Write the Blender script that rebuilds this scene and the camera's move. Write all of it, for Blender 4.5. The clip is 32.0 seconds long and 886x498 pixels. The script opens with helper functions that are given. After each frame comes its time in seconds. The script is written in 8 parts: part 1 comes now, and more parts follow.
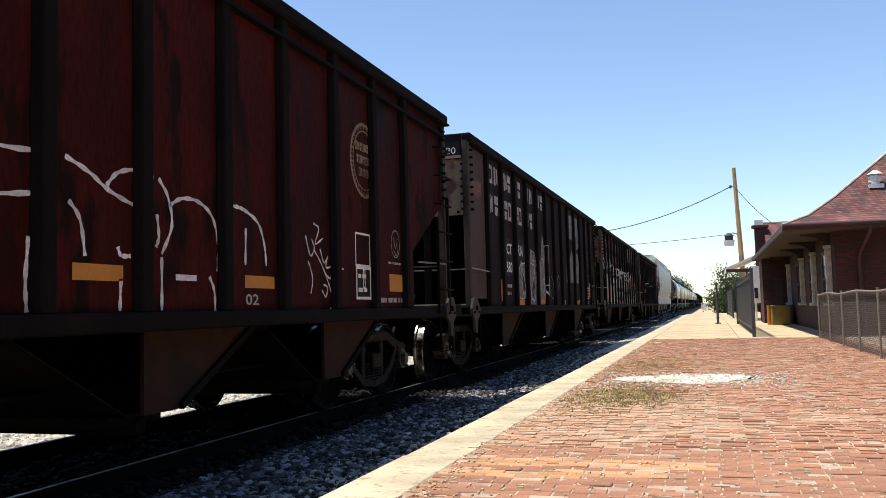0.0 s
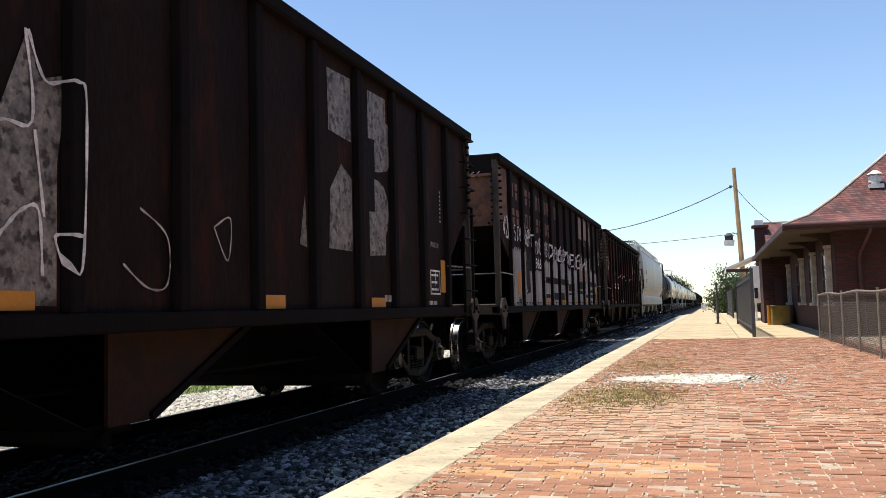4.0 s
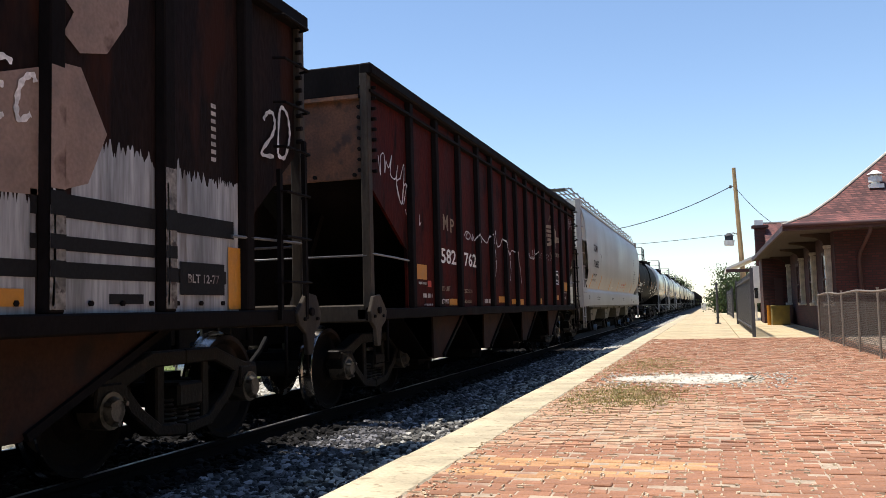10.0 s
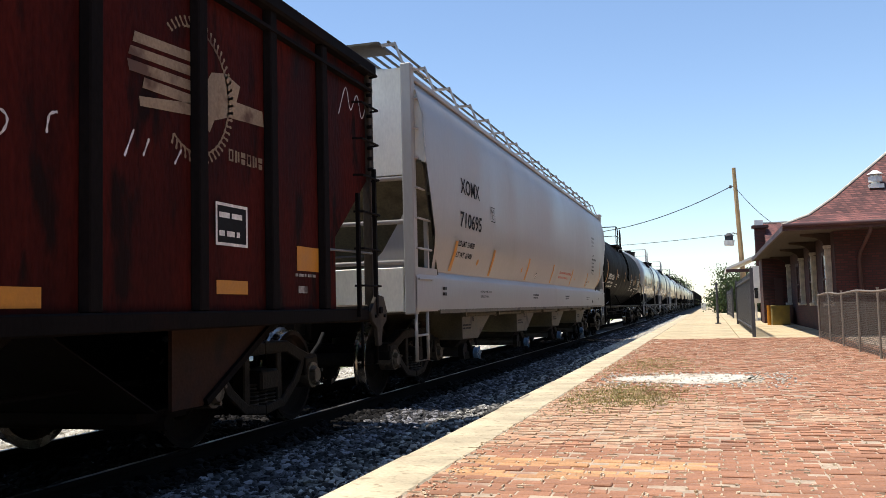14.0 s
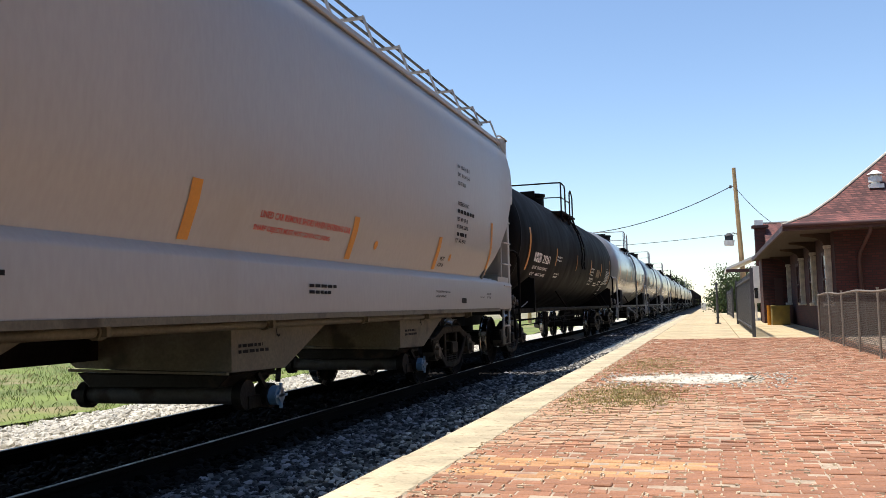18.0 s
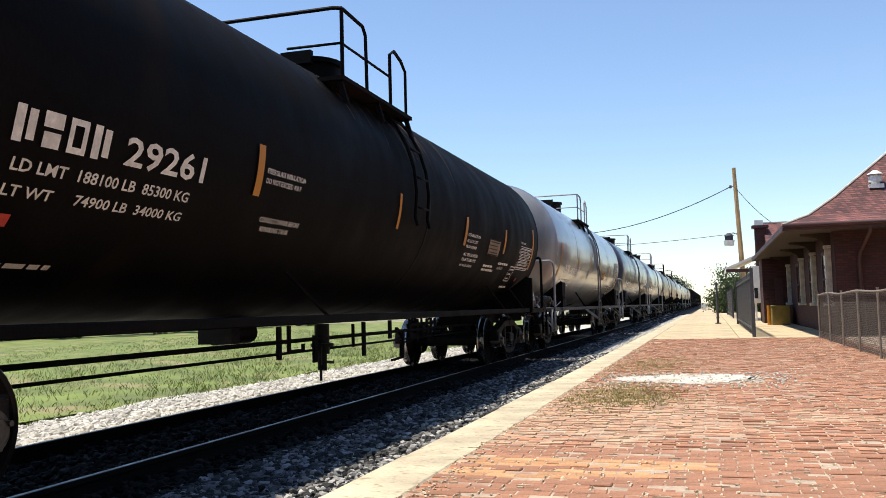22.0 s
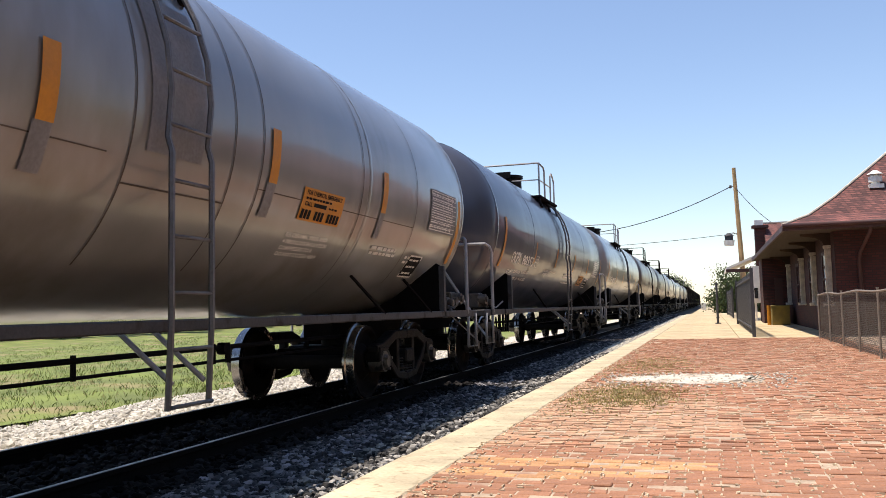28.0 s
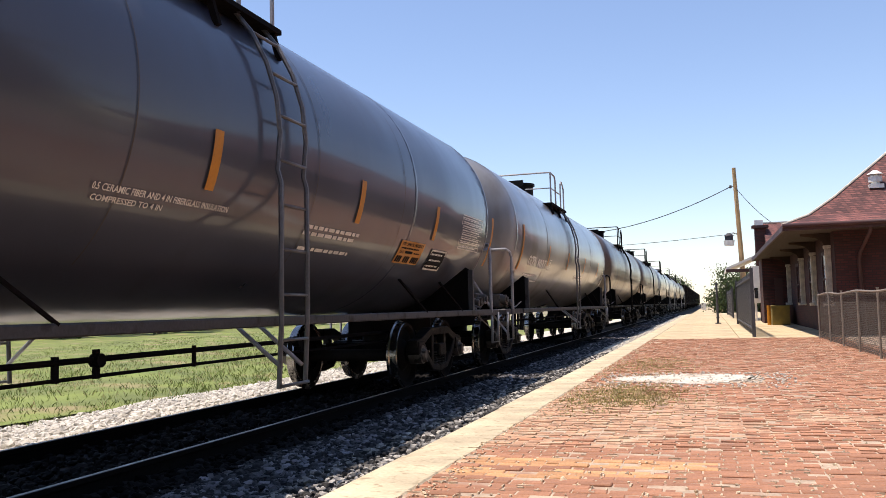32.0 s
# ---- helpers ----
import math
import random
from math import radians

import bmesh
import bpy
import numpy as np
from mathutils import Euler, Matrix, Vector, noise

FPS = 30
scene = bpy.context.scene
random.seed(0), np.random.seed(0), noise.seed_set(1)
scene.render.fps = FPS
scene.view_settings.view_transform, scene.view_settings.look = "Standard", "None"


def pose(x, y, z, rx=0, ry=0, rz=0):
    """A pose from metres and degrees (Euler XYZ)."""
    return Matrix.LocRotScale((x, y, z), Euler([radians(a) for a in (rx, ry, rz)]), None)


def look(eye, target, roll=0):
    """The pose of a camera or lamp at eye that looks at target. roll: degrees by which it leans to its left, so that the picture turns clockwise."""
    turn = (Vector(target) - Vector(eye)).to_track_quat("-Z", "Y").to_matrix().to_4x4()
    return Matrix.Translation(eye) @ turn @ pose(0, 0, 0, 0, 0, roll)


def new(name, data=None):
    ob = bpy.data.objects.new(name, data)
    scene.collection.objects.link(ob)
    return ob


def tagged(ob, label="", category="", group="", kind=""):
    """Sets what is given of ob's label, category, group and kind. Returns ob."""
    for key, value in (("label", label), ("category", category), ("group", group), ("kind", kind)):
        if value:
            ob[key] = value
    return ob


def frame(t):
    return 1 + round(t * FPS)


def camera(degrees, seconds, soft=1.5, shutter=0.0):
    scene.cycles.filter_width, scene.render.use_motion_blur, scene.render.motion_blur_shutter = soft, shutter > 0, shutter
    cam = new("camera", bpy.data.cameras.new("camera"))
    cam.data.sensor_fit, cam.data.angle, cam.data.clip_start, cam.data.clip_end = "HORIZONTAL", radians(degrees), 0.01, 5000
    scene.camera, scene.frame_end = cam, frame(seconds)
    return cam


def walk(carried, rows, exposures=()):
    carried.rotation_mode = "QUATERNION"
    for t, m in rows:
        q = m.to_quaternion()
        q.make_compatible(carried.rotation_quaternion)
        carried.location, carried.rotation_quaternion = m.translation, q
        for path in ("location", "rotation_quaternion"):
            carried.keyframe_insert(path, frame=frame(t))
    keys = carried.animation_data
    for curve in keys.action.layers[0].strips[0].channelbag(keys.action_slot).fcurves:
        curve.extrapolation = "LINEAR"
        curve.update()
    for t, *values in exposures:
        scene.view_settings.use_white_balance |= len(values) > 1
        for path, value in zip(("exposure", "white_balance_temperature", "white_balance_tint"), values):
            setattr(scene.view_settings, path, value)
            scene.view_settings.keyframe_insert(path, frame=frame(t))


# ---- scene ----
# ---------------- camera, light, exposure ----------------
cam = camera(54.26, 32.0, soft=0.6)
EYE = (0.0, 0.0, 1.05)
VIEW = look(EYE, (-2.9249, 9.5373, 1.05 + 0.69666), -1.5)
walk(cam, [(0.0, VIEW), (32.0, VIEW)], exposures=[(0.0, 0.4, 6750, 12), (24.2, 0.4, 6750, 12), (25.2, 0.4, 7150, 17), (30.5, 0.4, 7150, 17), (32.0, 0.4, 7050, 20)])

SUN_DIR = Vector((-0.285, -0.06, 1.0)).normalized()   # towards the sun
world = bpy.data.worlds.new("sky")
scene.world = world
world.use_nodes = True
_n, _l = world.node_tree.nodes, world.node_tree.links
sky = _n.new("ShaderNodeTexSky")
sky.sky_type = "NISHITA"
sky.sun_disc = False
sky.sun_elevation = math.asin(SUN_DIR.z)
sky.sun_rotation = math.atan2(SUN_DIR.x, SUN_DIR.y)
sky.altitude, sky.air_density, sky.dust_density, sky.ozone_density = 100.0, 1.05, 0.1, 4.5
_l.new(sky.outputs["Color"], _n["Background"].inputs["Color"])
_n["Background"].inputs["Strength"].default_value = 0.145
sun = new("sun", bpy.data.lights.new("sun", "SUN"))
sun.data.energy, sun.data.angle, sun.data.color = 4.5, radians(0.53), (1.0, 0.95, 0.87)
sun.matrix_world = look(SUN_DIR * 50, (0, 0, 0))

# ---------------- mesh helpers ----------------
class G:
    """Collects the faces of one mesh."""
    def __init__(self):
        self.v, self.f, self.s = [], [], []

    def add(self, vs, fs, smooth=False):
        n = len(self.v)
        self.v += [tuple(p) for p in vs]
        self.f += [tuple(i + n for i in f) for f in fs]
        self.s += [smooth] * len(fs)
        return self

    def box(self, x0, x1, y0, y1, z0, z1):
        return self.add([(x, y, z) for x in (x0, x1) for y in (y0, y1) for z in (z0, z1)],
                        [(0, 1, 3, 2), (4, 6, 7, 5), (0, 4, 5, 1), (2, 3, 7, 6), (0, 2, 6, 4), (1, 5, 7, 3)])

    def bar(self, p, q, w, h=None, up=(0, 0, 1)):
        h = w if h is None else h
        p, q = Vector(p), Vector(q)
        d = (q - p).normalized()
        u = Vector(up)
        if abs(d.dot(u)) > 0.98:
            u = Vector((1, 0, 0))
        a = d.cross(u).normalized() * (w / 2)
        b = a.cross(d).normalized() * (h / 2)
        vs = [e + i * a + j * b for e in (p, q) for i, j in ((-1, -1), (1, -1), (1, 1), (-1, 1))]
        return self.add(vs, [(3, 2, 1, 0), (4, 5, 6, 7), (0, 1, 5, 4), (1, 2, 6, 5), (2, 3, 7, 6), (3, 0, 4, 7)])

    def cyl(self, p, q, r, n=12, r2=None, caps=True):
        p, q = Vector(p), Vector(q)
        r2 = r if r2 is None else r2
        d = (q - p).normalized()
        u = Vector((0, 0, 1)) if abs(d.z) < 0.9 else Vector((1, 0, 0))
        a = d.cross(u).normalized()
        b = a.cross(d)
        vs = []
        for e, rr in ((p, r), (q, r2)):
            for i in range(n):
                t = 2 * math.pi * i / n
                vs.append(e + rr * (math.cos(t) * a + math.sin(t) * b))
        k = len(self.v)
        self.add(vs, [(i, i + n, (i + 1) % n + n, (i + 1) % n) for i in range(n)], True)
        if caps:
            self.f += [tuple(k + i for i in range(n)), tuple(k + n + i for i in reversed(range(n)))]
            self.s += [False, False]
        return self

    def tube(self, pts, r, n=8):
        """A bent round bar along points, with rounded joints."""
        pts = [Vector(p) for p in pts]
        rings = []
        for i, p in enumerate(pts):
            d = (pts[min(i + 1, len(pts) - 1)] - pts[max(i - 1, 0)]).normalized()
            u = Vector((0, 0, 1)) if abs(d.z) < 0.9 else Vector((1, 0, 0))
            if rings:
                a = (last - d * last.dot(d)).normalized()
            else:
                a = d.cross(u).normalized()
            last = a
            b = a.cross(d)
            rings.append([p + r * (math.cos(2 * math.pi * k / n) * a + math.sin(2 * math.pi * k / n) * b) for k in range(n)])
        k = len(self.v)
        self.add([v for ring in rings for v in ring],
                 [(i * n + j, (i + 1) * n + j, (i + 1) * n + (j + 1) % n, i * n + (j + 1) % n)
                  for i in range(len(pts) - 1) for j in range(n)], True)
        m = (len(pts) - 1) * n
        self.f += [tuple(k + i for i in range(n)), tuple(k + m + i for i in reversed(range(n)))]
        self.s += [False, False]
        return self

    def prism(self, poly, axis, a, b):
        """A flat outline pushed along an axis: x takes (y, z), y takes (x, z), z takes (x, y)."""
        def at(p, t):
            return {"x": (t, p[0], p[1]), "y": (p[0], t, p[1]), "z": (p[0], p[1], t)}[axis]
        n = len(poly)
        vs = [at(p, a) for p in poly] + [at(p, b) for p in poly]
        return self.add(vs, [tuple(range(n)), tuple(reversed(range(n, 2 * n)))] +
                        [(i, i + n, (i + 1) % n + n, (i + 1) % n) for i in range(n)])

    def lathe(self, prof, n, axis="y", centre=(0, 0, 0), closed=False):
        """Profile points (along, radius) turned round an axis."""
        vs = []
        for s, r in prof:
            for i in range(n):
                t = 2 * math.pi * i / n
                c, d = r * math.cos(t), r * math.sin(t)
                p = (c, s, d) if axis == "y" else (s, c, d) if axis == "x" else (c, d, s)
                vs.append((p[0] + centre[0], p[1] + centre[1], p[2] + centre[2]))
        m = len(prof)
        fs = [(i * n + j, i * n + (j + 1) % n, (i + 1) * n + (j + 1) % n, (i + 1) * n + j)
              for i in range(m if closed else m - 1) for j in range(n)]
        fs = [tuple(x % (m * n) for x in f) for f in fs]
        return self.add(vs, fs, True)

    def grid(self, fn, us, ws):
        """A sheet: fn(u, w) gives the place."""
        vs = [fn(u, w) for u in us for w in ws]
        k = len(ws)
        return self.add(vs, [(i * k + j, (i + 1) * k + j, (i + 1) * k + j + 1, i * k + j + 1)
                             for i in range(len(us) - 1) for j in range(k - 1)], True)

    def mesh(self, name, material, bevel=0.0):
        me = bpy.data.meshes.new(name)
        me.from_pydata(self.v, [], self.f)
        me.polygons.foreach_set("use_smooth", self.s)
        bm = bmesh.new()
        bm.from_mesh(me)
        bmesh.ops.recalc_face_normals(bm, faces=bm.faces)
        if bevel:
            es = [e for e in bm.edges if len(e.link_faces) == 2 and e.calc_face_angle(0) > 0.6]
            bmesh.ops.bevel(bm, geom=es, offset=bevel, segments=1, affect="EDGES", clamp_overlap=True)
        for e in bm.edges:
            if len(e.link_faces) == 2 and e.calc_face_angle(0) > 0.7:
                e.smooth = False
        bm.to_mesh(me)
        bm.free()
        if material:
            me.materials.append(material)
        return me


def part(name, g, material, parent=None, label="", bevel=0.0, at=None, kind=""):
    """One mesh object under a thing or part."""
    me = g if isinstance(g, bpy.types.Mesh) else g.mesh(name, material, bevel)
    ob = new(name, me)
    if parent is not None:
        ob.parent = parent
    if at is not None:
        ob.matrix_basis = at
    if label or kind:
        tagged(ob, label, kind=kind)
    return ob


def thing(name, m, label, category, group="", kind=""):
    ob = new(name)
    ob.empty_display_size = 0.3
    ob.matrix_basis = m
    return tagged(ob, label, category, group, kind)


def text_shape(words, height, width=None, bold=0.0):
    """Flat outline of words from the built-in font: points (u, w) and faces, with the lower left corner at 0, 0."""
    cu = bpy.data.curves.new("words", "FONT")
    cu.body = words
    cu.resolution_u = 2
    cu.offset = bold
    ob = bpy.data.objects.new("words", cu)
    me = bpy.data.meshes.new_from_object(ob)
    vs = [(v.co.x, v.co.y) for v in me.vertices]
    fs = [tuple(p.vertices) for p in me.polygons]
    bpy.data.objects.remove(ob)
    bpy.data.curves.remove(cu)
    bpy.data.meshes.remove(me)
    x0, x1 = min(p[0] for p in vs), max(p[0] for p in vs)
    y0, y1 = min(p[1] for p in vs), max(p[1] for p in vs)
    k = height / max(y1 - y0, 1e-6)
    kx = k if width is None else width / max(x1 - x0, 1e-6)
    return [((x - x0) * kx, (y - y0) * k) for x, y in vs], fs


# ---------------- materials ----------------
def mat(name, color, rough=0.7, metal=0.0, vary=0.25, scale=4.0, fine=40.0, bump=0.2, stretch=(1, 1, 1),
        stain=None, stain_at=0.6, stain_scale=1.5, spec=0.5, island=0.0, patchy=0.0, single=0.0, coat=0.0, coat_rough=0.16, soft=0.1):
    """Painted, weathered or raw surface: two scales of variation, stains with soft edges, fine relief."""
    m = bpy.data.materials.new(name)
    m.use_nodes = True
    nt = m.node_tree
    N, L = nt.nodes, nt.links
    b = N["Principled BSDF"]
    co = N.new("ShaderNodeTexCoord")
    mp = N.new("ShaderNodeMapping")
    mp.inputs["Scale"].default_value = stretch
    L.new(co.outputs["Object"], mp.inputs["Vector"])

    def noise_tex(s, detail=4.0):
        n = N.new("ShaderNodeTexNoise")
        n.inputs["Scale"].default_value = s
        n.inputs["Detail"].default_value = detail
        L.new(mp.outputs["Vector"], n.inputs["Vector"])
        return n.outputs["Fac"]
    big, small = noise_tex(scale), noise_tex(fine, 3.0)

    def ramp(fac, a, b_, lo, hi):
        r = N.new("ShaderNodeMapRange")
        r.inputs["From Min"].default_value, r.inputs["From Max"].default_value = a, b_
        r.inputs["To Min"].default_value, r.inputs["To Max"].default_value = lo, hi
        L.new(fac, r.inputs["Value"])
        return r.outputs["Result"]

    def math_node(op, a, c):
        q = N.new("ShaderNodeMath")
        q.operation = op
        for i, s in enumerate((a, c)):
            if isinstance(s, (int, float)):
                q.inputs[i].default_value = s
            else:
                L.new(s, q.inputs[i])
        return q.outputs[0]
    val = math_node("MULTIPLY", ramp(big, 0.3, 0.7, 1 - vary, 1 + vary), ramp(small, 0.3, 0.7, 1 - vary * 0.5, 1 + vary * 0.5))
    if island:
        ge = N.new("ShaderNodeNewGeometry")
        val = math_node("MULTIPLY", val, ramp(ge.outputs["Random Per Island"], 0, 1, 1 - island, 1 + island))
    if patchy:
        ge = N.new("ShaderNodeNewGeometry")
        val = math_node("MULTIPLY", val, ramp(math_node("POWER", ge.outputs["Random Per Island"], patchy), 0, 1, 0.05, 2.0))
    if single:
        oi = N.new("ShaderNodeObjectInfo")
        val = math_node("MULTIPLY", val, ramp(oi.outputs["Random"], 0, 1, 1 - single, 1 + single))
    mul = N.new("ShaderNodeVectorMath")
    mul.operation = "SCALE"
    mul.inputs[0].default_value = color
    L.new(val, mul.inputs["Scale"])
    out = mul.outputs[0]
    if stain:
        mix = N.new("ShaderNodeMix")
        mix.data_type = "RGBA"
        st = noise_tex(stain_scale, 8.0)
        L.new(ramp(st, stain_at, stain_at + soft, 0, 1), mix.inputs["Factor"])
        L.new(out, mix.inputs[6])
        mix.inputs[7].default_value = (*stain, 1)
        out = mix.outputs[2]
    L.new(out, b.inputs["Base Color"])
    L.new(ramp(big, 0.3, 0.7, max(rough - 0.1, 0.03), min(rough + 0.12, 1)), b.inputs["Roughness"])
    b.inputs["Metallic"].default_value = metal
    b.inputs["Specular IOR Level"].default_value = spec
    if coat:
        b.inputs["Coat Weight"].default_value = coat
        b.inputs["Coat Roughness"].default_value = coat_rough
    if bump:
        bp = N.new("ShaderNodeBump")
        bp.inputs["Strength"].default_value = bump
        bp.inputs["Distance"].default_value = 0.01
        L.new(small, bp.inputs["Height"])
        L.new(bp.outputs["Normal"], b.inputs["Normal"])
    return m


def brick_mat(name, c1, c2, mortar, bw, bh, gap=0.012, axis="xz", rough=0.85):
    """Brick, shingle or block courses at real size for far walls and roofs."""
    m = bpy.data.materials.new(name)
    m.use_nodes = True
    N, L = m.node_tree.nodes, m.node_tree.links
    b = N["Principled BSDF"]
    co = N.new("ShaderNodeTexCoord")
    sep, com = N.new("ShaderNodeSeparateXYZ"), N.new("ShaderNodeCombineXYZ")
    L.new(co.outputs["Object"], sep.inputs[0])
    if axis == "both":
        ad = N.new("ShaderNodeMath")
        L.new(sep.outputs["X"], ad.inputs[0])
        L.new(sep.outputs["Y"], ad.inputs[1])
        L.new(ad.outputs[0], com.inputs["X"])
    else:
        L.new(sep.outputs[axis[0].upper()], com.inputs["X"])
    L.new(sep.outputs["Z"], com.inputs["Y"])
    t = N.new("ShaderNodeTexBrick")
    t.inputs["Scale"].default_value = 1.0
    t.inputs["Brick Width"].default_value, t.inputs["Row Height"].default_value = bw, bh
    t.inputs["Mortar Size"].default_value = gap
    t.inputs["Color1"].default_value, t.inputs["Color2"].default_value = (*c1, 1), (*c2, 1)
    t.inputs["Mortar"].default_value = (*mortar, 1)
    L.new(com.outputs[0], t.inputs["Vector"])
    no = N.new("ShaderNodeTexNoise")
    no.inputs["Scale"].default_value = 1.3
    no.inputs["Detail"].default_value = 6
    L.new(co.outputs["Object"], no.inputs["Vector"])
    r = N.new("ShaderNodeMapRange")
    r.inputs["From Min"].default_value, r.inputs["From Max"].default_value = 0.3, 0.7
    r.inputs["To Min"].default_value, r.inputs["To Max"].default_value = 0.7, 1.25
    L.new(no.outputs["Fac"], r.inputs["Value"])
    sc = N.new("ShaderNodeVectorMath")
    sc.operation = "SCALE"
    L.new(t.outputs["Color"], sc.inputs[0])
    L.new(r.outputs["Result"], sc.inputs["Scale"])
    L.new(sc.outputs[0], b.inputs["Base Color"])
    b.inputs["Roughness"].default_value = rough
    bp = N.new("ShaderNodeBump")
    bp.inputs["Strength"].default_value = 0.5
    bp.inputs["Distance"].default_value = 0.01
    bp.invert = True
    L.new(t.outputs["Fac"], bp.inputs["Height"])
    L.new(bp.outputs["Normal"], b.inputs["Normal"])
    return m


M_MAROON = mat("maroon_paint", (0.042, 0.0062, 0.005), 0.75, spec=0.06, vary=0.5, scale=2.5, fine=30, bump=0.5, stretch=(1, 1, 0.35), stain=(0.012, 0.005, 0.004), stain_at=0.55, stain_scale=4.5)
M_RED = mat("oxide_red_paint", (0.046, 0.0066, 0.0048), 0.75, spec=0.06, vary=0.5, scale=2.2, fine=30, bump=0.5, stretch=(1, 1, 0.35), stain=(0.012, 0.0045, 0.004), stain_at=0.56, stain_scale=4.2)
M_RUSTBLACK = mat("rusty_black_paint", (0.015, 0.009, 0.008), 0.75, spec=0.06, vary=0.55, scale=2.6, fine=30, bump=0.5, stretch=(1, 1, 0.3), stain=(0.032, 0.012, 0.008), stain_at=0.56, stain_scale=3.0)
# grimy steel; on sheets under the cars its black also stands for shade
M_DARKRIB = mat("grimy_shade_black_steel", (0.008, 0.0065, 0.0065), 0.8, spec=0.05, vary=0.4, scale=3, stretch=(1, 1, 0.4), stain=(0.02, 0.01, 0.008), stain_at=0.62)
M_ENDTAN = mat("faded_tan_plate", (0.25, 0.185, 0.12), 0.75, vary=0.3, scale=2.0, stain=(0.1, 0.05, 0.03), stain_at=0.55, stain_scale=3)
M_RUSTPANEL = mat("dark_rusted_panel", (0.048, 0.02, 0.012), 0.8, vary=0.5, scale=3.0, bump=0.4, stretch=(1, 1, 0.4), stain=(0.02, 0.012, 0.01), stain_at=0.5, stain_scale=3, soft=0.25)
M_ENDRUST = mat("rust_brown_plate", (0.145, 0.064, 0.034), 0.8, vary=0.45, scale=3.0, bump=0.4, stain=(0.065, 0.036, 0.025), stain_at=0.52, stain_scale=4)
M_HOPPERRUST = mat("rusted_hopper_sheet", (0.034, 0.014, 0.008), 0.85, spec=0.2, vary=0.4, scale=2.5, stain=(0.022, 0.014, 0.012), stain_at=0.52, stain_scale=2.5)
M_POST = mat("grimy_grey_steel", (0.05, 0.04, 0.031), 0.8, vary=0.35, scale=4, stretch=(1, 1, 0.4), stain=(0.025, 0.02, 0.016), stain_at=0.55, stain_scale=3, spec=0.2)
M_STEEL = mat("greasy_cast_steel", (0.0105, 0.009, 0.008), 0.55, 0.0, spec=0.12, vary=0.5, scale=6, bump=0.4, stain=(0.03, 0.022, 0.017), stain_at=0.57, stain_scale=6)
M_BEARING = mat("dusty_bearing_housing", (0.085, 0.072, 0.058), 0.45, 0.0, spec=0.5, vary=0.4, scale=9, bump=0.2, stain=(0.02, 0.016, 0.013), stain_at=0.55, stain_scale=9)
M_WHEEL = mat("polished_tread_steel", (0.30, 0.285, 0.27), 0.22, 1.0, vary=0.2, scale=8, bump=0.03)
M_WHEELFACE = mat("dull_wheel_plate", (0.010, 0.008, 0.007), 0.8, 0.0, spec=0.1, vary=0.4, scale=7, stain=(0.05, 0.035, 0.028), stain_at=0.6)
M_SPRING = mat("dusty_spring_steel", (0.05, 0.042, 0.036), 0.6, 0.2, vary=0.3, scale=10)
M_GREYPAINT = mat("pale_grey_paint", (0.325, 0.31, 0.29), 0.42, vary=0.08, scale=0.8, fine=25, bump=0.04, stretch=(1, 1, 0.3), stain=(0.29, 0.27, 0.24), stain_at=0.62, stain_scale=1.2, soft=0.2)
# cream end paint, raised in tone for the stronger light on the ends
M_ENDCREAMLIT = mat("cream_white_end_paint_lit", (0.74, 0.71, 0.62), 0.5, vary=0.12, scale=1.5, stretch=(1, 1, 0.4), stain=(0.5, 0.44, 0.32), stain_at=0.6, stain_scale=2.0, soft=0.2)
M_GREYDIRT = mat("grimy_pale_grey_paint", (0.105, 0.092, 0.062), 0.65, vary=0.4, scale=2.0, stain=(0.045, 0.036, 0.024), stain_at=0.55, stain_scale=2)
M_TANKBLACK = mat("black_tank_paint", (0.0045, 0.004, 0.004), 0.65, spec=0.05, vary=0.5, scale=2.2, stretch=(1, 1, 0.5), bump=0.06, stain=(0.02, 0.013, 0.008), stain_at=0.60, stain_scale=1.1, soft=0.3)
M_TANKGREY = mat("blue_grey_tank_paint", (0.06, 0.068, 0.094), 0.35, spec=0.2, vary=0.12, scale=0.7, fine=1.6, bump=0.04, stretch=(1, 1, 0.4), stain=(0.048, 0.047, 0.054), stain_at=0.6, stain_scale=1.3, soft=0.2, coat=0.55, coat_rough=0.1)
M_TANKPALE = mat("weathered_grey_tank_paint", (0.20, 0.203, 0.202), 0.4, vary=0.22, scale=0.8, fine=1.8, bump=0.05, stretch=(1, 1, 0.4), stain=(0.11, 0.09, 0.068), stain_at=0.54, stain_scale=1.1, soft=0.2, coat=0.9, coat_rough=0.16)
M_TANKBROWN = mat("rust_stained_tank_paint", (0.12, 0.088, 0.062), 0.45, vary=0.3, scale=0.9, stretch=(1, 1, 0.4), stain=(0.06, 0.043, 0.034), stain_at=0.52, stain_scale=1.2, coat=0.6, coat_rough=0.18)
M_YELLOW = mat("yellow_reflective_tape", (0.50, 0.20, 0.012), 0.5, vary=0.12, scale=6)
M_WHITE = mat("white_stencil_paint", (0.74, 0.72, 0.68), 0.7, vary=0.2, scale=9)
M_WORN = mat("worn_white_lettering", (0.38, 0.35, 0.33), 0.8, vary=0.5, scale=7, stain=(0.07, 0.05, 0.045), stain_at=0.56, stain_scale=6)
M_SPRAY = mat("white_spray_paint", (0.62, 0.60, 0.6), 0.6, vary=0.35, scale=5)
M_SILVER = mat("silver_spray_paint", (0.27, 0.275, 0.29), 0.5, 0.0, vary=0.5, scale=9, stretch=(1, 1, 0.10), stain=(0.12, 0.10, 0.09), stain_at=0.60, stain_scale=7)
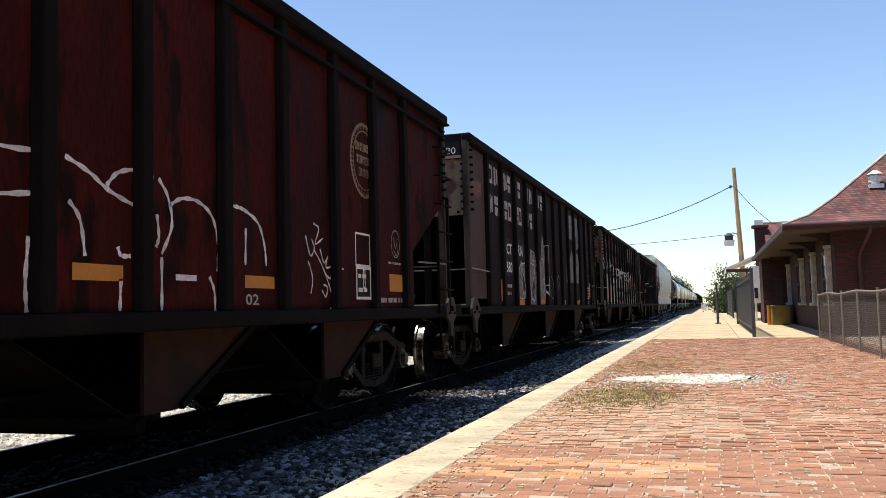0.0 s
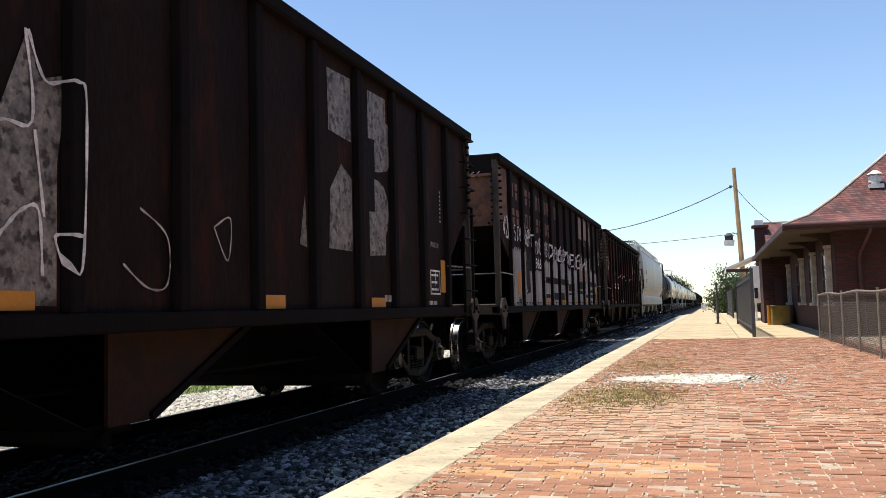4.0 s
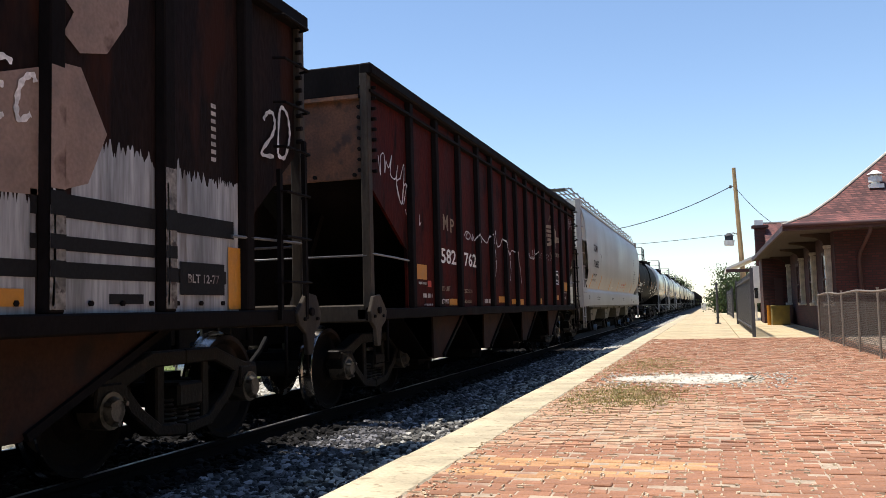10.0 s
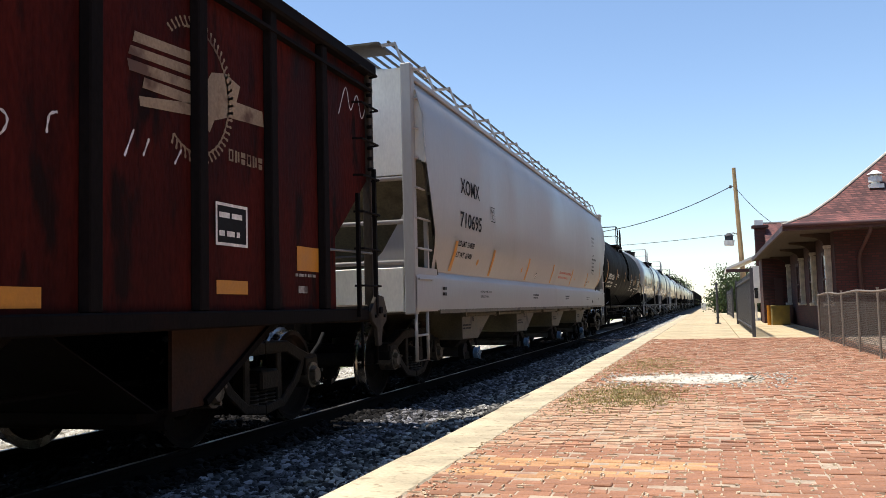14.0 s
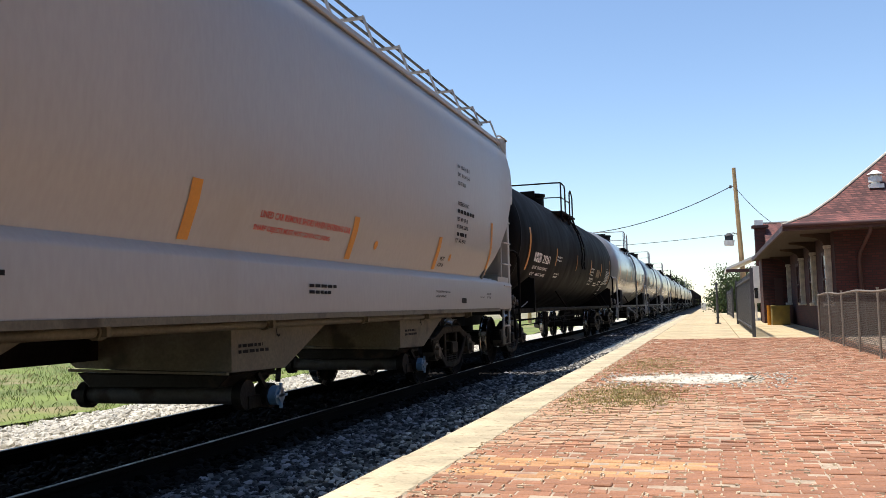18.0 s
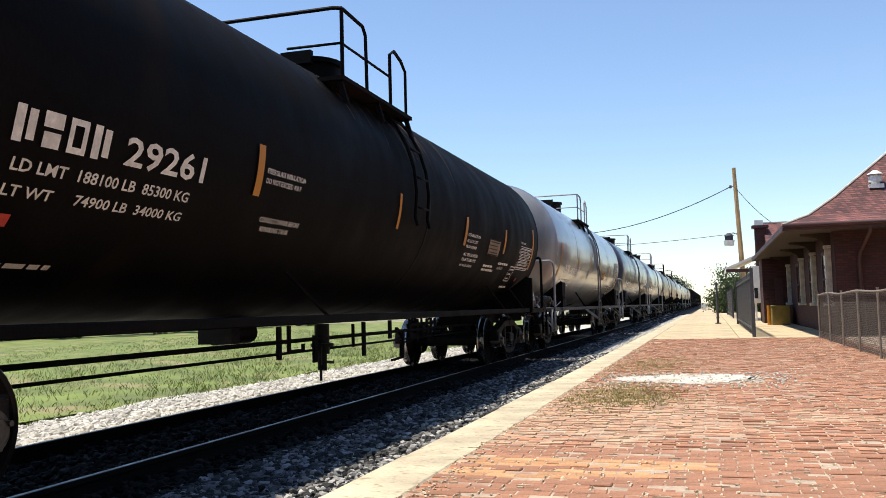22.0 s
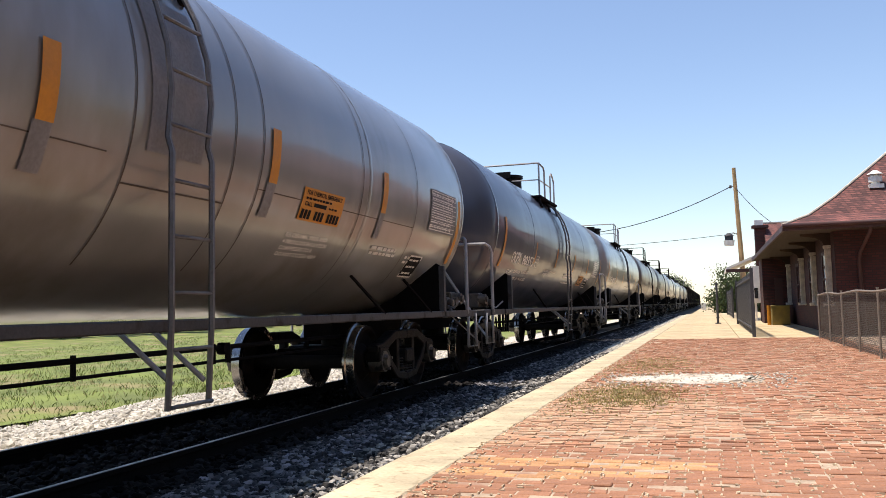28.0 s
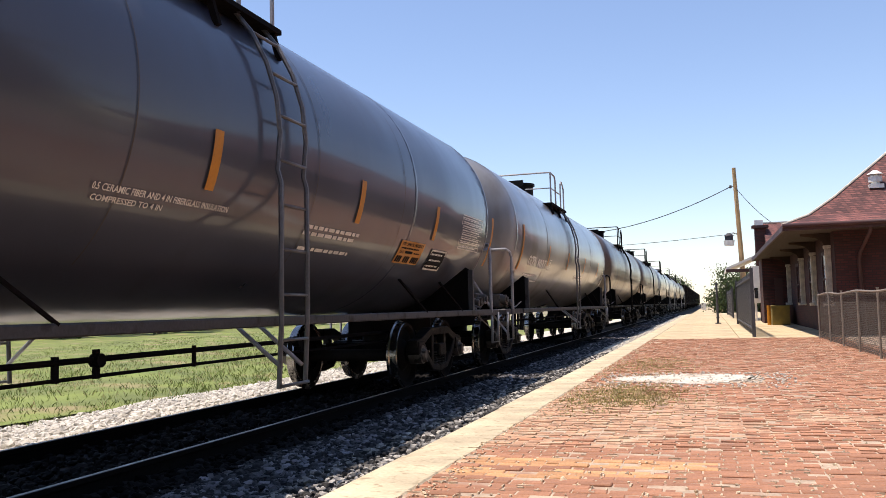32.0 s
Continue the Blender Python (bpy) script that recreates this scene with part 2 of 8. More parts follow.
M_BLACKPAINT = mat("black_paint", (0.011, 0.011, 0.012), 0.7, vary=0.3, scale=8, spec=0.12)
M_REDPAINT = mat("red_stencil_paint", (0.5, 0.05, 0.03), 0.6, vary=0.2, scale=8)
M_TRIM = mat("dark_grey_frame_paint", (0.05, 0.05, 0.054), 0.6, vary=0.3, scale=4, spec=0.3, stain=(0.025, 0.02, 0.018), stain_at=0.55, stain_scale=4)
M_LADDER = mat("dark_grey_ladder_paint", (0.10, 0.10, 0.105), 0.45, vary=0.25, scale=8)
M_GRAB = mat("worn_grey_grab_rail", (0.11, 0.11, 0.115), 0.45, vary=0.25, scale=8)
M_RAILING = mat("grey_painted_railing", (0.3, 0.3, 0.31), 0.45, vary=0.2, scale=8)
M_BLUESTRIPE = mat("blue_stripe_paint", (0.32, 0.40, 0.55), 0.4, vary=0.1, scale=3)
M_BLUECAP = mat("blue_plastic_cap", (0.10, 0.19, 0.30), 0.35, vary=0.15, scale=10)
M_GREENPAINT = mat("pale_green_sticker", (0.32, 0.5, 0.4), 0.5, vary=0.15, scale=10)
# ---------------- the place: ground, track, platform ----------------
XC = -4.80            # centre line of the track
M_GROUND = mat("dry_earth", (0.30, 0.25, 0.17), 0.95, vary=0.25, scale=0.4, fine=15, bump=0.5, stain=(0.16, 0.18, 0.07), stain_at=0.48, stain_scale=0.15)
M_GRASSBED = mat("rough_turf", (0.15, 0.19, 0.042), 0.95, vary=0.35, scale=0.6, fine=20, bump=0.6, stain=(0.26, 0.22, 0.10), stain_at=0.55, stain_scale=0.7)
# bed near black: the shade between the stones is in its colour
M_BALLASTBED = mat("shade_dark_stone_bed", (0.010, 0.0095, 0.010), 0.9, vary=0.45, scale=9, fine=34, bump=1.0)
M_GRAVEL = mat("pale_limestone_gravel", (0.50, 0.47, 0.40), 0.9, vary=0.3, scale=8, fine=30, bump=1.0)
M_STONE = mat("crushed_grey_rock", (0.15, 0.147, 0.155), 0.8, vary=0.25, scale=14, fine=60, bump=0.3, patchy=3.4)
# darker copy of the rock, with the train's shade painted in
M_SHADESTONE = mat("shade_darkened_rock", (0.014, 0.013, 0.013), 0.9, spec=0.15, vary=0.3, scale=14, fine=60, bump=0.3, patchy=2.0)
M_MIDSTONE = mat("crushed_mid_grey_rock", (0.25, 0.24, 0.215), 0.85, vary=0.25, scale=14, fine=60, bump=0.3, patchy=2.4)
M_PALESTONE = mat("crushed_pale_rock", (0.50, 0.47, 0.40), 0.85, vary=0.2, scale=14, fine=60, bump=0.3, island=0.3)
M_GRIT = mat("sandy_grit", (0.56, 0.44, 0.30), 0.95, vary=0.2, scale=14, fine=60, bump=0.2, island=0.25)
M_RAILSIDE = mat("rusty_rail_web", (0.009, 0.0075, 0.007), 0.9, 0.0, spec=0.08, vary=0.3, scale=5)
M_RAILTOP = mat("shiny_rail_head", (0.3, 0.285, 0.275), 0.4, 1.0, vary=0.1, scale=5, bump=0.02)
M_TIE = mat("creosoted_timber", (0.05, 0.04, 0.033), 0.9, vary=0.4, scale=3, fine=30, stretch=(0.3, 2, 2), bump=0.6, single=0.3)
M_KERB = mat("weathered_cream_concrete", (0.54, 0.46, 0.31), 0.9, vary=0.25, scale=2.0, fine=35, bump=0.4, stain=(0.34, 0.28, 0.18), stain_at=0.57, stain_scale=11.0, single=0.06)
M_CONCRETE = mat("cream_concrete_slab", (0.53, 0.43, 0.265), 0.9, vary=0.22, scale=1.0, fine=25, bump=0.3, stain=(0.40, 0.31, 0.19), stain_at=0.54, stain_scale=2.6, single=0.06)
M_SAND = mat("sandy_joint_fill", (0.45, 0.35, 0.25), 0.95, vary=0.25, scale=5, fine=50, bump=0.6, stain=(0.36, 0.22, 0.15), stain_at=0.52, stain_scale=2.5)
BRICK_ARGS = dict(rough=0.85, vary=0.25, scale=6.0, fine=60, bump=0.35, stain=(0.54, 0.42, 0.29), stain_at=0.66, stain_scale=3.0, soft=0.12)
M_BRICK = mat("worn_red_paving_brick", (0.385, 0.185, 0.104), island=0.17, **BRICK_ARGS)
M_BRICK1 = mat("worn_red_paving_brick_single", (0.385, 0.185, 0.104), single=0.17, **BRICK_ARGS)
M_BRICKO = mat("sandy_orange_paving_brick", (0.58, 0.31, 0.145), 0.85, vary=0.3, scale=5, fine=60, bump=0.35, stain=(0.66, 0.52, 0.32), stain_at=0.55, stain_scale=1.6, single=0.2)
M_BRICKSAND = mat("sand_dusted_paving_brick", (0.46, 0.27, 0.165), 0.9, vary=0.25, scale=6, fine=60, bump=0.35, stain=(0.56, 0.42, 0.28), stain_at=0.54, stain_scale=5.0, soft=0.15, island=0.17)
M_PATCH = mat("bleached_cement_patch", (0.60, 0.55, 0.46), 0.9, vary=0.15, scale=3, fine=40, bump=0.5, stain=(0.42, 0.33, 0.24), stain_at=0.52, stain_scale=2.2)
M_STRAW = mat("dry_weed_stalks", (0.42, 0.35, 0.17), 0.9, vary=0.3, scale=6, bump=0, island=0.4)
M_WEED = mat("yellow_green_weed_leaves", (0.30, 0.27, 0.10), 0.9, vary=0.3, scale=6, bump=0, island=0.35)
M_BLADE = mat("meadow_grass", (0.14, 0.185, 0.036), 0.8, vary=0.3, scale=0.8, bump=0, island=0.4)
M_LEAF = mat("tree_foliage", (0.055, 0.085, 0.025), 0.7, vary=0.3, scale=1.5, bump=0, island=0.45)
M_BARK = mat("tree_bark", (0.12, 0.09, 0.065), 0.95, vary=0.3, scale=5)

ground = thing("ground", pose(0, 0, 0), "flat dry earth and turf reaching to the horizon", "ground", kind="structure")
gg = G()
YS = [-400, -60, -15, 0, 10, 20, 35, 60, 120, 400, 1500]
gg.grid(lambda u, w: (u, w, -0.42), [-1500, -300, -60, -30, -20, -12, -9, -6, -2.0, 6, 30, 300, 1500], YS)
part("ground_sheet", gg, M_GROUND, ground, kind="structure")
meadow = thing("meadow", pose(0, 0, 0), "green and straw-coloured meadow beyond the gravel strip", "grass", kind="structure")
part("turf", G().grid(lambda u, w: (u, w, -0.33 + 0.05 * math.sin(u * 1.3 + w * 0.7) + 0.04 * math.sin(w * 2.1)),
                      [-60 + 0.9 * i for i in range(58)], [-12 + 1.5 * i for i in range(75)]), M_GRASSBED, meadow, kind="structure")


def stones(name, n, x0, x1, y0, y1, zfun, size, material, parent, seed, near=1.0):
    """Many small broken rocks in one mesh."""
    rng = np.random.default_rng(seed)
    ph = (1 + 5 ** 0.5) / 2
    tv = np.array([(-1, ph, 0), (1, ph, 0), (-1, -ph, 0), (1, -ph, 0), (0, -1, ph), (0, 1, ph), (0, -1, -ph), (0, 1, -ph),
                   (ph, 0, -1), (ph, 0, 1), (-ph, 0, -1), (-ph, 0, 1)]) / 1.9
    tf = np.array([(0, 11, 5), (0, 5, 1), (0, 1, 7), (0, 7, 10), (0, 10, 11), (1, 5, 9), (5, 11, 4), (11, 10, 2), (10, 7, 6), (7, 1, 8),
                   (3, 9, 4), (3, 4, 2), (3, 2, 6), (3, 6, 8), (3, 8, 9), (4, 9, 5), (2, 4, 11), (6, 2, 10), (8, 6, 7), (9, 8, 1)])
    x = rng.uniform(x0, x1, n)
    y = y0 + (y1 - y0) * rng.uniform(0, 1, n) ** near
    s = size * rng.uniform(0.55, 1.35, n) * (1 + 0.02 * (y - y0))
    z = zfun(x) + s * rng.uniform(-0.2, 0.35, n)
    v = tv[None] * rng.uniform(0.6, 1.25, (n, 12, 1)) * (s[:, None, None] * np.stack([rng.uniform(0.7, 1.3, n), rng.uniform(0.7, 1.3, n), rng.uniform(0.5, 0.9, n)], 1)[:, None, :])
    a = rng.uniform(0, 6.28, n)
    c, d = np.cos(a)[:, None], np.sin(a)[:, None]
    v = np.stack([v[..., 0] * c - v[..., 1] * d, v[..., 0] * d + v[..., 1] * c, v[..., 2]], -1) + np.stack([x, y, z], 1)[:, None, :]
    f = (tf[None] + 12 * np.arange(n)[:, None, None]).reshape(-1, 3)
    me = bpy.data.meshes.new(name)
    me.from_pydata(v.reshape(-1, 3).tolist(), [], f.tolist())
    me.materials.append(material)
    return part(name, me, None, parent, kind="stuff")


def bed_z(x):
    """Height of the stone bed: level under the track, falling to both sides."""
    x = np.asarray(x)
    return np.where(x > -3.3, -0.13 - 0.03 * (x + 3.3), np.where(x < -6.2, -0.14 - 0.1 * (-6.2 - x), -0.13))


track = thing("track", pose(0, 0, 0), "straight railway track with shiny rails on dark ties", "railway track", kind="structure")
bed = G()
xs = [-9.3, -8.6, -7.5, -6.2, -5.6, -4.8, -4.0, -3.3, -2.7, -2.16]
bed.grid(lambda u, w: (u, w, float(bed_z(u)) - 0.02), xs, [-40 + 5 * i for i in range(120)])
part("ballast_bed", bed, M_BALLASTBED, track, "crushed stone ballast, near black for the shade between stones", kind="structure")
grav = G().grid(lambda u, w: (u + 0.25 * math.sin(w * 0.9) * (u < -8.4), w, -0.10 - 0.075 * (-5.75 - u)), [-8.9, -8.3, -7.5, -6.5, -5.9], [-20 + 1.2 * i for i in range(120)])
part("gravel_strip", grav, M_GRAVEL, track, "pale sunlit limestone gravel", kind="structure")
for side in (-1, 1):
    xr = XC + side * 0.755
    r = G().prism([(xr - 0.07, -0.18), (xr + 0.07, -0.18), (xr + 0.07, -0.165), (xr + 0.012, -0.145), (xr + 0.012, -0.045), (xr + 0.036, -0.035),
                   (xr + 0.036, -0.004), (xr - 0.036, -0.004), (xr - 0.036, -0.035), (xr - 0.012, -0.045), (xr - 0.012, -0.145), (xr - 0.07, -0.165)], "y", -60, 600)
    rail = part("rail", r, M_RAILSIDE, track)
    part("rail_head", G().prism([(xr - 0.014, -0.004), (xr + 0.018, -0.004), (xr + 0.014, 0.0), (xr - 0.01, 0.0)], "y", -60, 600), M_RAILTOP, rail, "polished running surface")
tie = G().box(-1.3, 1.3, -0.115, 0.115, -0.34, -0.165).mesh("tie", M_TIE, 0.01)
for i in range(110):
    part("tie", tie, None, track, at=pose(XC + random.uniform(-0.03, 0.03), -4 + 0.52 * i, random.uniform(-0.006, 0.006), 0, 0, random.uniform(-1, 1)))
# pale spill along the kerb; its lightness also stands for the sunlit band
stones("spilled_stones", 3800, -2.80, -2.16, 3.5, 20.0, lambda x: -0.10 + 0.12 * (x + 2.7), 0.026, M_MIDSTONE, track, 9, 1.4)
stones("ballast_stones", 24000, -3.55, -2.17, 3.6, 24.0, bed_z, 0.028, M_STONE, track, 3, 1.5)
stones("ballast_stones", 3000, -3.55, -2.17, 24.0, 31.0, bed_z, 0.04, M_STONE, track, 33, 1.0)
# stones near the rails take the copy that carries the train's shade
stones("oily_stones", 2600, -3.98, -3.5, 3.0, 30.0, bed_z, 0.038, M_SHADESTONE, track, 13, 1.6)
stones("ballast_stones", 5000, -3.95, -2.17, 30.0, 90.0, bed_z, 0.05, M_STONE, track, 4, 1.3)
stones("oily_stones", 6000, -5.5, -4.1, 2.0, 30.0, bed_z, 0.036, M_SHADESTONE, track, 5, 1.5)
stones("gravel_stones", 9000, -8.6, -5.65, 3.0, 30.0, lambda x: -0.10 - 0.075 * (-5.75 - x), 0.035, M_PALESTONE, track, 6, 1.5)
# farther spill, pale to carry the same sunlit band
stones("spilled_stones", 5500, -2.75, -2.16, 17.0, 80.0, lambda x: -0.10 + 0.12 * (x + 2.7), 0.024, M_PALESTONE, track, 8, 1.4)


def blades(name, pts, height, width, material, parent, seed):
    """Grass or weed tufts: thin bent leaves, one mesh."""
    rng = random.Random(seed)
    g = G()
    for x, y, z, k in pts:
        for _ in range(k):
            a, h = rng.uniform(0, 6.28), height * rng.uniform(0.5, 1.4)
            bx, by = x + rng.gauss(0, 0.05), y + rng.gauss(0, 0.05)
            dx, dy = math.cos(a), math.sin(a)
            lean = h * rng.uniform(0.1, 0.8)
            w = width * rng.uniform(0.6, 1.4)
            g.add([(bx - dy * w, by + dx * w, z), (bx + dy * w, by - dx * w, z), (bx + dx * lean * 0.4, by + dy * lean * 0.4, z + h * 0.65),
                   (bx + dx * lean, by + dy * lean, z + h)], [(0, 1, 2), (0, 2, 3)])
    me = bpy.data.meshes.new(name)
    me.from_pydata(g.v, [], g.f)
    me.materials.append(material)
    return part(name, me, None, parent, kind="stuff")


rg = random.Random(5)
pts = []
for i in range(11000):
    x = -8.3 - 24 * rg.random() ** 1.6
    pts.append((x, 4 + (1.2 * abs(x) + 22) * rg.random(), -0.34, 3))
blades("grass_blades", pts, 0.085, 0.007, M_BLADE, meadow, 9)
pts = [(-8.5 - 10 * rg.random(), 5 + 30 * rg.random(), -0.34, 3) for i in range(900)]
blades("straw_blades", pts, 0.12, 0.005, M_STRAW, meadow, 10)

# platform
KX0, KX1 = -2.19, -1.73
platform = thing("platform", pose(0, 0, 0), "low station platform of worn red brick with a cream concrete edge", "platform", kind="structure")
part("platform_base", G().box(KX1, 12.0, -12, 26.6, -0.6, -0.009), M_SAND, platform, kind="structure")
kerb = G().box(KX0, KX1, 0, 2.988, -0.45, 0.0).mesh("edge_slab", M_KERB, 0.015)
for i in range(32):
    part("edge_slab", kerb, None, platform, at=pose(random.uniform(-0.012, 0.012), -12.0 + 3.0 * i, random.uniform(-0.006, 0.004), 0, 0, random.uniform(-0.1, 0.1)))
slab = G().box(0, 2.485, 0, 3.485, -0.45, -0.004).mesh("concrete_slab", M_CONCRETE, 0.012)
for i in range(20):
    for j in range(6):
        part("concrete_slab", slab, None, platform, at=pose(KX1 + 2.5 * j + 0.004, 26.62 + 3.5 * i, random.uniform(-0.008, 0.004)))
part("far_apron", G().box(KX1, 20, 96.6, 160, -0.45, -0.01), M_CONCRETE, platform, kind="structure")

# bricks in running bond, courses across the platform
BW, BD = 0.205, 0.098
brick = G().box(0, BW - 0.009, 0, BD - 0.008, -0.06, 0).mesh("brick", M_BRICK1, 0.006)
brick_o = G().box(0, BW - 0.009, 0, BD - 0.008, -0.06, 0).mesh("brick", M_BRICKO, 0.006)
rest, sandy = G(), G()
rb = random.Random(11)
near_bricks = []
row, y = 0, -1.0
while y < 26.5:
    x = KX1 + 0.006 - (0.5 * BW if row % 2 else 0) + rb.uniform(-0.008, 0.008)
    while x < 3.3:
        if x > KX1 - 0.12:
            z = rb.gauss(-0.004, 0.0035)
            gone = -1.3 < x < 0.6 and 12.0 < y < 13.2
            if not gone and rb.random() > 0.012:
                if 4.4 < y < 6.5 and -1.75 < x < 1.4:
                    near_bricks.append((x, y, z))
                else:
                    a, b_ = max(x, KX1 + 0.004), x + BW - 0.009
                    t = rb.gauss(0, 0.003)
                    dust = noise.noise((x * 0.9, y * 0.55, 3.0)) + 0.5 * noise.noise((x * 3.1, y * 2.2, 7.0)) - 0.42 * abs(x + 1.0) - 0.16 * abs(y - 8.3)
                    (sandy if dust + rb.uniform(-0.12, 0.12) > -0.62 else rest).add([(a, y, -0.05), (b_, y, -0.05), (b_, y + BD - 0.008, -0.05), (a, y + BD - 0.008, -0.05),
                              (a + .005, y + .005, z), (b_ - .005, y + .005, z + t), (b_ - .005, y + BD - 0.013, z + t), (a + .005, y + BD - 0.013, z)],
                             [(4, 5, 6, 7), (0, 1, 5, 4), (1, 2, 6, 5), (2, 3, 7, 6), (3, 0, 4, 7)])
        x += BW
    y += BD
    row += 1
me = bpy.data.meshes.new("paving_bricks")
me.from_pydata(rest.v, [], rest.f)
me.materials.append(M_BRICK)
part("paving_bricks", me, None, platform, kind="stuff")
me = bpy.data.meshes.new("sandy_bricks")
me.from_pydata(sandy.v, [], sandy.f)
me.materials.append(M_BRICKSAND)
part("sandy_bricks", me, None, platform, kind="stuff")
BRICKS_AT = near_bricks


def build_near_bricks():
    for x, y, z in BRICKS_AT:
        part("brick", brick_o if (5.7 < y < 6.0 and x < -0.1 - 0.3 * (y - 5.7)) or (5.35 < y < 5.6 and x < -0.4) and rb.random() < 0.85 else brick, None, platform, at=pose(x, y, z, 0, rb.gauss(0, 0.6), rb.gauss(0, 0.5)))


# cement patch with broken outline, grit and weeds
pt = G()
outline = [(-1.38, 12.5), (-1.2, 12.15), (-0.7, 11.95), (-0.3, 11.72), (0.1, 11.9), (0.35, 12.3), (0.62, 12.55), (0.5, 12.95), (0.2, 13.35), (-0.3, 13.4), (-0.8, 13.1), (-1.15, 12.95)]
ragged, ro = [], random.Random(8)
for (ax_, ay_), (bx_, by_) in zip(outline, outline[1:] + outline[:1]):
    for k in range(5):
        ragged.append((ax_ + (bx_ - ax_) * k / 5 + ro.uniform(-0.06, 0.06), ay_ + (by_ - ay_) * k / 5 + ro.uniform(-0.09, 0.09)))
pt.prism(ragged, "z", -0.03, 0.007)
patch = part("cement_patch", pt, M_PATCH, platform, "bleached white cement repair", 0.008, kind="structure")
stones("patch_grit", 500, -1.5, 1.05, 11.3, 13.6, lambda x: 0.0 * x + 0.004, 0.018, M_PALESTONE, platform, 21)
stones("loose_grit", 2600, -1.7, 3.0, 4.0, 24.0, lambda x: 0.0 * x - 0.003, 0.009, M_GRIT, platform, 22, 1.3)
stones("kerb_sand", 500, -1.74, -1.55, 4.0, 26.0, lambda x: 0.0 * x - 0.002, 0.011, M_GRIT, platform, 23, 1.3)
fl, rf_ = G(), random.Random(71)
for i in range(2300):
    x = KX1 + 0.1025 * int(rf_.uniform(0, 48)) + rf_.gauss(0, 0.012)
    y = 4.0 + 19 * rf_.random() ** 1.5
    a, b_ = rf_.uniform(0.004, 0.010), rf_.uniform(0.012, 0.04)
    if rf_.random() < 0.35:
        a, b_ = b_ * 1.6, a * 0.8
    fl.add([(x - a, y - b_ * 0.7, -0.012), (x + a * 0.8, y - b_, -0.012), (x + a, y + b_ * 0.8, -0.012), (x - a * 0.7, y + b_, -0.012),
            (x - a * 0.8, y - b_ * 0.6, 0.003), (x + a * 0.6, y - b_ * 0.8, 0.003), (x + a * 0.8, y + b_ * 0.6, 0.003), (x - a * 0.5, y + b_ * 0.8, 0.003)],
           [(4, 5, 6, 7), (0, 1, 5, 4), (1, 2, 6, 5), (2, 3, 7, 6), (3, 0, 4, 7)])
me = bpy.data.meshes.new("sand_flecks")
me.from_pydata(fl.v, [], fl.f)
me.materials.append(M_GRIT)
part("sand_flecks", me, None, platform, kind="stuff")
wp = []
for i in range(1500):
    u = rg.random()
    x = rg.gauss(-1.0, 0.36)
    y = rg.choice([rg.gauss(10.2, 0.7), rg.gauss(10.4, 0.8), rg.gauss(15.3, 1.2)])
    if -1.7 < x < 0.2:
        wp.append((x, y, -0.005, 4))
weeds = thing("dry_weeds", pose(0, 0, 0), "low dry weeds growing through the brick paving", "weeds", kind="stuff")
blades("weed_stalks", wp[::2], 0.03, 0.006, M_STRAW, weeds, 31)
blades("weed_leaves", wp[1::2], 0.022, 0.012, M_WEED, weeds, 32)
# ---------------- freight cars ----------------
MESHES = {}


def shared(key, make, material, bevel=0.0):
    """One mesh for all alike pieces."""
    if key not in MESHES:
        MESHES[key] = make().mesh(key, material, bevel)
    return MESHES[key]


WHEELS = []           # (wheelset, place in its truck)
CARS = []             # (car, place of its middle at the start)
WR = 0.445


def wheel_mesh(side):
    s = side
    prof = [(0.63, 0.20), (0.66, 0.34), (0.655, 0.385), (0.675, 0.40), (0.675, WR + 0.028), (0.70, WR + 0.026), (0.715, WR + 0.003), (0.80, WR - 0.004),
            (0.808, WR - 0.012), (0.808, 0.395), (0.79, 0.385), (0.755, 0.36), (0.735, 0.22), (0.80, 0.15), (0.80, 0.085)]
    return G().lathe([(s * a, r) for a, r in prof], 40, "x")


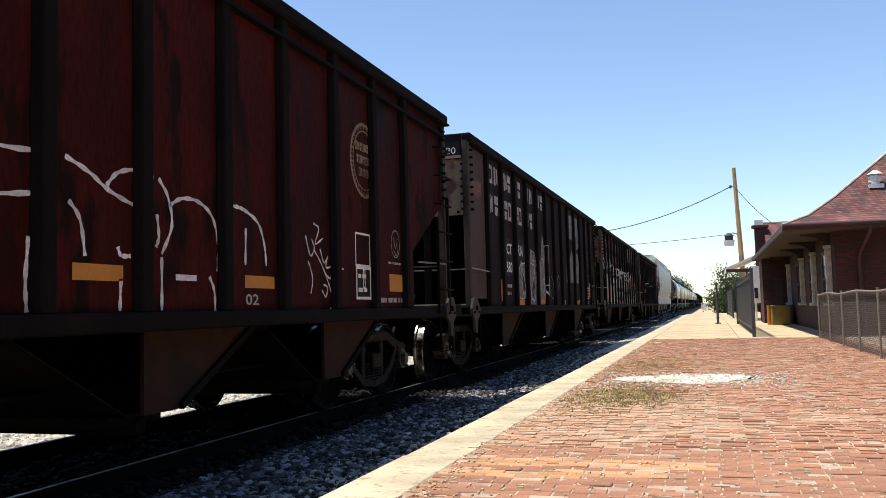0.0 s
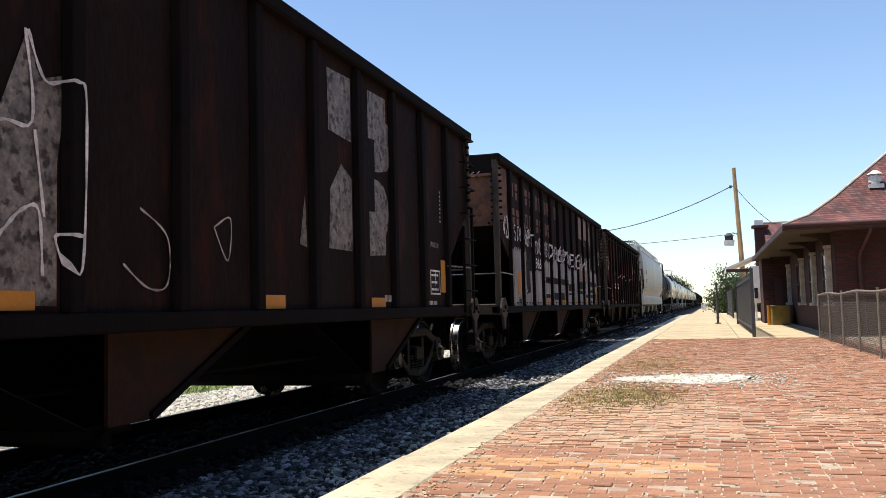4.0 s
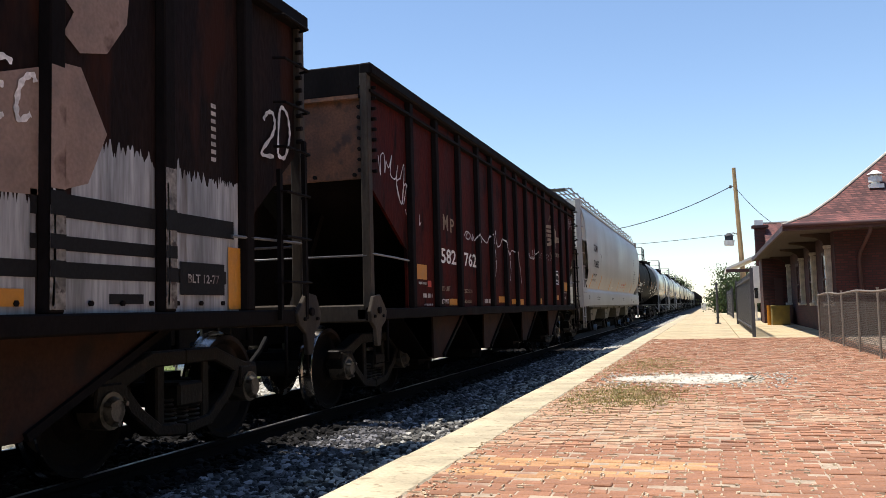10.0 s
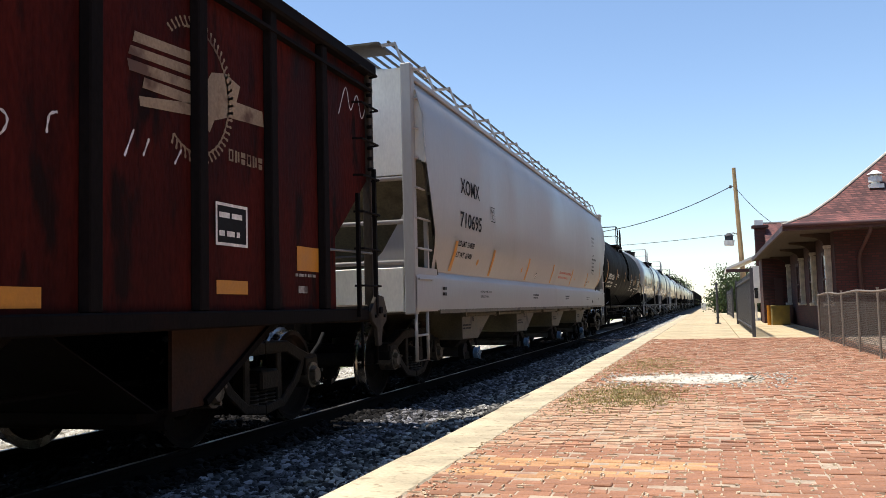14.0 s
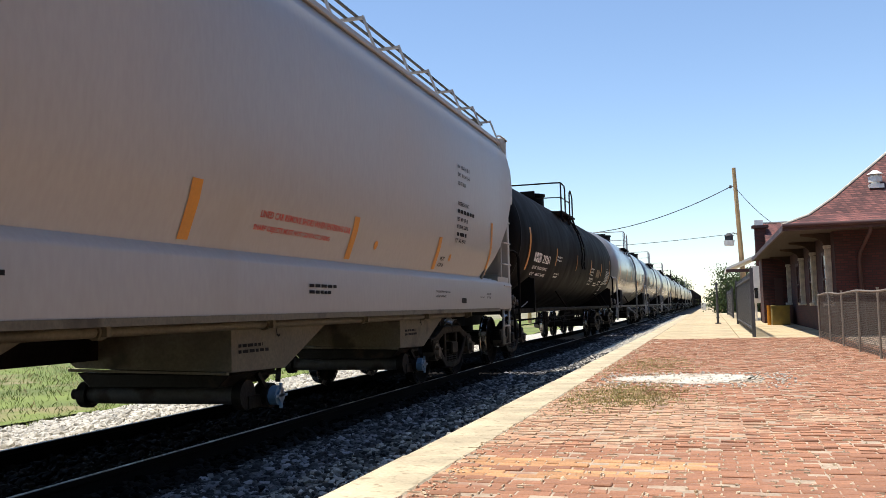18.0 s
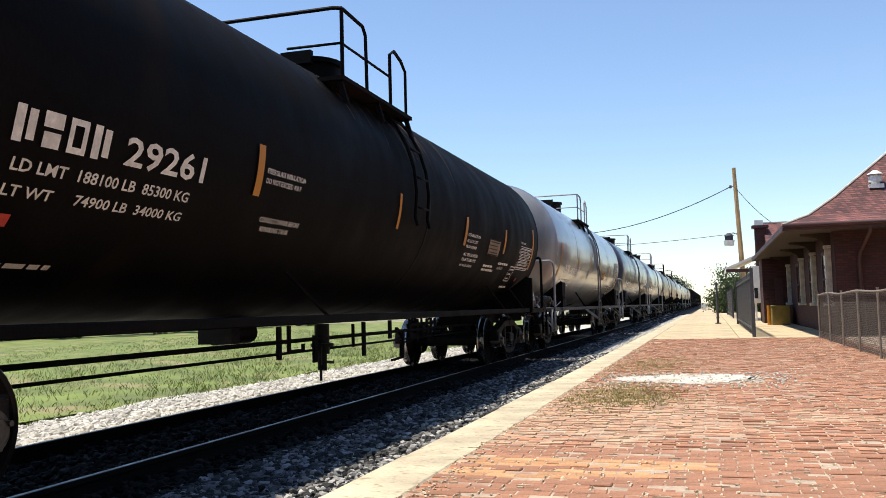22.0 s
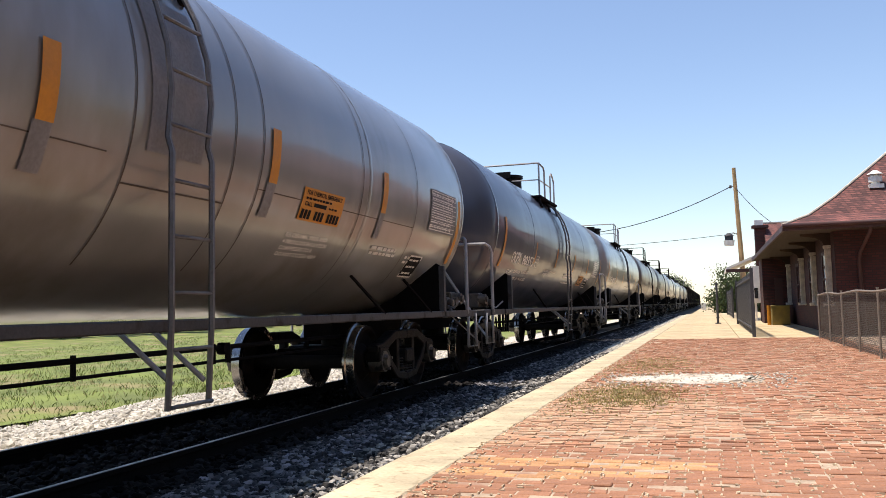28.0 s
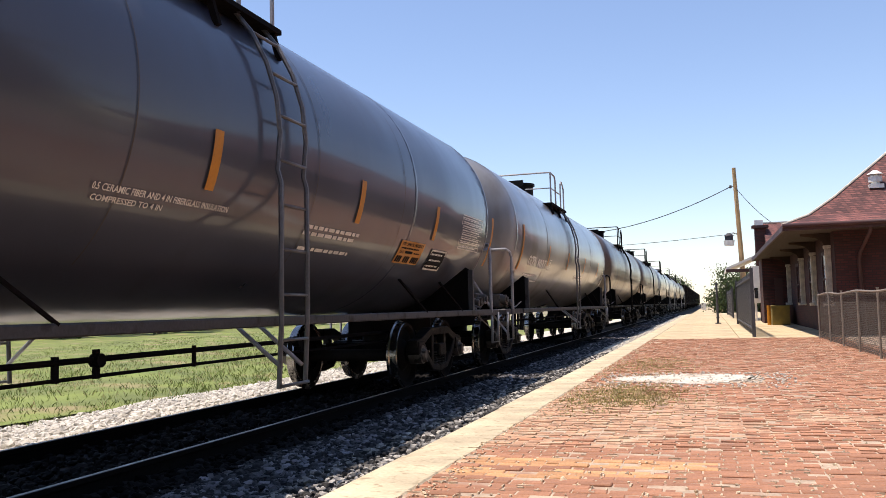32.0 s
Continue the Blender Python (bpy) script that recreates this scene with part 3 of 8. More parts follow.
def truck(parent, y, tag=""):
    """Three-piece freight truck with two turning wheelsets."""
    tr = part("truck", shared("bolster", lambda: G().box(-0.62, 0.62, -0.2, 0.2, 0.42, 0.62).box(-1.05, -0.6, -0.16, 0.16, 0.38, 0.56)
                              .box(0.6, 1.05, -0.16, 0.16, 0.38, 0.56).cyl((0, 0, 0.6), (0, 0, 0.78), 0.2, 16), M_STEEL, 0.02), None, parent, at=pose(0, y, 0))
    def frame_side(s):
        g = G()
        a, b = 0.93 * s - 0.075, 0.93 * s + 0.075
        for e in (-1, 1):
            # arched top chord, tension bar, column and jaw of each half
            g.prism([(0.0, 0.80), (0.42 * e, 0.80), (0.66 * e, 0.72), (0.86 * e, 0.66), (1.05 * e, 0.64), (1.05 * e, 0.55), (0.86 * e, 0.55), (0.70 * e, 0.58), (0.40 * e, 0.69), (0.0, 0.69)], "x", a, b)
            g.prism([(0.70 * e, 0.60), (0.80 * e, 0.60), (0.66 * e, 0.40), (0.36 * e, 0.20), (0.0, 0.16), (0.0, 0.25), (0.30 * e, 0.28), (0.52 * e, 0.42)], "x", a, b)
            g.prism([(0.24 * e, 0.70), (0.34 * e, 0.70), (0.34 * e, 0.24), (0.24 * e, 0.24)], "x", a + 0.02, b - 0.02)
            g.prism([(0.76 * e, 0.62), (1.02 * e, 0.62), (1.04 * e, 0.48), (0.98 * e, 0.40), (0.94 * e, 0.52), (0.84 * e, 0.52), (0.80 * e, 0.40), (0.74 * e, 0.48)], "x", a - 0.02, b + 0.02)
        return g
    def springs(s):
        g = G()
        for yy in (-0.15, 0.0, 0.15):
            for k in range(6):
                g.lathe([(0.255 + 0.034 * k, 0.055), (0.267 + 0.034 * k, 0.072), (0.279 + 0.034 * k, 0.055)], 10, "z", (0.94 * s, yy, 0))
        return g
    for s in (-1, 1):
        part("side_frame", shared("side_frame%d" % s, lambda: frame_side(s), M_STEEL, 0.012), None, tr)
        part("spring_nest", shared("springs%d" % s, lambda: springs(s), M_SPRING), None, tr, "nest of coil springs", kind="stuff")
    for e in (-1, 1):
        def bearing(s, e):
            g = G().cyl((0.86 * s, 0.89 * e, WR), (1.04 * s, 0.89 * e, WR), 0.125, 18).cyl((1.04 * s, 0.89 * e, WR), (1.085 * s, 0.89 * e, WR), 0.095, 18, 0.07)
            for k in range(3):
                t = 2.09 * k + 0.5
                g.cyl((1.04 * s, 0.89 * e + 0.085 * math.cos(t), WR + 0.085 * math.sin(t)), (1.10 * s, 0.89 * e + 0.085 * math.cos(t), WR + 0.085 * math.sin(t)), 0.018, 6)
            return g
        for s in (-1, 1):
            part("bearing", shared("bearing%d%d" % (s, e), lambda: bearing(s, e), M_BEARING), None, tr, "dusty steel bearing end cap")
        def shoe(e=e):
            g = G()
            for s in (-1, 1):
                g.prism([(0.38 * e, 0.30), (0.44 * e, 0.32), (0.46 * e, 0.45), (0.44 * e, 0.56), (0.38 * e, 0.55)], "x", 0.68 * s, 0.8 * s)
            return g.bar((-0.75, 0.36 * e, 0.42), (0.75, 0.36 * e, 0.42), 0.06, 0.1)
        part("brake_beam", shared("shoe%d" % e, shoe, M_STEEL), None, tr)
        part("brake_lever", shared("brake_lever%d" % e, lambda: G().box(-0.55, 0.55, min(0.22 * e, 0.60 * e), max(0.22 * e, 0.60 * e), 0.40, 0.60).bar((-0.3, 0.2 * e, 0.75), (-0.3, 0.5 * e, 0.35), 0.06, 0.03), M_DARKRIB), None, tr)
        ws = part("wheelset", shared_wheelset(), None, tr, at=pose(0, 0.89 * e, WR))
        WHEELS.append((ws, (0, 0.89 * e, WR)))
    return tr


def shared_wheelset():
    if "wheelset" not in MESHES:
        g = G().cyl((-0.95, 0, 0), (0.95, 0, 0), 0.085, 14)
        me0 = g
        for s in (-1, 1):
            w = wheel_mesh(s)
            me0.add(w.v, w.f, True)
        # chalk marks on the plates
        k0 = len(me0.f)
        for s in (-1, 1):
            for a0 in (0.3, 2.4, 4.4):
                for k in range(5):
                    a = a0 + 0.11 * k
                    c = Vector((0.752 * s, 0, 0))
                    p = [c + Vector((0, r * math.cos(a + d), r * math.sin(a + d))) for r, d in ((0.27, -0.03), (0.27, 0.03), (0.325, 0.02), (0.325, -0.03))]
                    p = [q + Vector((0.012 * s, 0, 0)) for q in p]
                    me0.add(p, [(0, 1, 2, 3)])
        me = me0.mesh("wheelset", M_WHEELFACE)
        me.materials.append(M_WHEEL)
        for p in me.polygons:
            if math.hypot(p.center.y, p.center.z) > WR - 0.02 and abs(p.center.x) > 0.6:
                p.material_index = 1
        MESHES["wheelset"] = me
    return MESHES["wheelset"]


def coupler(parent, y, e):
    g = G().box(-0.09, 0.09, min(y - 0.6 * e, y + 0.22 * e), max(y - 0.6 * e, y + 0.22 * e), 0.78, 0.96)
    g.prism([(-0.16, y + 0.18 * e), (0.12, y + 0.18 * e), (0.17, y + 0.42 * e), (0.06, y + 0.5 * e), (0.02, y + 0.36 * e), (-0.06, y + 0.34 * e), (-0.1, y + 0.52 * e), (-0.18, y + 0.46 * e)], "z", 0.74, 1.0)
    part("coupler", g, M_STEEL, parent, bevel=0.015)
    h = G().tube([(0.35, y + 0.05 * e, 0.8), (0.36, y + 0.2 * e, 0.68), (0.30, y + 0.38 * e, 0.5), (0.2, y + 0.5 * e, 0.42)], 0.025)
    part("air_hose", h, M_BLACKPAINT, parent)


def decal(name, g, material, parent, label=""):
    return part(name, g, material, parent, label)


def flat_side(x, lift=0.004, warp=lambda u: u):
    return lambda u, w: (x + lift, warp(u), w)


def put_text(g, words, side, u, w, height, width=None, bold=0.0, lean=0.0, drop=0.0):
    vs, fs = text_shape(words, height, width, bold)
    g.add([side(u + a + lean * b, w + b - drop * a) for a, b in vs], fs)
    return g


def put_rect(g, side, u0, u1, w0, w1, n=1):
    ws = [w0 + (w1 - w0) * i / n for i in range(n + 1)]
    return g.grid(side, [u0, u1], ws)


def put_stroke(g, side, pts, width):
    """A brush or spray line on a side, through points."""
    P = [Vector(p) for p in pts]
    Q = []
    for i in range(len(P) - 1):
        a, b, c, d = P[max(i - 1, 0)], P[i], P[i + 1], P[min(i + 2, len(P) - 1)]
        for k in range(6):
            t = k / 6
            Q.append(0.5 * ((2 * b) + (c - a) * t + (2 * a - 5 * b + 4 * c - d) * t * t + (3 * b - a - 3 * c + d) * t ** 3))
    Q.append(P[-1])
    vs, fs = [], []
    for i, q in enumerate(Q):
        d = Q[min(i + 1, len(Q) - 1)] - Q[max(i - 1, 0)]
        d = d.normalized() if d.length > 1e-6 else Vector((1, 0))
        n = Vector((-d.y, d.x)) * width / 2 * (0.75 + 0.25 * math.sin(i * 1.7))
        vs += [side(*(q + n)), side(*(q - n))]
    fs = [(2 * i, 2 * i + 1, 2 * i + 3, 2 * i + 2) for i in range(len(Q) - 1)]
    return g.add(vs, fs)


def put_bars(g, side, u, w, width, height, lines=1, seed=1, gap=1.8):
    """Small writing too worn to read: plain bars of its size."""
    r = random.Random(seed)
    for k in range(lines):
        a = u
        end = u + width * r.uniform(0.75, 1.0)
        while a < end:
            b = min(a + height * r.uniform(1.5, 4.0), end)
            put_rect(g, side, a, b, w - k * height * gap, w - k * height * gap + height)
            a = b + height * 0.7
    return g


def put_frame(g, side, u0, u1, w0, w1, t):
    for a, b, c, d in ((u0, u1, w0, w0 + t), (u0, u1, w1 - t, w1), (u0, u0 + t, w0 + t, w1 - t), (u1 - t, u1, w0 + t, w1 - t)):
        put_rect(g, side, a, b, c, d)
    return g


HW = 1.55             # half width over the hopper's posts
SX = 1.47             # the side sheet


def open_hopper(name, y_front, length, label, paint, rib_paint, end_paint, ys, bays, z_top=3.62, cap=0.13, angle_line=False, far=False, cut=0.0, zg=0.34, gw=0.38, rear_truck=1.4, front_cut=0.0):
    """Open-top steel hopper car with outside posts, sloped ends and bottom bays; returns the car and its half length."""
    h = length / 2
    hf = h - front_cut    # the front end, where it is shorter before its middle mark
    hr = h - cut          # the rear end, where the car is shorter behind its middle mark
    rear_gap = 0.9 if cut > 0 else 1.25
    car = thing(name, pose(XC, y_front + h, 0), label, "hopper car", "freight train")
    CARS.append((car, y_front + h))
    zb = 1.06
    pan = [(-hf + 1.25, zb), (-hf + 1.25, 1.75), (-hf + 0.06, 2.42), (-hf + 0.06, z_top - cap), (hr - 0.06, z_top - cap), (hr - 0.06, 2.42), (hr - rear_gap, 1.75), (hr - rear_gap, zb)]
    for s in (-1, 1):
        part("side_sheet", G().prism(pan, "x", s * SX, s * (SX - 0.03)), paint, car)
    # inner slope sheets and floor, so that no daylight passes through
    for e in (-1, 1):
        he = hf if e < 0 else hr
        g = G().add([(x, e * yy, z) for x in (-SX + 0.03, SX - 0.03) for yy, z in ((he - 0.3, 2.62), (he - 3.0, 1.05), (he - 3.0, 1.0), (he - 0.3, 2.57))],
                    [(0, 1, 5, 4), (2, 3, 7, 6), (1, 2, 6, 5), (0, 4, 7, 3), (0, 3, 2, 1), (4, 5, 6, 7)])
        # black here paints in the shade below the end panel
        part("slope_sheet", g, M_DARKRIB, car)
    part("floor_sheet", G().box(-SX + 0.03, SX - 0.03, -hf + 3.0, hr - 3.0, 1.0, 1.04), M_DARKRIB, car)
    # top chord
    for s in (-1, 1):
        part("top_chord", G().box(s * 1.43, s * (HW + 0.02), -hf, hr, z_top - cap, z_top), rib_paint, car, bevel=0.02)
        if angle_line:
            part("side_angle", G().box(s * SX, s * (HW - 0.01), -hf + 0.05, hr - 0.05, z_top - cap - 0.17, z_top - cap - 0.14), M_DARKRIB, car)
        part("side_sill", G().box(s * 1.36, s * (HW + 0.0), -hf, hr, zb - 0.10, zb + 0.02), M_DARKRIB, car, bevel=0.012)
    # posts
    rib_me = G().prism([(SX, -0.085), (HW - 0.02, -0.055), (HW - 0.02, 0.055), (SX, 0.085)], "z", zb + 0.02, z_top - cap).mesh("side_post", rib_paint, 0.008)
    rib_me2 = G().prism([(-SX, 0.085), (-HW + 0.02, 0.055), (-HW + 0.02, -0.055), (-SX, -0.085)], "z", zb + 0.02, z_top - cap).mesh("side_post", rib_paint)
    for y in ys:
        part("side_post", rib_me, None, car, at=pose(0, y, 0))
        part("side_post", rib_me2, None, car, at=pose(0, y, 0))
    # ends
    for e in (-1, 1):
        ye = -hf if e < 0 else hr
        part("end_sheet", G().box(-SX + 0.02, SX - 0.02, min(ye - 0.09 * e, ye - 0.05 * e), max(ye - 0.09 * e, ye - 0.05 * e), 2.42, z_top - 0.33), end_paint, car)
        part("end_top_panel", G().box(-SX, SX, min(ye - 0.1 * e, ye - 0.02 * e), max(ye - 0.1 * e, ye - 0.02 * e), z_top - 0.33, z_top), rib_paint, car, bevel=0.015)
        part("end_lip", G().box(-SX + 0.05, SX - 0.05, min(ye - 0.06 * e, ye + 0.015 * e), max(ye - 0.06 * e, ye + 0.015 * e), z_top - 0.37, z_top - 0.33), end_paint, car)
        bolts = G()
        for k in range(7):
            x = -1.35 + 0.45 * k
            bolts.cyl((x, ye - 0.05 * e, 2.46), (x, ye - 0.02 * e, 2.46), 0.022, 6)
        for s in (-1, 1):
            for k in range(9):
                bolts.cyl((s * (SX - 0.05), ye - 0.02 * e, 2.5 + 0.11 * k), (s * (SX - 0.05), ye + 0.012 * e, 2.5 + 0.11 * k), 0.02, 6)
                bolts.cyl((s * (HW - 0.04), ye - 0.14 * e, 2.5 + 0.11 * k), (s * (HW + 0.01), ye - 0.14 * e, 2.5 + 0.11 * k), 0.02, 6)
        part("bolt_row", bolts, M_DARKRIB, car, "rows of bolt heads", kind="stuff")
        for s in (-1, 1):
            part("corner_post", G().box(s * (SX - 0.04), s * (HW - 0.03), min(ye - 0.11 * e, ye), max(ye - 0.11 * e, ye), zb + 0.02, z_top - 0.1), M_POST, car, bevel=0.01)
            part("corner_gusset", G().prism([(ye + a_ * e, z_) for a_, z_ in ((0.15, 1.05), (0.06, 1.20), (-0.12, 1.22), (-0.30, 1.05), (-0.26, 0.95), (-0.14, 0.88), (-0.11, 0.70), (-0.02, 0.70), (0.02, 0.88), (0.13, 0.95))],
                                            "x", s * (HW + 0.025), s * (HW - 0.015)), M_POST, car, "grimy steel corner gusset", 0.006)
            part("gusset_bolts", G().cyl((s * (HW + 0.02), ye - 0.06 * e, 1.06), (s * (HW + 0.05), ye - 0.06 * e, 1.06), 0.035, 8).cyl((s * (HW + 0.02), ye - 0.18 * e, 1.0), (s * (HW + 0.045), ye - 0.18 * e, 1.0), 0.018, 6)
                 .cyl((s * (HW + 0.02), ye + 0.06 * e, 1.0), (s * (HW + 0.045), ye + 0.06 * e, 1.0), 0.018, 6), M_DARKRIB, car, kind="stuff")
            step = G().tube([(s * (HW - 0.02), ye - 0.04 * e, 0.98), (s * (HW - 0.02), ye - 0.04 * e, 0.52), (s * (HW - 0.02), ye - 0.42 * e, 0.52), (s * (HW - 0.02), ye - 0.42 * e, 0.95)], 0.014, 6)
            part("sill_step", step, M_DARKRIB, car)
        part("end_sill", G().box(-SX, SX, min(ye - 0.16 * e, ye), max(ye - 0.16 * e, ye), 0.94, 1.12), M_POST, car, bevel=0.015)
        part("end_handrail", G().tube([(-1.48, ye - 0.01 * e, 1.62), (1.48, ye - 0.01 * e, 1.62)], 0.012, 6), M_GRAB, car, "thin worn bright grab rail")
        for s in (-1, 1):
            part("side_handrail", G().tube([(s * (HW - 0.04), ye - 0.06 * e, 1.64), (s * (HW - 0.02), ye - 0.6 * e, 1.63), (s * (HW - 0.04), ye - 1.2 * e, 1.62)], 0.012, 6), M_GRAB, car)
        part("shear_plate", G().prism([(ye - 0.12 * e, 1.0), (ye - 0.12 * e, 2.5), (ye - 2.85 * e, 1.1), (ye - 2.85 * e, 1.0)], "x", -0.02, 0.02), M_DARKRIB, car)
        # diagonal brace behind the opening
        for x in (-0.5, 0.5):
            part("end_brace", G().bar((x, ye - 0.3 * e, 1.1), (x, ye - 1.0 * e, 2.2), 0.08), M_DARKRIB, car)
        # side ladder with bent rungs, and grab irons across the end
        for s in (-1, 1):
            if s * e > 0:
                lad = part("ladder", G().box(s * HW, s * (HW + 0.035), min(ye - 0.11 * e, ye - 0.15 * e), max(ye - 0.11 * e, ye - 0.15 * e), 1.0, 2.5), M_DARKRIB, car, "dark steel ladder")
                part("stile", G().box(s * HW, s * (HW + 0.035), min(ye - 0.55 * e, ye - 0.59 * e), max(ye - 0.55 * e, ye - 0.59 * e), 1.0, 2.2), M_DARKRIB, lad)
                rung = shared("rung%d%d" % (s, e), lambda: G().tube([(s * (HW - 0.02), -0.10 * e, 0), (s * (HW + 0.07), -0.13 * e, 0), (s * (HW + 0.07), -0.56 * e, 0), (s * (HW - 0.02), -0.59 * e, 0)], 0.012, 6), M_DARKRIB)
                for k in range(7):
                    part("rung", rung, None, lad, at=pose(0, ye, 1.30 + 0.36 * k))
            elif s < 0 and not far:
                iron = shared("grab%d%d" % (s, e), lambda: G().tube([(s * 0.95, -0.02 * e, 0), (s * 0.95, 0.07 * e, 0), (s * 1.40, 0.07 * e, 0), (s * 1.40, -0.02 * e, 0)], 0.012, 6), M_DARKRIB)
                for k in range(3):
                    part("grab_iron", iron, None, car, at=pose(0, ye, 2.56 + 0.34 * k))
        coupler(car, ye, e)
        truck(car, ye - (1.40 - front_cut if e < 0 else rear_truck) * e)
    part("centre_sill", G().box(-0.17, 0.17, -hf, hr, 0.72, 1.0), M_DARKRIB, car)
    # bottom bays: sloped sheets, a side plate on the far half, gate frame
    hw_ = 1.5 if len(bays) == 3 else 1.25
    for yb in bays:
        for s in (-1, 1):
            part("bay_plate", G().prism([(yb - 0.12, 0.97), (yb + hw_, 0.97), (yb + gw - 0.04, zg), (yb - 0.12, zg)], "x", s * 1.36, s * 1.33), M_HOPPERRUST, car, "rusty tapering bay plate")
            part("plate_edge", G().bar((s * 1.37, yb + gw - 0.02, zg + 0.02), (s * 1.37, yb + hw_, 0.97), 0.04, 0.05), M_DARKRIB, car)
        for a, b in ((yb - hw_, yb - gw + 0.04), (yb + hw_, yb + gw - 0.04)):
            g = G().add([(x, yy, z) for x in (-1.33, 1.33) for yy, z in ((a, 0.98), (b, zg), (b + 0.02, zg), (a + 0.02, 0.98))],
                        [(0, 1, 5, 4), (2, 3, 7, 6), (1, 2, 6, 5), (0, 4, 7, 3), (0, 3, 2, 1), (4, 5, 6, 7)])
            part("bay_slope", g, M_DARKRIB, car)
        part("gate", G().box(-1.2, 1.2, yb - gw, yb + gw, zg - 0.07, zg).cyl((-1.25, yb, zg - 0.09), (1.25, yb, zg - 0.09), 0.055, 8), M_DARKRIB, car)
    part("brake_pipe", G().tube([(1.0, -hf + 2.6, 0.62), (1.0, h - 2.6, 0.60)], 0.02, 6), M_DARKRIB, car)
    return car, h, ys


def curve_map(xc, zc, rad, lift=0.006, warp=lambda u: u):
    def f(u, w):
        a = (w - zc) / rad
        return (xc + (rad + lift) * math.cos(a), warp(u), zc + (rad + lift) * math.sin(a))
    return f


TR, TZ = 1.48, 2.50   # tank shell radius and axis height


def tank_car(name, y_front, length, label, paint, trim, seed, detail=True, insulated=True, rad=TR, zc=TZ):
    h = length / 2
    car = thing(name, pose(XC, y_front + h, 0), label, "tank car", "freight train")
    CARS.append((car, y_front + h))
    tip, dep = h - 0.12, 0.72
    prof = []
    for k in range(9):
        a = math.pi / 2 * k / 8
        prof.append((-(tip - dep) - dep * math.cos(a), max(rad * math.sin(a), 0.002)))
    prof = prof[:-1] + [(-(tip - dep), rad)] + [(-(tip - dep) + (2 * (tip - dep)) * k / 6, rad) for k in range(1, 6)] + [((tip - dep), rad)]
    for k in range(7, -1, -1):
        a = math.pi / 2 * k / 8
        prof.append((tip - dep + dep * math.cos(a), max(rad * math.sin(a), 0.002)))
    shell = part("tank_shell", G().lathe(prof, 64, "y", (0, 0, zc)), paint, car)
    # jacket seams: thin raised bands
    for yb in ([-tip + dep + 0.02, -0.28 * length + 0.6, 0.22 * length, tip - dep - 0.02] if insulated else [-tip + dep, 0.55, tip - dep]):
        part("jacket_band", G().lathe([(yb - 0.04, rad + 0.001), (yb - 0.035, rad + 0.004), (yb + 0.035, rad + 0.004), (yb + 0.04, rad + 0.001)], 48, "y", (0, 0, zc)), paint, shell)
    # manway and valve housing, walkways, railing
    top = zc + rad
    hood = part("manway", G().cyl((0.1, -0.1, top - 0.25), (0.1, -0.1, top + 0.24), 0.38, 24).cyl((0.1, -0.1, top + 0.24), (0.1, -0.1, top + 0.30), 0.42, 24), M_STEEL if trim is M_RAILING else trim, car, "dark valve housing on top of the tank")
    part("hinge_lug", G().box(-0.1, 0.3, -0.53, -0.45, top + 0.20, top + 0.36), M_STEEL if trim is M_RAILING else trim, hood)
    zw = zc + 1.02
    for s in (-1, 1):
        w_ = part("walkway", G().box(s * 0.62, s * 1.26, -1.75, 0.42, zw, zw + 0.045), M_DARKRIB, car, "dark grated walkway")
        for yy in (-1.7, -0.65, 0.36):
            part("walkway_bracket", G().bar((s * 1.2, yy, zw), (s * 1.27, yy, zw - 0.24), 0.05).bar((s * 0.7, yy, zw + 0.01), (s * 1.24, yy, zw + 0.01), 0.05), M_DARKRIB, w_)
        r = G().tube([(0.0, -1.72, zw + 0.78), (s * 1.14, -1.72, zw + 0.78), (s * 1.22, -1.68, zw + 0.78), (s * 1.22, -1.60, zw + 0.78), (s * 1.22, -1.1, zw + 0.76), (s * 1.22, -1.02, zw + 0.68), (s * 1.22, -1.0, zw + 0.02)], 0.021, 6)
        r.tube([(s * 1.22, -1.68, zw + 0.78), (s * 1.22, -1.68, zw)], 0.021, 6)
        r.tube([(s * 0.6, -1.72, zw + 0.40), (s * 1.22, -1.70, zw + 0.40), (s * 1.22, -1.0, zw + 0.40), (s * 1.22, -0.25, zw + 0.40)], 0.015, 6)
        part("railing", r, trim, car)
        part("gate_rail", G().tube([(s * 1.22, -0.25, zw), (s * 1.22, -0.25, zw + 0.68), (s * 1.22, -0.10, zw + 0.76), (s * 1.20, 0.20, zw + 0.72), (s * 1.20, 0.36, zw + 0.62), (s * 1.20, 0.36, zw)], 0.021, 6), trim, car)
    # side ladders following the shell
    for s in (-1, 1):
        yl = -0.22
        lad = None
        for dy in (0.0, 0.46):
            pts = [(s * 1.05, yl + dy, zw + 0.12)]
            for k in range(6):
                a = radians(44 - 11 * k)
                pts.append((s * (rad + 0.09) * math.cos(a), yl + dy, zc + (rad + 0.09) * math.sin(a)))
            pts += [(s * (rad + 0.09), yl + dy, zc - 0.4)]
            if insulated:
                pts += [(s * (rad + 0.08), yl + dy, 1.0), (s * (rad + 0.05), yl + dy, 0.46)]
            st = part("side_ladder" if lad is None else "stile", G().tube(pts, 0.021, 6), M_LADDER if trim is M_RAILING else trim, car if lad is None else lad)
            lad = lad or st
        for k in range(0 if insulated else 5, 9):
            z = 0.48 + 0.36 * k
            xr = (rad + 0.08) if z < zc else math.sqrt(max((rad + 0.09) ** 2 - (z - zc) ** 2, 0.01))
            part("rung", G().tube([(s * xr, yl, z), (s * xr, yl + 0.46, z)], 0.014, 6), M_LADDER if trim is M_RAILING else trim, lad)
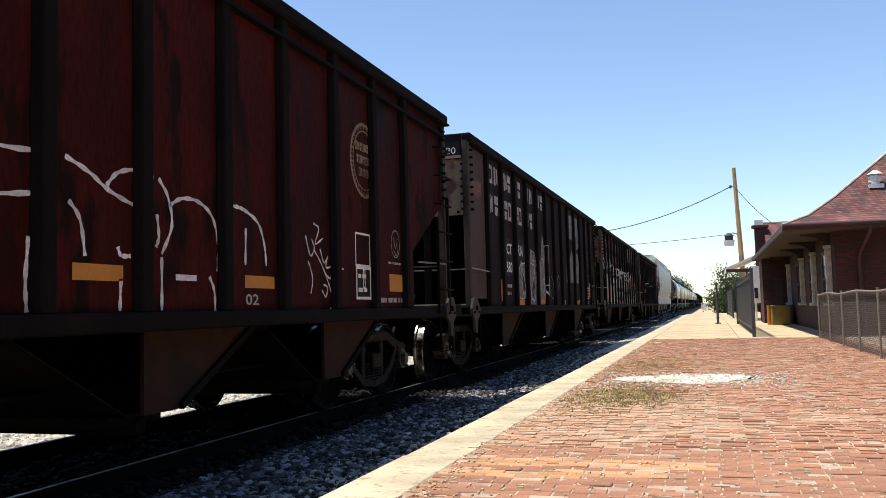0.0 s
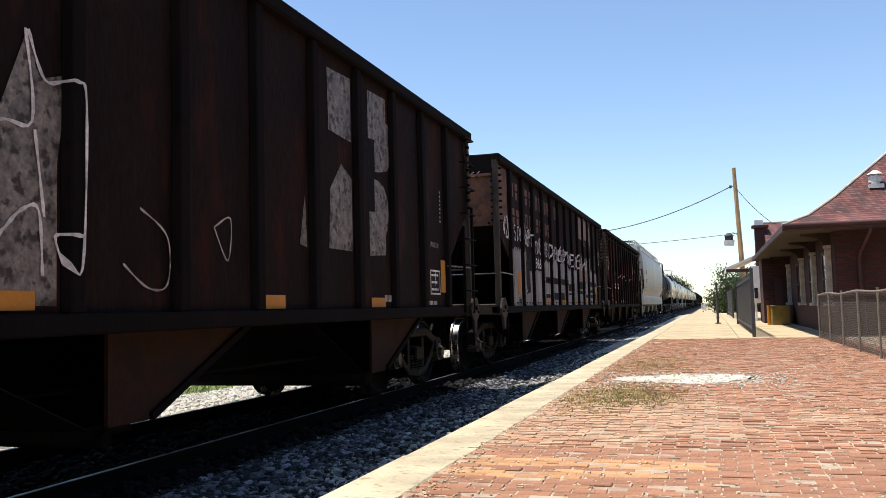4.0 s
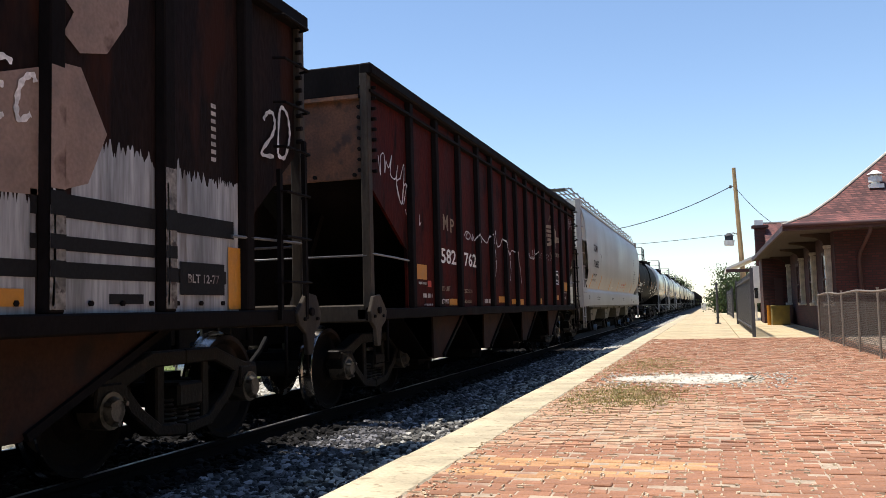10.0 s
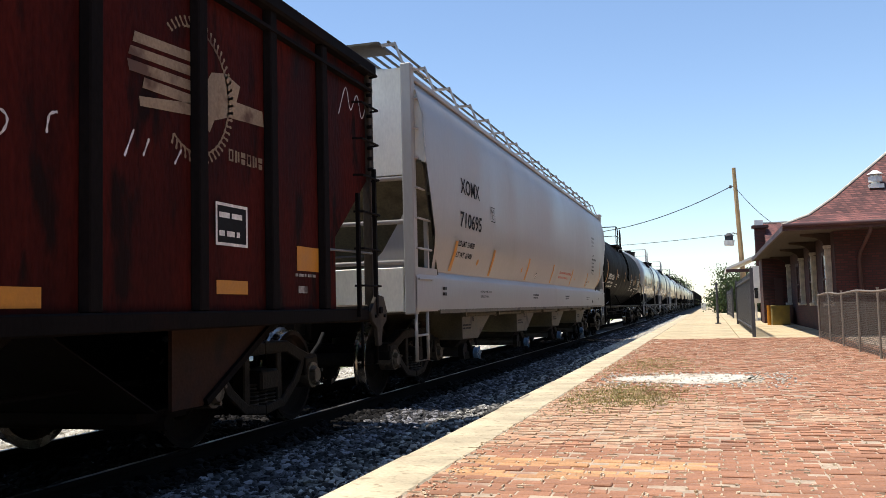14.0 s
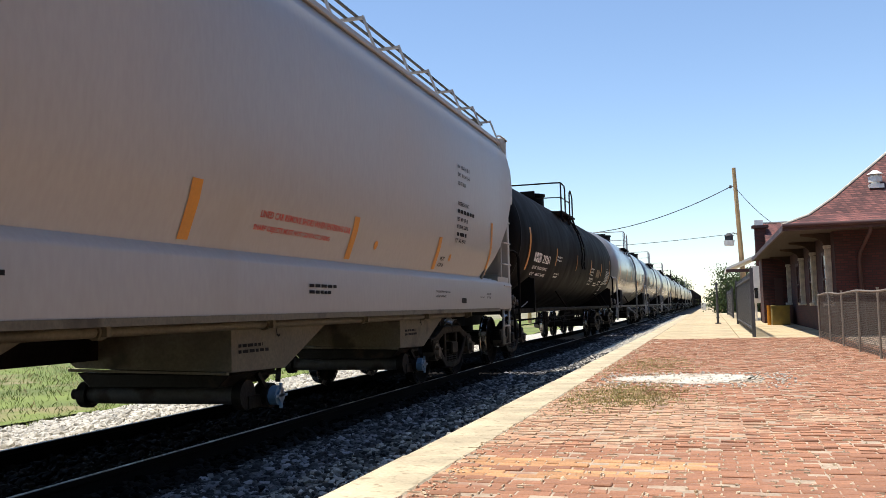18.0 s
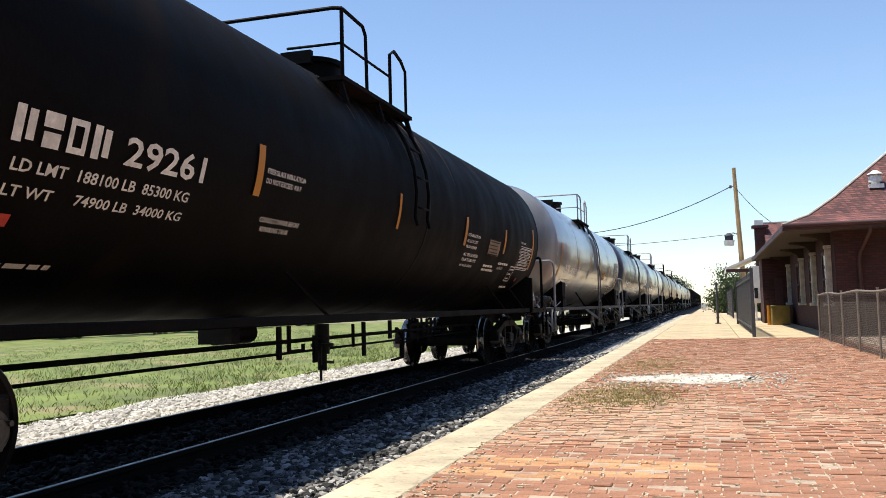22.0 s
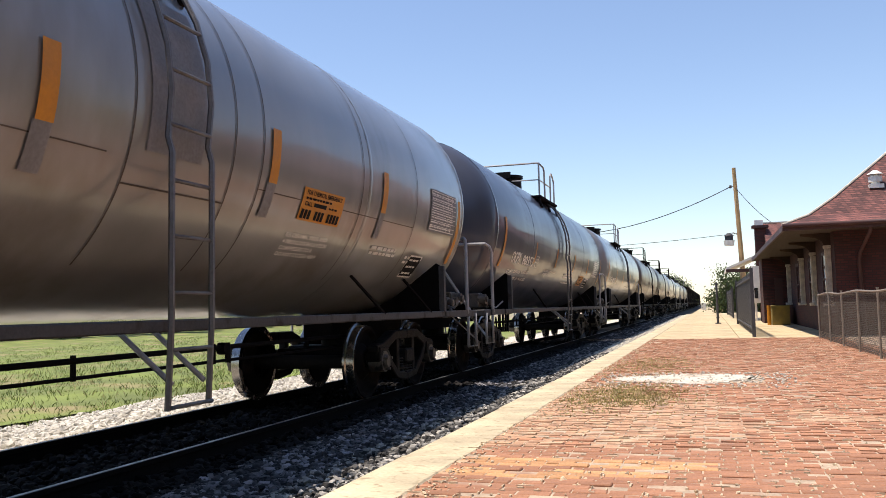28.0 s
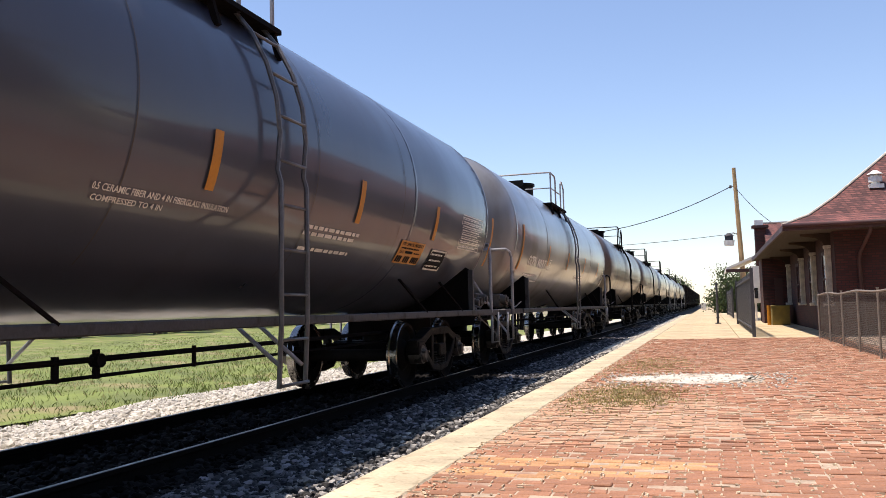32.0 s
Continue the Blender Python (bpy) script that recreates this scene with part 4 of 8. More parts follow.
        for dy in ((0.05, 0.41) if insulated else ()):
            part("ladder_brace", G().tube([(s * 1.1, yl + dy, 0.98), (s * (rad + 0.05), yl + dy, 0.62)], 0.018, 6), trim, lad)
        # long sill along the foot of the shell, with small stays
        part("side_sill", G().box(s * (rad - 0.08), s * (rad - 0.01), -h + 1.3, h - 1.3, 0.95, 1.03), M_TANKBLACK if trim is M_TANKBLACK else M_TRIM, car, bevel=0.01)
        for yy in (-2.56, h - 4.0, h - 2.4):
            part("stay", G().bar((s * (rad - 0.02), yy, 1.02), (s * (rad - 0.20), yy - 0.48, 1.42), 0.03, 0.02), M_DARKRIB, car)
    # ends
    for e in (-1, 1):
        ye = e * h
        part("stub_sill", G().box(-0.2, 0.2, min(ye, ye - 2.6 * e), max(ye, ye - 2.6 * e), 0.72, 1.05), M_DARKRIB if trim is not M_TANKBLACK else trim, car, bevel=0.01)
        part("end_platform", G().box(-1.42, 1.42, min(ye - 0.02 * e, ye - 0.42 * e), max(ye - 0.02 * e, ye - 0.42 * e), 0.93, 1.03), M_TANKBLACK if trim is M_TANKBLACK else M_TRIM, car, bevel=0.01)
        # bolster webs beside the shell
        for s in (-1, 1):
            web = part("bolster_web", G().prism([(s * 0.2, 0.95), (s * 1.42, 0.95), (s * 1.42, 1.62), (s * 1.36, 1.66), (s * 1.0, 1.40), (s * 0.2, 1.15)], "y", ye - 1.78 * e, ye - 1.82 * e), M_TANKBLACK, car)
            part("web_flange", G().box(s * 1.40, s * 1.47, min(ye - 1.76 * e, ye - 1.84 * e), max(ye - 1.76 * e, ye - 1.84 * e), 0.95, 1.62), M_TANKBLACK if trim is M_TANKBLACK else M_TRIM, web)
            part("end_beam", G().prism([(ye - 0.42 * e, 0.94), (ye - 1.84 * e, 0.94), (ye - 1.84 * e, 1.03), (ye - 0.42 * e, 1.03)], "x", s * 1.34, s * 1.44), M_TANKBLACK if trim is M_TANKBLACK else M_TRIM, car)
        valve = part("brake_valve", G().box(0.98, 1.22, min(ye - 0.42 * e, ye - 0.72 * e), max(ye - 0.42 * e, ye - 0.72 * e), 1.06, 1.30), M_BEARING, car, "pale cast brake valve with pipe flanges", 0.02)
        part("valve_cover", G().cyl((1.20, ye - 0.50 * e, 1.20), (1.32, ye - 0.50 * e, 1.20), 0.085, 14).cyl((1.32, ye - 0.50 * e, 1.20), (1.35, ye - 0.50 * e, 1.20), 0.05, 10), M_BEARING, valve)
        part("valve_cover", G().cyl((1.20, ye - 0.66 * e, 1.16), (1.30, ye - 0.66 * e, 1.16), 0.07, 14), M_BEARING, valve)
        part("valve_body", G().box(1.0, 1.24, min(ye - 0.80 * e, ye - 1.0 * e), max(ye - 0.80 * e, ye - 1.0 * e), 1.05, 1.22).cyl((1.22, ye - 0.90 * e, 1.14), (1.32, ye - 0.90 * e, 1.14), 0.06, 12), M_BEARING, valve, bevel=0.015)
        part("release_rod", G().tube([(1.25, ye - 0.95 * e, 1.10), (1.36, ye - 1.02 * e, 1.06), (1.46, ye - 1.10 * e, 1.16)], 0.012, 6), M_RAILING, valve)
        for q in range(3):
            part("air_pipe", G().tube([(-0.6, ye - (0.2 + 0.06 * q) * e, 1.10 + 0.035 * q), (0.35, ye - (0.22 + 0.06 * q) * e, 1.10 + 0.035 * q), (0.55, ye - (0.4 + 0.08 * q) * e, 1.15 + 0.06 * q), (0.8, ye - (0.66 + 0.06 * q) * e, 1.16 + 0.06 * q)], 0.016, 6), trim, car)
        for s in (-1, 1):
            # corner handrail with rounded corners
            r = G().tube([(s * 1.42, ye - 0.55 * e, 0.98), (s * 1.42, ye - 0.55 * e, 1.95), (s * 1.40, ye - 0.50 * e, 2.05), (s * 1.36, ye - 0.40 * e, 2.09), (s * 0.2, ye - 0.16 * e, 2.09), (0, ye - 0.16 * e, 2.09)], 0.027, 8)
            r.tube([(s * 0.45, ye - 0.2 * e, 2.07), (s * 1.10, ye - 0.3 * e, 1.03)], 0.024, 6)
            part("end_handrail", r, trim, car)
            st = G().tube([(s * 1.42, ye - 0.10 * e, 0.98), (s * 1.42, ye - 0.10 * e, 0.50), (s * 1.42, ye - 0.52 * e, 0.50), (s * 1.42, ye - 0.52 * e, 0.98)], 0.022, 6)
            st.bar((s * 1.1, ye - 0.3 * e, 0.95), (s * 1.42, ye - 0.12 * e, 0.6), 0.05, 0.012)
            part("sill_step", st, trim, car)
        coupler(car, ye, e)
        truck(car, e * (h - ((1.75 if e < 0 else 2.02) if insulated else (1.66 if e < 0 else 1.87))))
    # brake rods with their hangers, and the rigging cluster near the middle
    def upright(y, z0, z1=0.92, w=0.035, slant=0.0):
        part("rod_hanger", G().bar((0.58, y + slant, z0), (0.58, y, z1), w, 0.03), M_DARKRIB, car)
    y0, y1 = (-4.5, h - 3.0) if insulated else (-h + 3.0, h - 2.6)
    for z, w in ((0.755, 0.022), (0.635, 0.014)):
        part("brake_rod", G().tube([(0.58, y0, z), (0.58, y1, z + 0.01)], w, 8), M_DARKRIB, car)
    if insulated:
        for y in (-1.58, 1.82, 2.06):
            upright(y, 0.62, 0.80, 0.045)
        upright(-1.17, 0.62, 0.83, 0.05)
        upright(0.06, 0.62, 0.80, 0.025)
        part("rod_clevis", G().cyl((0.55, 1.97, 0.75), (0.63, 1.97, 0.75), 0.055, 12).cyl((0.55, -1.17, 0.75), (0.63, -1.17, 0.75), 0.05, 12), M_DARKRIB, car)
        for y, z, w in ((-4.15, 0.54, 0.035), (-3.86, 0.53, 0.05), (-3.31, 0.58, 0.04), (-3.2, 0.62, 0.025), (-2.91, 0.56, 0.12), (-2.66, 0.54, 0.07)):
            upright(y, z, w=w)
        upright(-3.58, 0.64, 0.86, 0.028, 0.06)
        upright(-2.42, 0.54, 0.96, 0.11, -0.08)
        part("pull_rod", G().bar((0.58, -4.17, 0.53), (0.58, -3.84, 0.52), 0.03).bar((0.5, -3.86, 0.645), (0.5, -2.42, 0.61), 0.035).bar((0.62, -3.34, 0.59), (0.62, -3.2, 0.60), 0.05).bar((0.55, -2.93, 0.56), (0.55, -2.45, 0.55), 0.035), M_DARKRIB, car)
        part("brake_lever", G().prism([(-4.5, 0.84), (-4.2, 0.78), (-4.2, 0.83), (-4.5, 0.91)], "x", 0.5, 0.53).prism([(-3.86, 0.60), (-3.5, 0.64), (-3.5, 0.68), (-3.86, 0.70)], "x", 0.5, 0.53), M_DARKRIB, car)
        part("brake_cylinder", G().cyl((-0.1, -3.5, 0.88), (-0.1, -2.75, 0.88), 0.1, 14).box(-0.2, 0.2, -2.75, -2.6, 0.78, 1.0), M_STEEL, car)
    else:
        for y, z, w in ((2.08, 0.62, 0.05), (2.40, 0.59, 0.10), (2.62, 0.66, 0.025), (2.88, 0.57, 0.05), (3.08, 0.57, 0.05), (3.29, 0.72, 0.04)):
            upright(y, z, w=w)
        for y, z, z1, w in ((-1.95, 0.58, 0.92, 0.07), (-1.73, 0.63, 0.92, 0.045), (-1.40, 0.64, 0.72, 0.035), (-1.11, 0.50, 0.80, 0.08), (-0.03, 0.62, 0.90, 0.035), (0.31, 0.49, 0.92, 0.075), (1.25, 0.67, 0.92, 0.08)):
            upright(y, z, z1, w)
        part("pull_rod", G().bar((0.58, -1.73, 0.655), (0.58, -1.38, 0.655), 0.025), M_DARKRIB, car)
        part("outlet_leg", G().bar((0.58, 1.71, 0.39), (0.58, 1.75, 0.76), 0.07, 0.05).bar((0.58, 1.5, 0.80), (0.58, 1.76, 0.70), 0.04).bar((0.58, 1.3, 0.37), (0.58, 1.76, 0.39), 0.03), M_DARKRIB, car)
        part("pull_rod", G().bar((0.58, 1.5, 0.602), (0.58, 2.15, 0.60), 0.03).bar((0.58, 2.86, 0.575), (0.58, 3.1, 0.57), 0.03).bar((0.58, 2.0, 0.83), (0.58, 3.2, 0.85), 0.045), M_DARKRIB, car)
        part("brake_lever", G().prism([(2.02, 0.60), (2.42, 0.64), (2.42, 0.70), (2.1, 0.72), (2.02, 0.84)], "x", 0.56, 0.6), M_DARKRIB, car)
        part("brake_cylinder", G().cyl((-0.2, -1.9, 0.85), (-0.2, -1.2, 0.85), 0.12, 14).box(-0.3, 0.1, -2.05, -1.9, 0.75, 0.98), M_STEEL, car)
    if insulated:
        part("bottom_outlet", G().cyl((0.1, -2.9, 0.72), (0.1, -2.9, 1.3), 0.1, 14).cyl((0.1, -2.9, 0.60), (0.1, -2.9, 0.72), 0.06, 12), M_STEEL, car)
    else:
        outlet = part("bottom_outlet", G().cyl((0.55, -0.86, 0.58), (0.55, -0.86, 0.92), 0.085, 16).cyl((0.55, -0.86, 0.66), (0.55, -0.86, 0.70), 0.13, 16).cyl((0.55, -0.86, 0.40), (0.55, -0.86, 0.58), 0.055, 14).cyl((0.55, -0.9, 0.28), (0.55, -0.9, 0.40), 0.016, 6), M_STEEL, car, "dark bottom outlet valve with a cap")
        part("outlet_handle", G().bar((0.58, -0.86, 0.49), (0.58, -0.64, 0.47), 0.03).bar((0.58, -0.97, 0.46), (0.58, -0.97, 0.70), 0.03), M_STEEL, outlet)
    return car, h, shell


def covered_hopper(name, y_front, length, label):
    h = length / 2
    car = thing(name, pose(XC, y_front + h, 0), label, "hopper car", "freight train")
    CARS.append((car, y_front + h))
    P = [(1.525, 1.04), (1.53, 1.43), (1.52, 1.46), (1.455, 1.525), (1.46, 1.56), (1.555, 1.82), (1.60, 2.0), (1.625, 2.4), (1.625, 3.0), (1.60, 3.4), (1.53, 3.68), (1.40, 3.88), (1.18, 3.98), (0.62, 4.08), (0.0, 4.12)]
    full = P + [(-x, z) for x, z in reversed(P[:-1])]
    # body with ends sloping inwards at the bottom corners
    cuts = {-1: 0.7, 1: 1.6}
    def yend(z, e):
        return h - 0.13 if z > 2.8 else h - 0.13 - cuts[e] * (2.8 - z) / 1.3
    g = G()
    n = len(full)
    rows = [-1, -0.5, 0, 0.5, 1]
    vs = []
    for r_ in rows:
        for x, z in full:
            vs.append((x, r_ * yend(z, 1 if r_ > 0 else -1) if z > 1.5 else r_ * (h - 0.02), z))
    g.add(vs, [(i * n + j, (i + 1) * n + j, (i + 1) * n + j + 1, i * n + j + 1) for i in range(len(rows) - 1) for j in range(n - 1)], True)
    body = part("body_shell", g, M_GREYPAINT, car)
    for e in (-1, 1):
        # upper end wall and sloped lower sheet
        ye = e * (h - 0.14)
        cut = cuts[e]
        up = [(x, z) for x, z in full if z > 2.9]
        # end sheets use the paint with the brighter light in its colour
        part("end_wall", G().prism(up + [(-1.62, 2.82), (1.62, 2.82)], "y", ye - 0.01 * e, ye - 0.05 * e), M_ENDCREAMLIT, car)
        yl_ = ye - (cut * 1.35 + 0.2) * e
        g = G().add([(-1.58, ye, 2.84), (1.58, ye, 2.84), (1.46, yl_, 1.04), (-1.46, yl_, 1.04), (-1.58, ye, 2.80), (1.58, ye, 2.80), (1.46, yl_, 1.0), (-1.46, yl_, 1.0)],
                    [(0, 1, 2, 3), (7, 6, 5, 4), (0, 4, 5, 1), (2, 6, 7, 3), (1, 5, 6, 2), (0, 3, 7, 4)])
        part("slope_sheet", g, M_GREYDIRT, car, "grimy sloped end sheet")
        yo = e * h
        for s in (-1, 1):
            part("corner_post", G().box(s * 1.38, s * 1.515, min(yo - 0.13 * e, yo), max(yo - 0.13 * e, yo), 1.0, 4.0), M_GREYPAINT, car, bevel=0.012)
            lad = part("ladder", G().box(s * 1.45, s * 1.50, min(yo - 0.55 * e, yo - 0.60 * e), max(yo - 0.55 * e, yo - 0.60 * e), 1.5, 3.1), M_GREYPAINT, car)
            for k in range(8):
                z = 1.42 + 0.36 * k
                part("rung", G().tube([(s * 1.50, yo - 0.06 * e, z), (s * 1.54, yo - 0.08 * e, z), (s * 1.54, yo - 0.57 * e, z), (s * 1.50, yo - 0.59 * e, z)], 0.014, 6), M_GREYPAINT, lad)
            part("side_sill_end", G().box(s * 1.40, s * 1.505, min(yo - 0.9 * e, yo - 0.14 * e), max(yo - 0.9 * e, yo - 0.14 * e), 1.03, 1.56), M_GREYPAINT, car)
            part("sill_step", G().tube([(s * 1.49, yo - 0.08 * e, 1.05), (s * 1.49, yo - 0.08 * e, 0.45), (s * 1.49, yo - 0.50 * e, 0.45), (s * 1.49, yo - 0.50 * e, 1.05)], 0.02, 6).tube([(s * 1.49, yo - 0.08 * e, 0.75), (s * 1.49, yo - 0.5 * e, 0.75)], 0.016, 6), M_GREYPAINT, car)
            part("post_gusset", G().prism([(s * 1.38, 1.56), (s * 0.9, 1.56), (s * 1.1, 1.75), (s * 1.38, 2.2)], "y", yo - 0.03 * e, yo - 0.06 * e), M_GREYPAINT, car)
        part("end_sill", G().box(-1.37, 1.37, min(yo - 0.12 * e, yo - 0.006 * e), max(yo - 0.12 * e, yo - 0.006 * e), 1.03, 1.56), M_ENDCREAMLIT, car, bevel=0.012)
        for z in (1.62, 2.10, 2.62):
            part("cross_bar", G().tube([(-1.42, yo - 0.04 * e, z), (1.42, yo - 0.04 * e, z)], 0.03, 6), M_GREYPAINT, car)
        part("end_frame_top", G().box(-1.4, 1.4, min(yo - 0.1 * e, yo - 0.02 * e), max(yo - 0.1 * e, yo - 0.02 * e), 2.66, 3.95), M_ENDCREAMLIT, car)
        coupler(car, yo, e)
        truck(car, e * (h - (1.45 if e < 0 else 1.9)))
        part("roof_end_walk", G().box(-1.1, 1.1, min(yo - 0.5 * e, yo), max(yo - 0.5 * e, yo), 4.27, 4.295), M_GREYDIRT, car)
    for s in (-1, 1):
        part("side_rib_strip", G().box(s * 1.44, s * 1.535, -h + 0.9, h - 0.9, 1.00, 1.05), M_GREYDIRT, car)
        part("steam_pipe", G().cyl((s * 1.38, -h + 2.6, 0.97), (s * 1.38, h - 2.6, 0.97), 0.035, 8), M_GREYDIRT, car)
        part("roof_rail", G().box(s * 1.38, s * 1.45, -h + 0.2, h - 0.2, 3.86, 3.93), M_GREYPAINT, car, bevel=0.01)
    # roof walkway: open grating on raised supports
    for x in (0.42, 0.55, 0.68, 0.81, 0.94, 1.07, 1.20):
        for s in (-1, 1):
            part("walkway_bar", G().box(s * x - 0.012, s * x + 0.012, -h + 0.1, h - 0.1, 4.30, 4.325), M_GREYDIRT, car)
    k = int(length / 1.15)
    for i in range(k + 1):
        y = -h + 0.15 + (length - 0.3) * i / k
        for s in (-1, 1):
            part("walk_support", G().bar((s * 1.42, y, 3.90), (s * 1.27, y, 4.31), 0.035, 0.025).bar((s * 0.4, y, 4.29), (s * 1.28, y, 4.29), 0.045, 0.03), M_GREYPAINT, car, "white walkway bracket")
    for i in range(10):
        y = -h + 1.6 + (length - 3.2) * i / 9
        part("roof_hatch", G().cyl((0, y, 4.08), (0, y, 4.2), 0.30, 16), M_GREYPAINT, car)
    # four discharge bays, each with a recessed sheet, a side plate, a tube and a cap
    for ed in (-6.9, -3.21, 0.51, 4.2):
        bay = part("discharge_bay", G().prism([(-0.55, 1.03), (1.33, 1.03), (1.33, 0.62), (-0.04, 0.66)], "y", ed, ed + 0.02), M_GREYDIRT, car, "grimy upright front sheet of a discharge bay")
        part("bay_plate", G().prism([(ed, 1.03), (ed + 1.87, 1.03), (ed + 0.85, 0.60), (ed, 0.62)], "x", 1.33, 1.36), M_GREYDIRT, bay, "grimy cream side plate")
        for pa, pb in (((-0.55, 1.03), (-0.04, 0.66)),):
            part("bay_slope", G().add([(pa[0], ed + 0.02, pa[1]), (pb[0], ed + 0.02, pb[1]), (pb[0], ed + 0.85, pb[1]), (pa[0], ed + 1.85, pa[1]), (pa[0] - 0.02, ed + 0.02, pa[1]), (pb[0] - 0.02, ed + 0.02, pb[1]), (pb[0] - 0.02, ed + 0.85, pb[1]), (pa[0] - 0.02, ed + 1.85, pa[1])],
                                      [(0, 1, 2, 3), (7, 6, 5, 4), (0, 4, 5, 1), (2, 6, 7, 3), (1, 5, 6, 2), (0, 3, 7, 4)]), M_GREYDIRT, bay)
        part("bay_slope", G().add([(-0.55, ed + 1.85, 1.03), (1.33, ed + 1.85, 1.03), (1.33, ed + 0.83, 0.60), (-0.04, ed + 0.83, 0.64), (-0.55, ed + 1.82, 1.03), (1.33, ed + 1.82, 1.03), (1.33, ed + 0.80, 0.60), (-0.04, ed + 0.80, 0.64)],
                                  [(0, 1, 2, 3), (7, 6, 5, 4), (0, 4, 5, 1), (2, 6, 7, 3), (1, 5, 6, 2), (0, 3, 7, 4)]), M_GREYDIRT, bay)
        part("bay_lip", G().bar((-0.08, ed - 0.02, 0.645), (1.34, ed - 0.02, 0.612), 0.04, 0.02), M_GREYDIRT, bay, "thin flange along the foot of the bay")
        part("outlet_pan", G().prism([(-0.06, 0.62), (1.32, 0.60), (1.22, 0.50), (0.06, 0.50)], "y", ed + 0.03, ed + 0.78), M_STEEL, car, bevel=0.01)
        part("outlet_tube", G().cyl((-0.16, ed + 0.34, 0.42), (1.24, ed + 0.34, 0.42), 0.075, 18), M_TRIM, car, "grimy grey outlet tube across the car")
        part("outlet_flange", G().cyl((-0.24, ed + 0.34, 0.42), (-0.16, ed + 0.34, 0.42), 0.11, 16).cyl((-0.34, ed + 0.34, 0.42), (-0.24, ed + 0.34, 0.42), 0.045, 10).bar((-0.2, ed + 0.34, 0.44), (-0.16, ed + 0.30, 0.62), 0.05), M_STEEL, car)
        part("outlet_flange", G().cyl((1.22, ed + 0.34, 0.42), (1.30, ed + 0.34, 0.42), 0.12, 16).bar((1.26, ed + 0.16, 0.58), (1.26, ed + 0.86, 0.56), 0.05, 0.03).bar((1.27, ed + 0.34, 0.36), (1.27, ed + 0.62, 0.36), 0.08, 0.1), M_STEEL, car)
        part("outlet_arm", G().bar((1.30, ed + 0.48, 0.58), (1.34, ed + 0.60, 0.40), 0.05, 0.03).bar((1.30, ed + 0.86, 0.62), (1.36, ed + 0.72, 0.50), 0.04, 0.03).cyl((1.24, ed + 0.62, 0.40), (1.36, ed + 0.62, 0.39), 0.10, 14), M_STEEL, car)
        part("outlet_cap", G().cyl((1.36, ed + 0.62, 0.39), (1.43, ed + 0.62, 0.39), 0.08, 18).cyl((1.43, ed + 0.62, 0.39), (1.45, ed + 0.62, 0.39), 0.05, 12).bar((1.44, ed + 0.52, 0.39), (1.44, ed + 0.72, 0.39), 0.02).bar((1.44, ed + 0.62, 0.29), (1.44, ed + 0.62, 0.49), 0.02), M_BLUECAP, car, "blue outlet cap with a cross handle")
    for s in (-1, 1):
        for yy in range(-7, 8, 2):
            part("pipe_hanger", G().box(s * 1.36, s * 1.46, yy - 0.02, yy + 0.02, 0.94, 1.04).cyl((s * 1.38, yy - 0.04, 0.97), (s * 1.38, yy + 0.04, 0.97), 0.05, 8), M_GREYDIRT, car)
    part("centre_sill", G().box(-0.17, 0.17, -h, h, 0.72, 1.0), M_DARKRIB, car)
    def side(u, w):
        for (xa, za), (xb, zb2) in zip(P[:-1], P[1:]):
            if za <= w <= zb2:
                t = (w - za) / (zb2 - za)
                return (xa + (xb - xa) * t + 0.006, u, w)
        return (1.5, u, w)
    return car, h, side
# ---------------- station building, fences, pole, trees ----------------
M_WALL = brick_mat("dark_red_brick", (0.085, 0.02, 0.016), (0.045, 0.011, 0.01), (0.03, 0.016, 0.014), 0.21, 0.072, 0.012, "both")
M_ROOF = brick_mat("red_brown_shingle", (0.25, 0.092, 0.074), (0.085, 0.033, 0.03), (0.05, 0.022, 0.02), 0.15, 0.075, 0.009, "both")
M_FASCIA = mat("dark_brown_trim_paint", (0.05, 0.016, 0.013), 0.6, vary=0.25, scale=3)
M_SOFFIT = mat("weathered_soffit_boards", (0.05, 0.03, 0.02), 0.85, vary=0.45, scale=2, stretch=(1, 6, 1))
M_CASING = mat("cream_window_casing", (0.55, 0.50, 0.40), 0.7, vary=0.25, scale=4)
M_GLASS = mat("dark_window_glass", (0.02, 0.022, 0.025), 0.08, vary=0.1, scale=3, bump=0, spec=0.8)
M_WHITEWALL = mat("white_painted_boards", (0.75, 0.73, 0.68), 0.6, vary=0.1, scale=3)
M_METAL = mat("galvanised_steel", (0.24, 0.21, 0.17), 0.6, 0.1, vary=0.2, scale=8)
M_FENCE = mat("dull_fence_wire", (0.085, 0.077, 0.065), 0.7, 0.0, vary=0.2, scale=6, bump=0)
M_PICKET = mat("dark_grey_pickets", (0.06, 0.06, 0.065), 0.6, vary=0.3, scale=5)
# box paint darkened to put the eave's shadow into its colour
M_BIN = mat("olive_yellow_box_paint_shaded", (0.2, 0.145, 0.03), 0.7, vary=0.25, scale=3)
M_POLEWOOD = mat("weathered_pole_timber", (0.42, 0.27, 0.13), 0.9, vary=0.3, scale=3, stretch=(3, 3, 0.4))
M_WIRE = mat("black_cable", (0.03, 0.03, 0.03), 0.6, vary=0.1, bump=0)

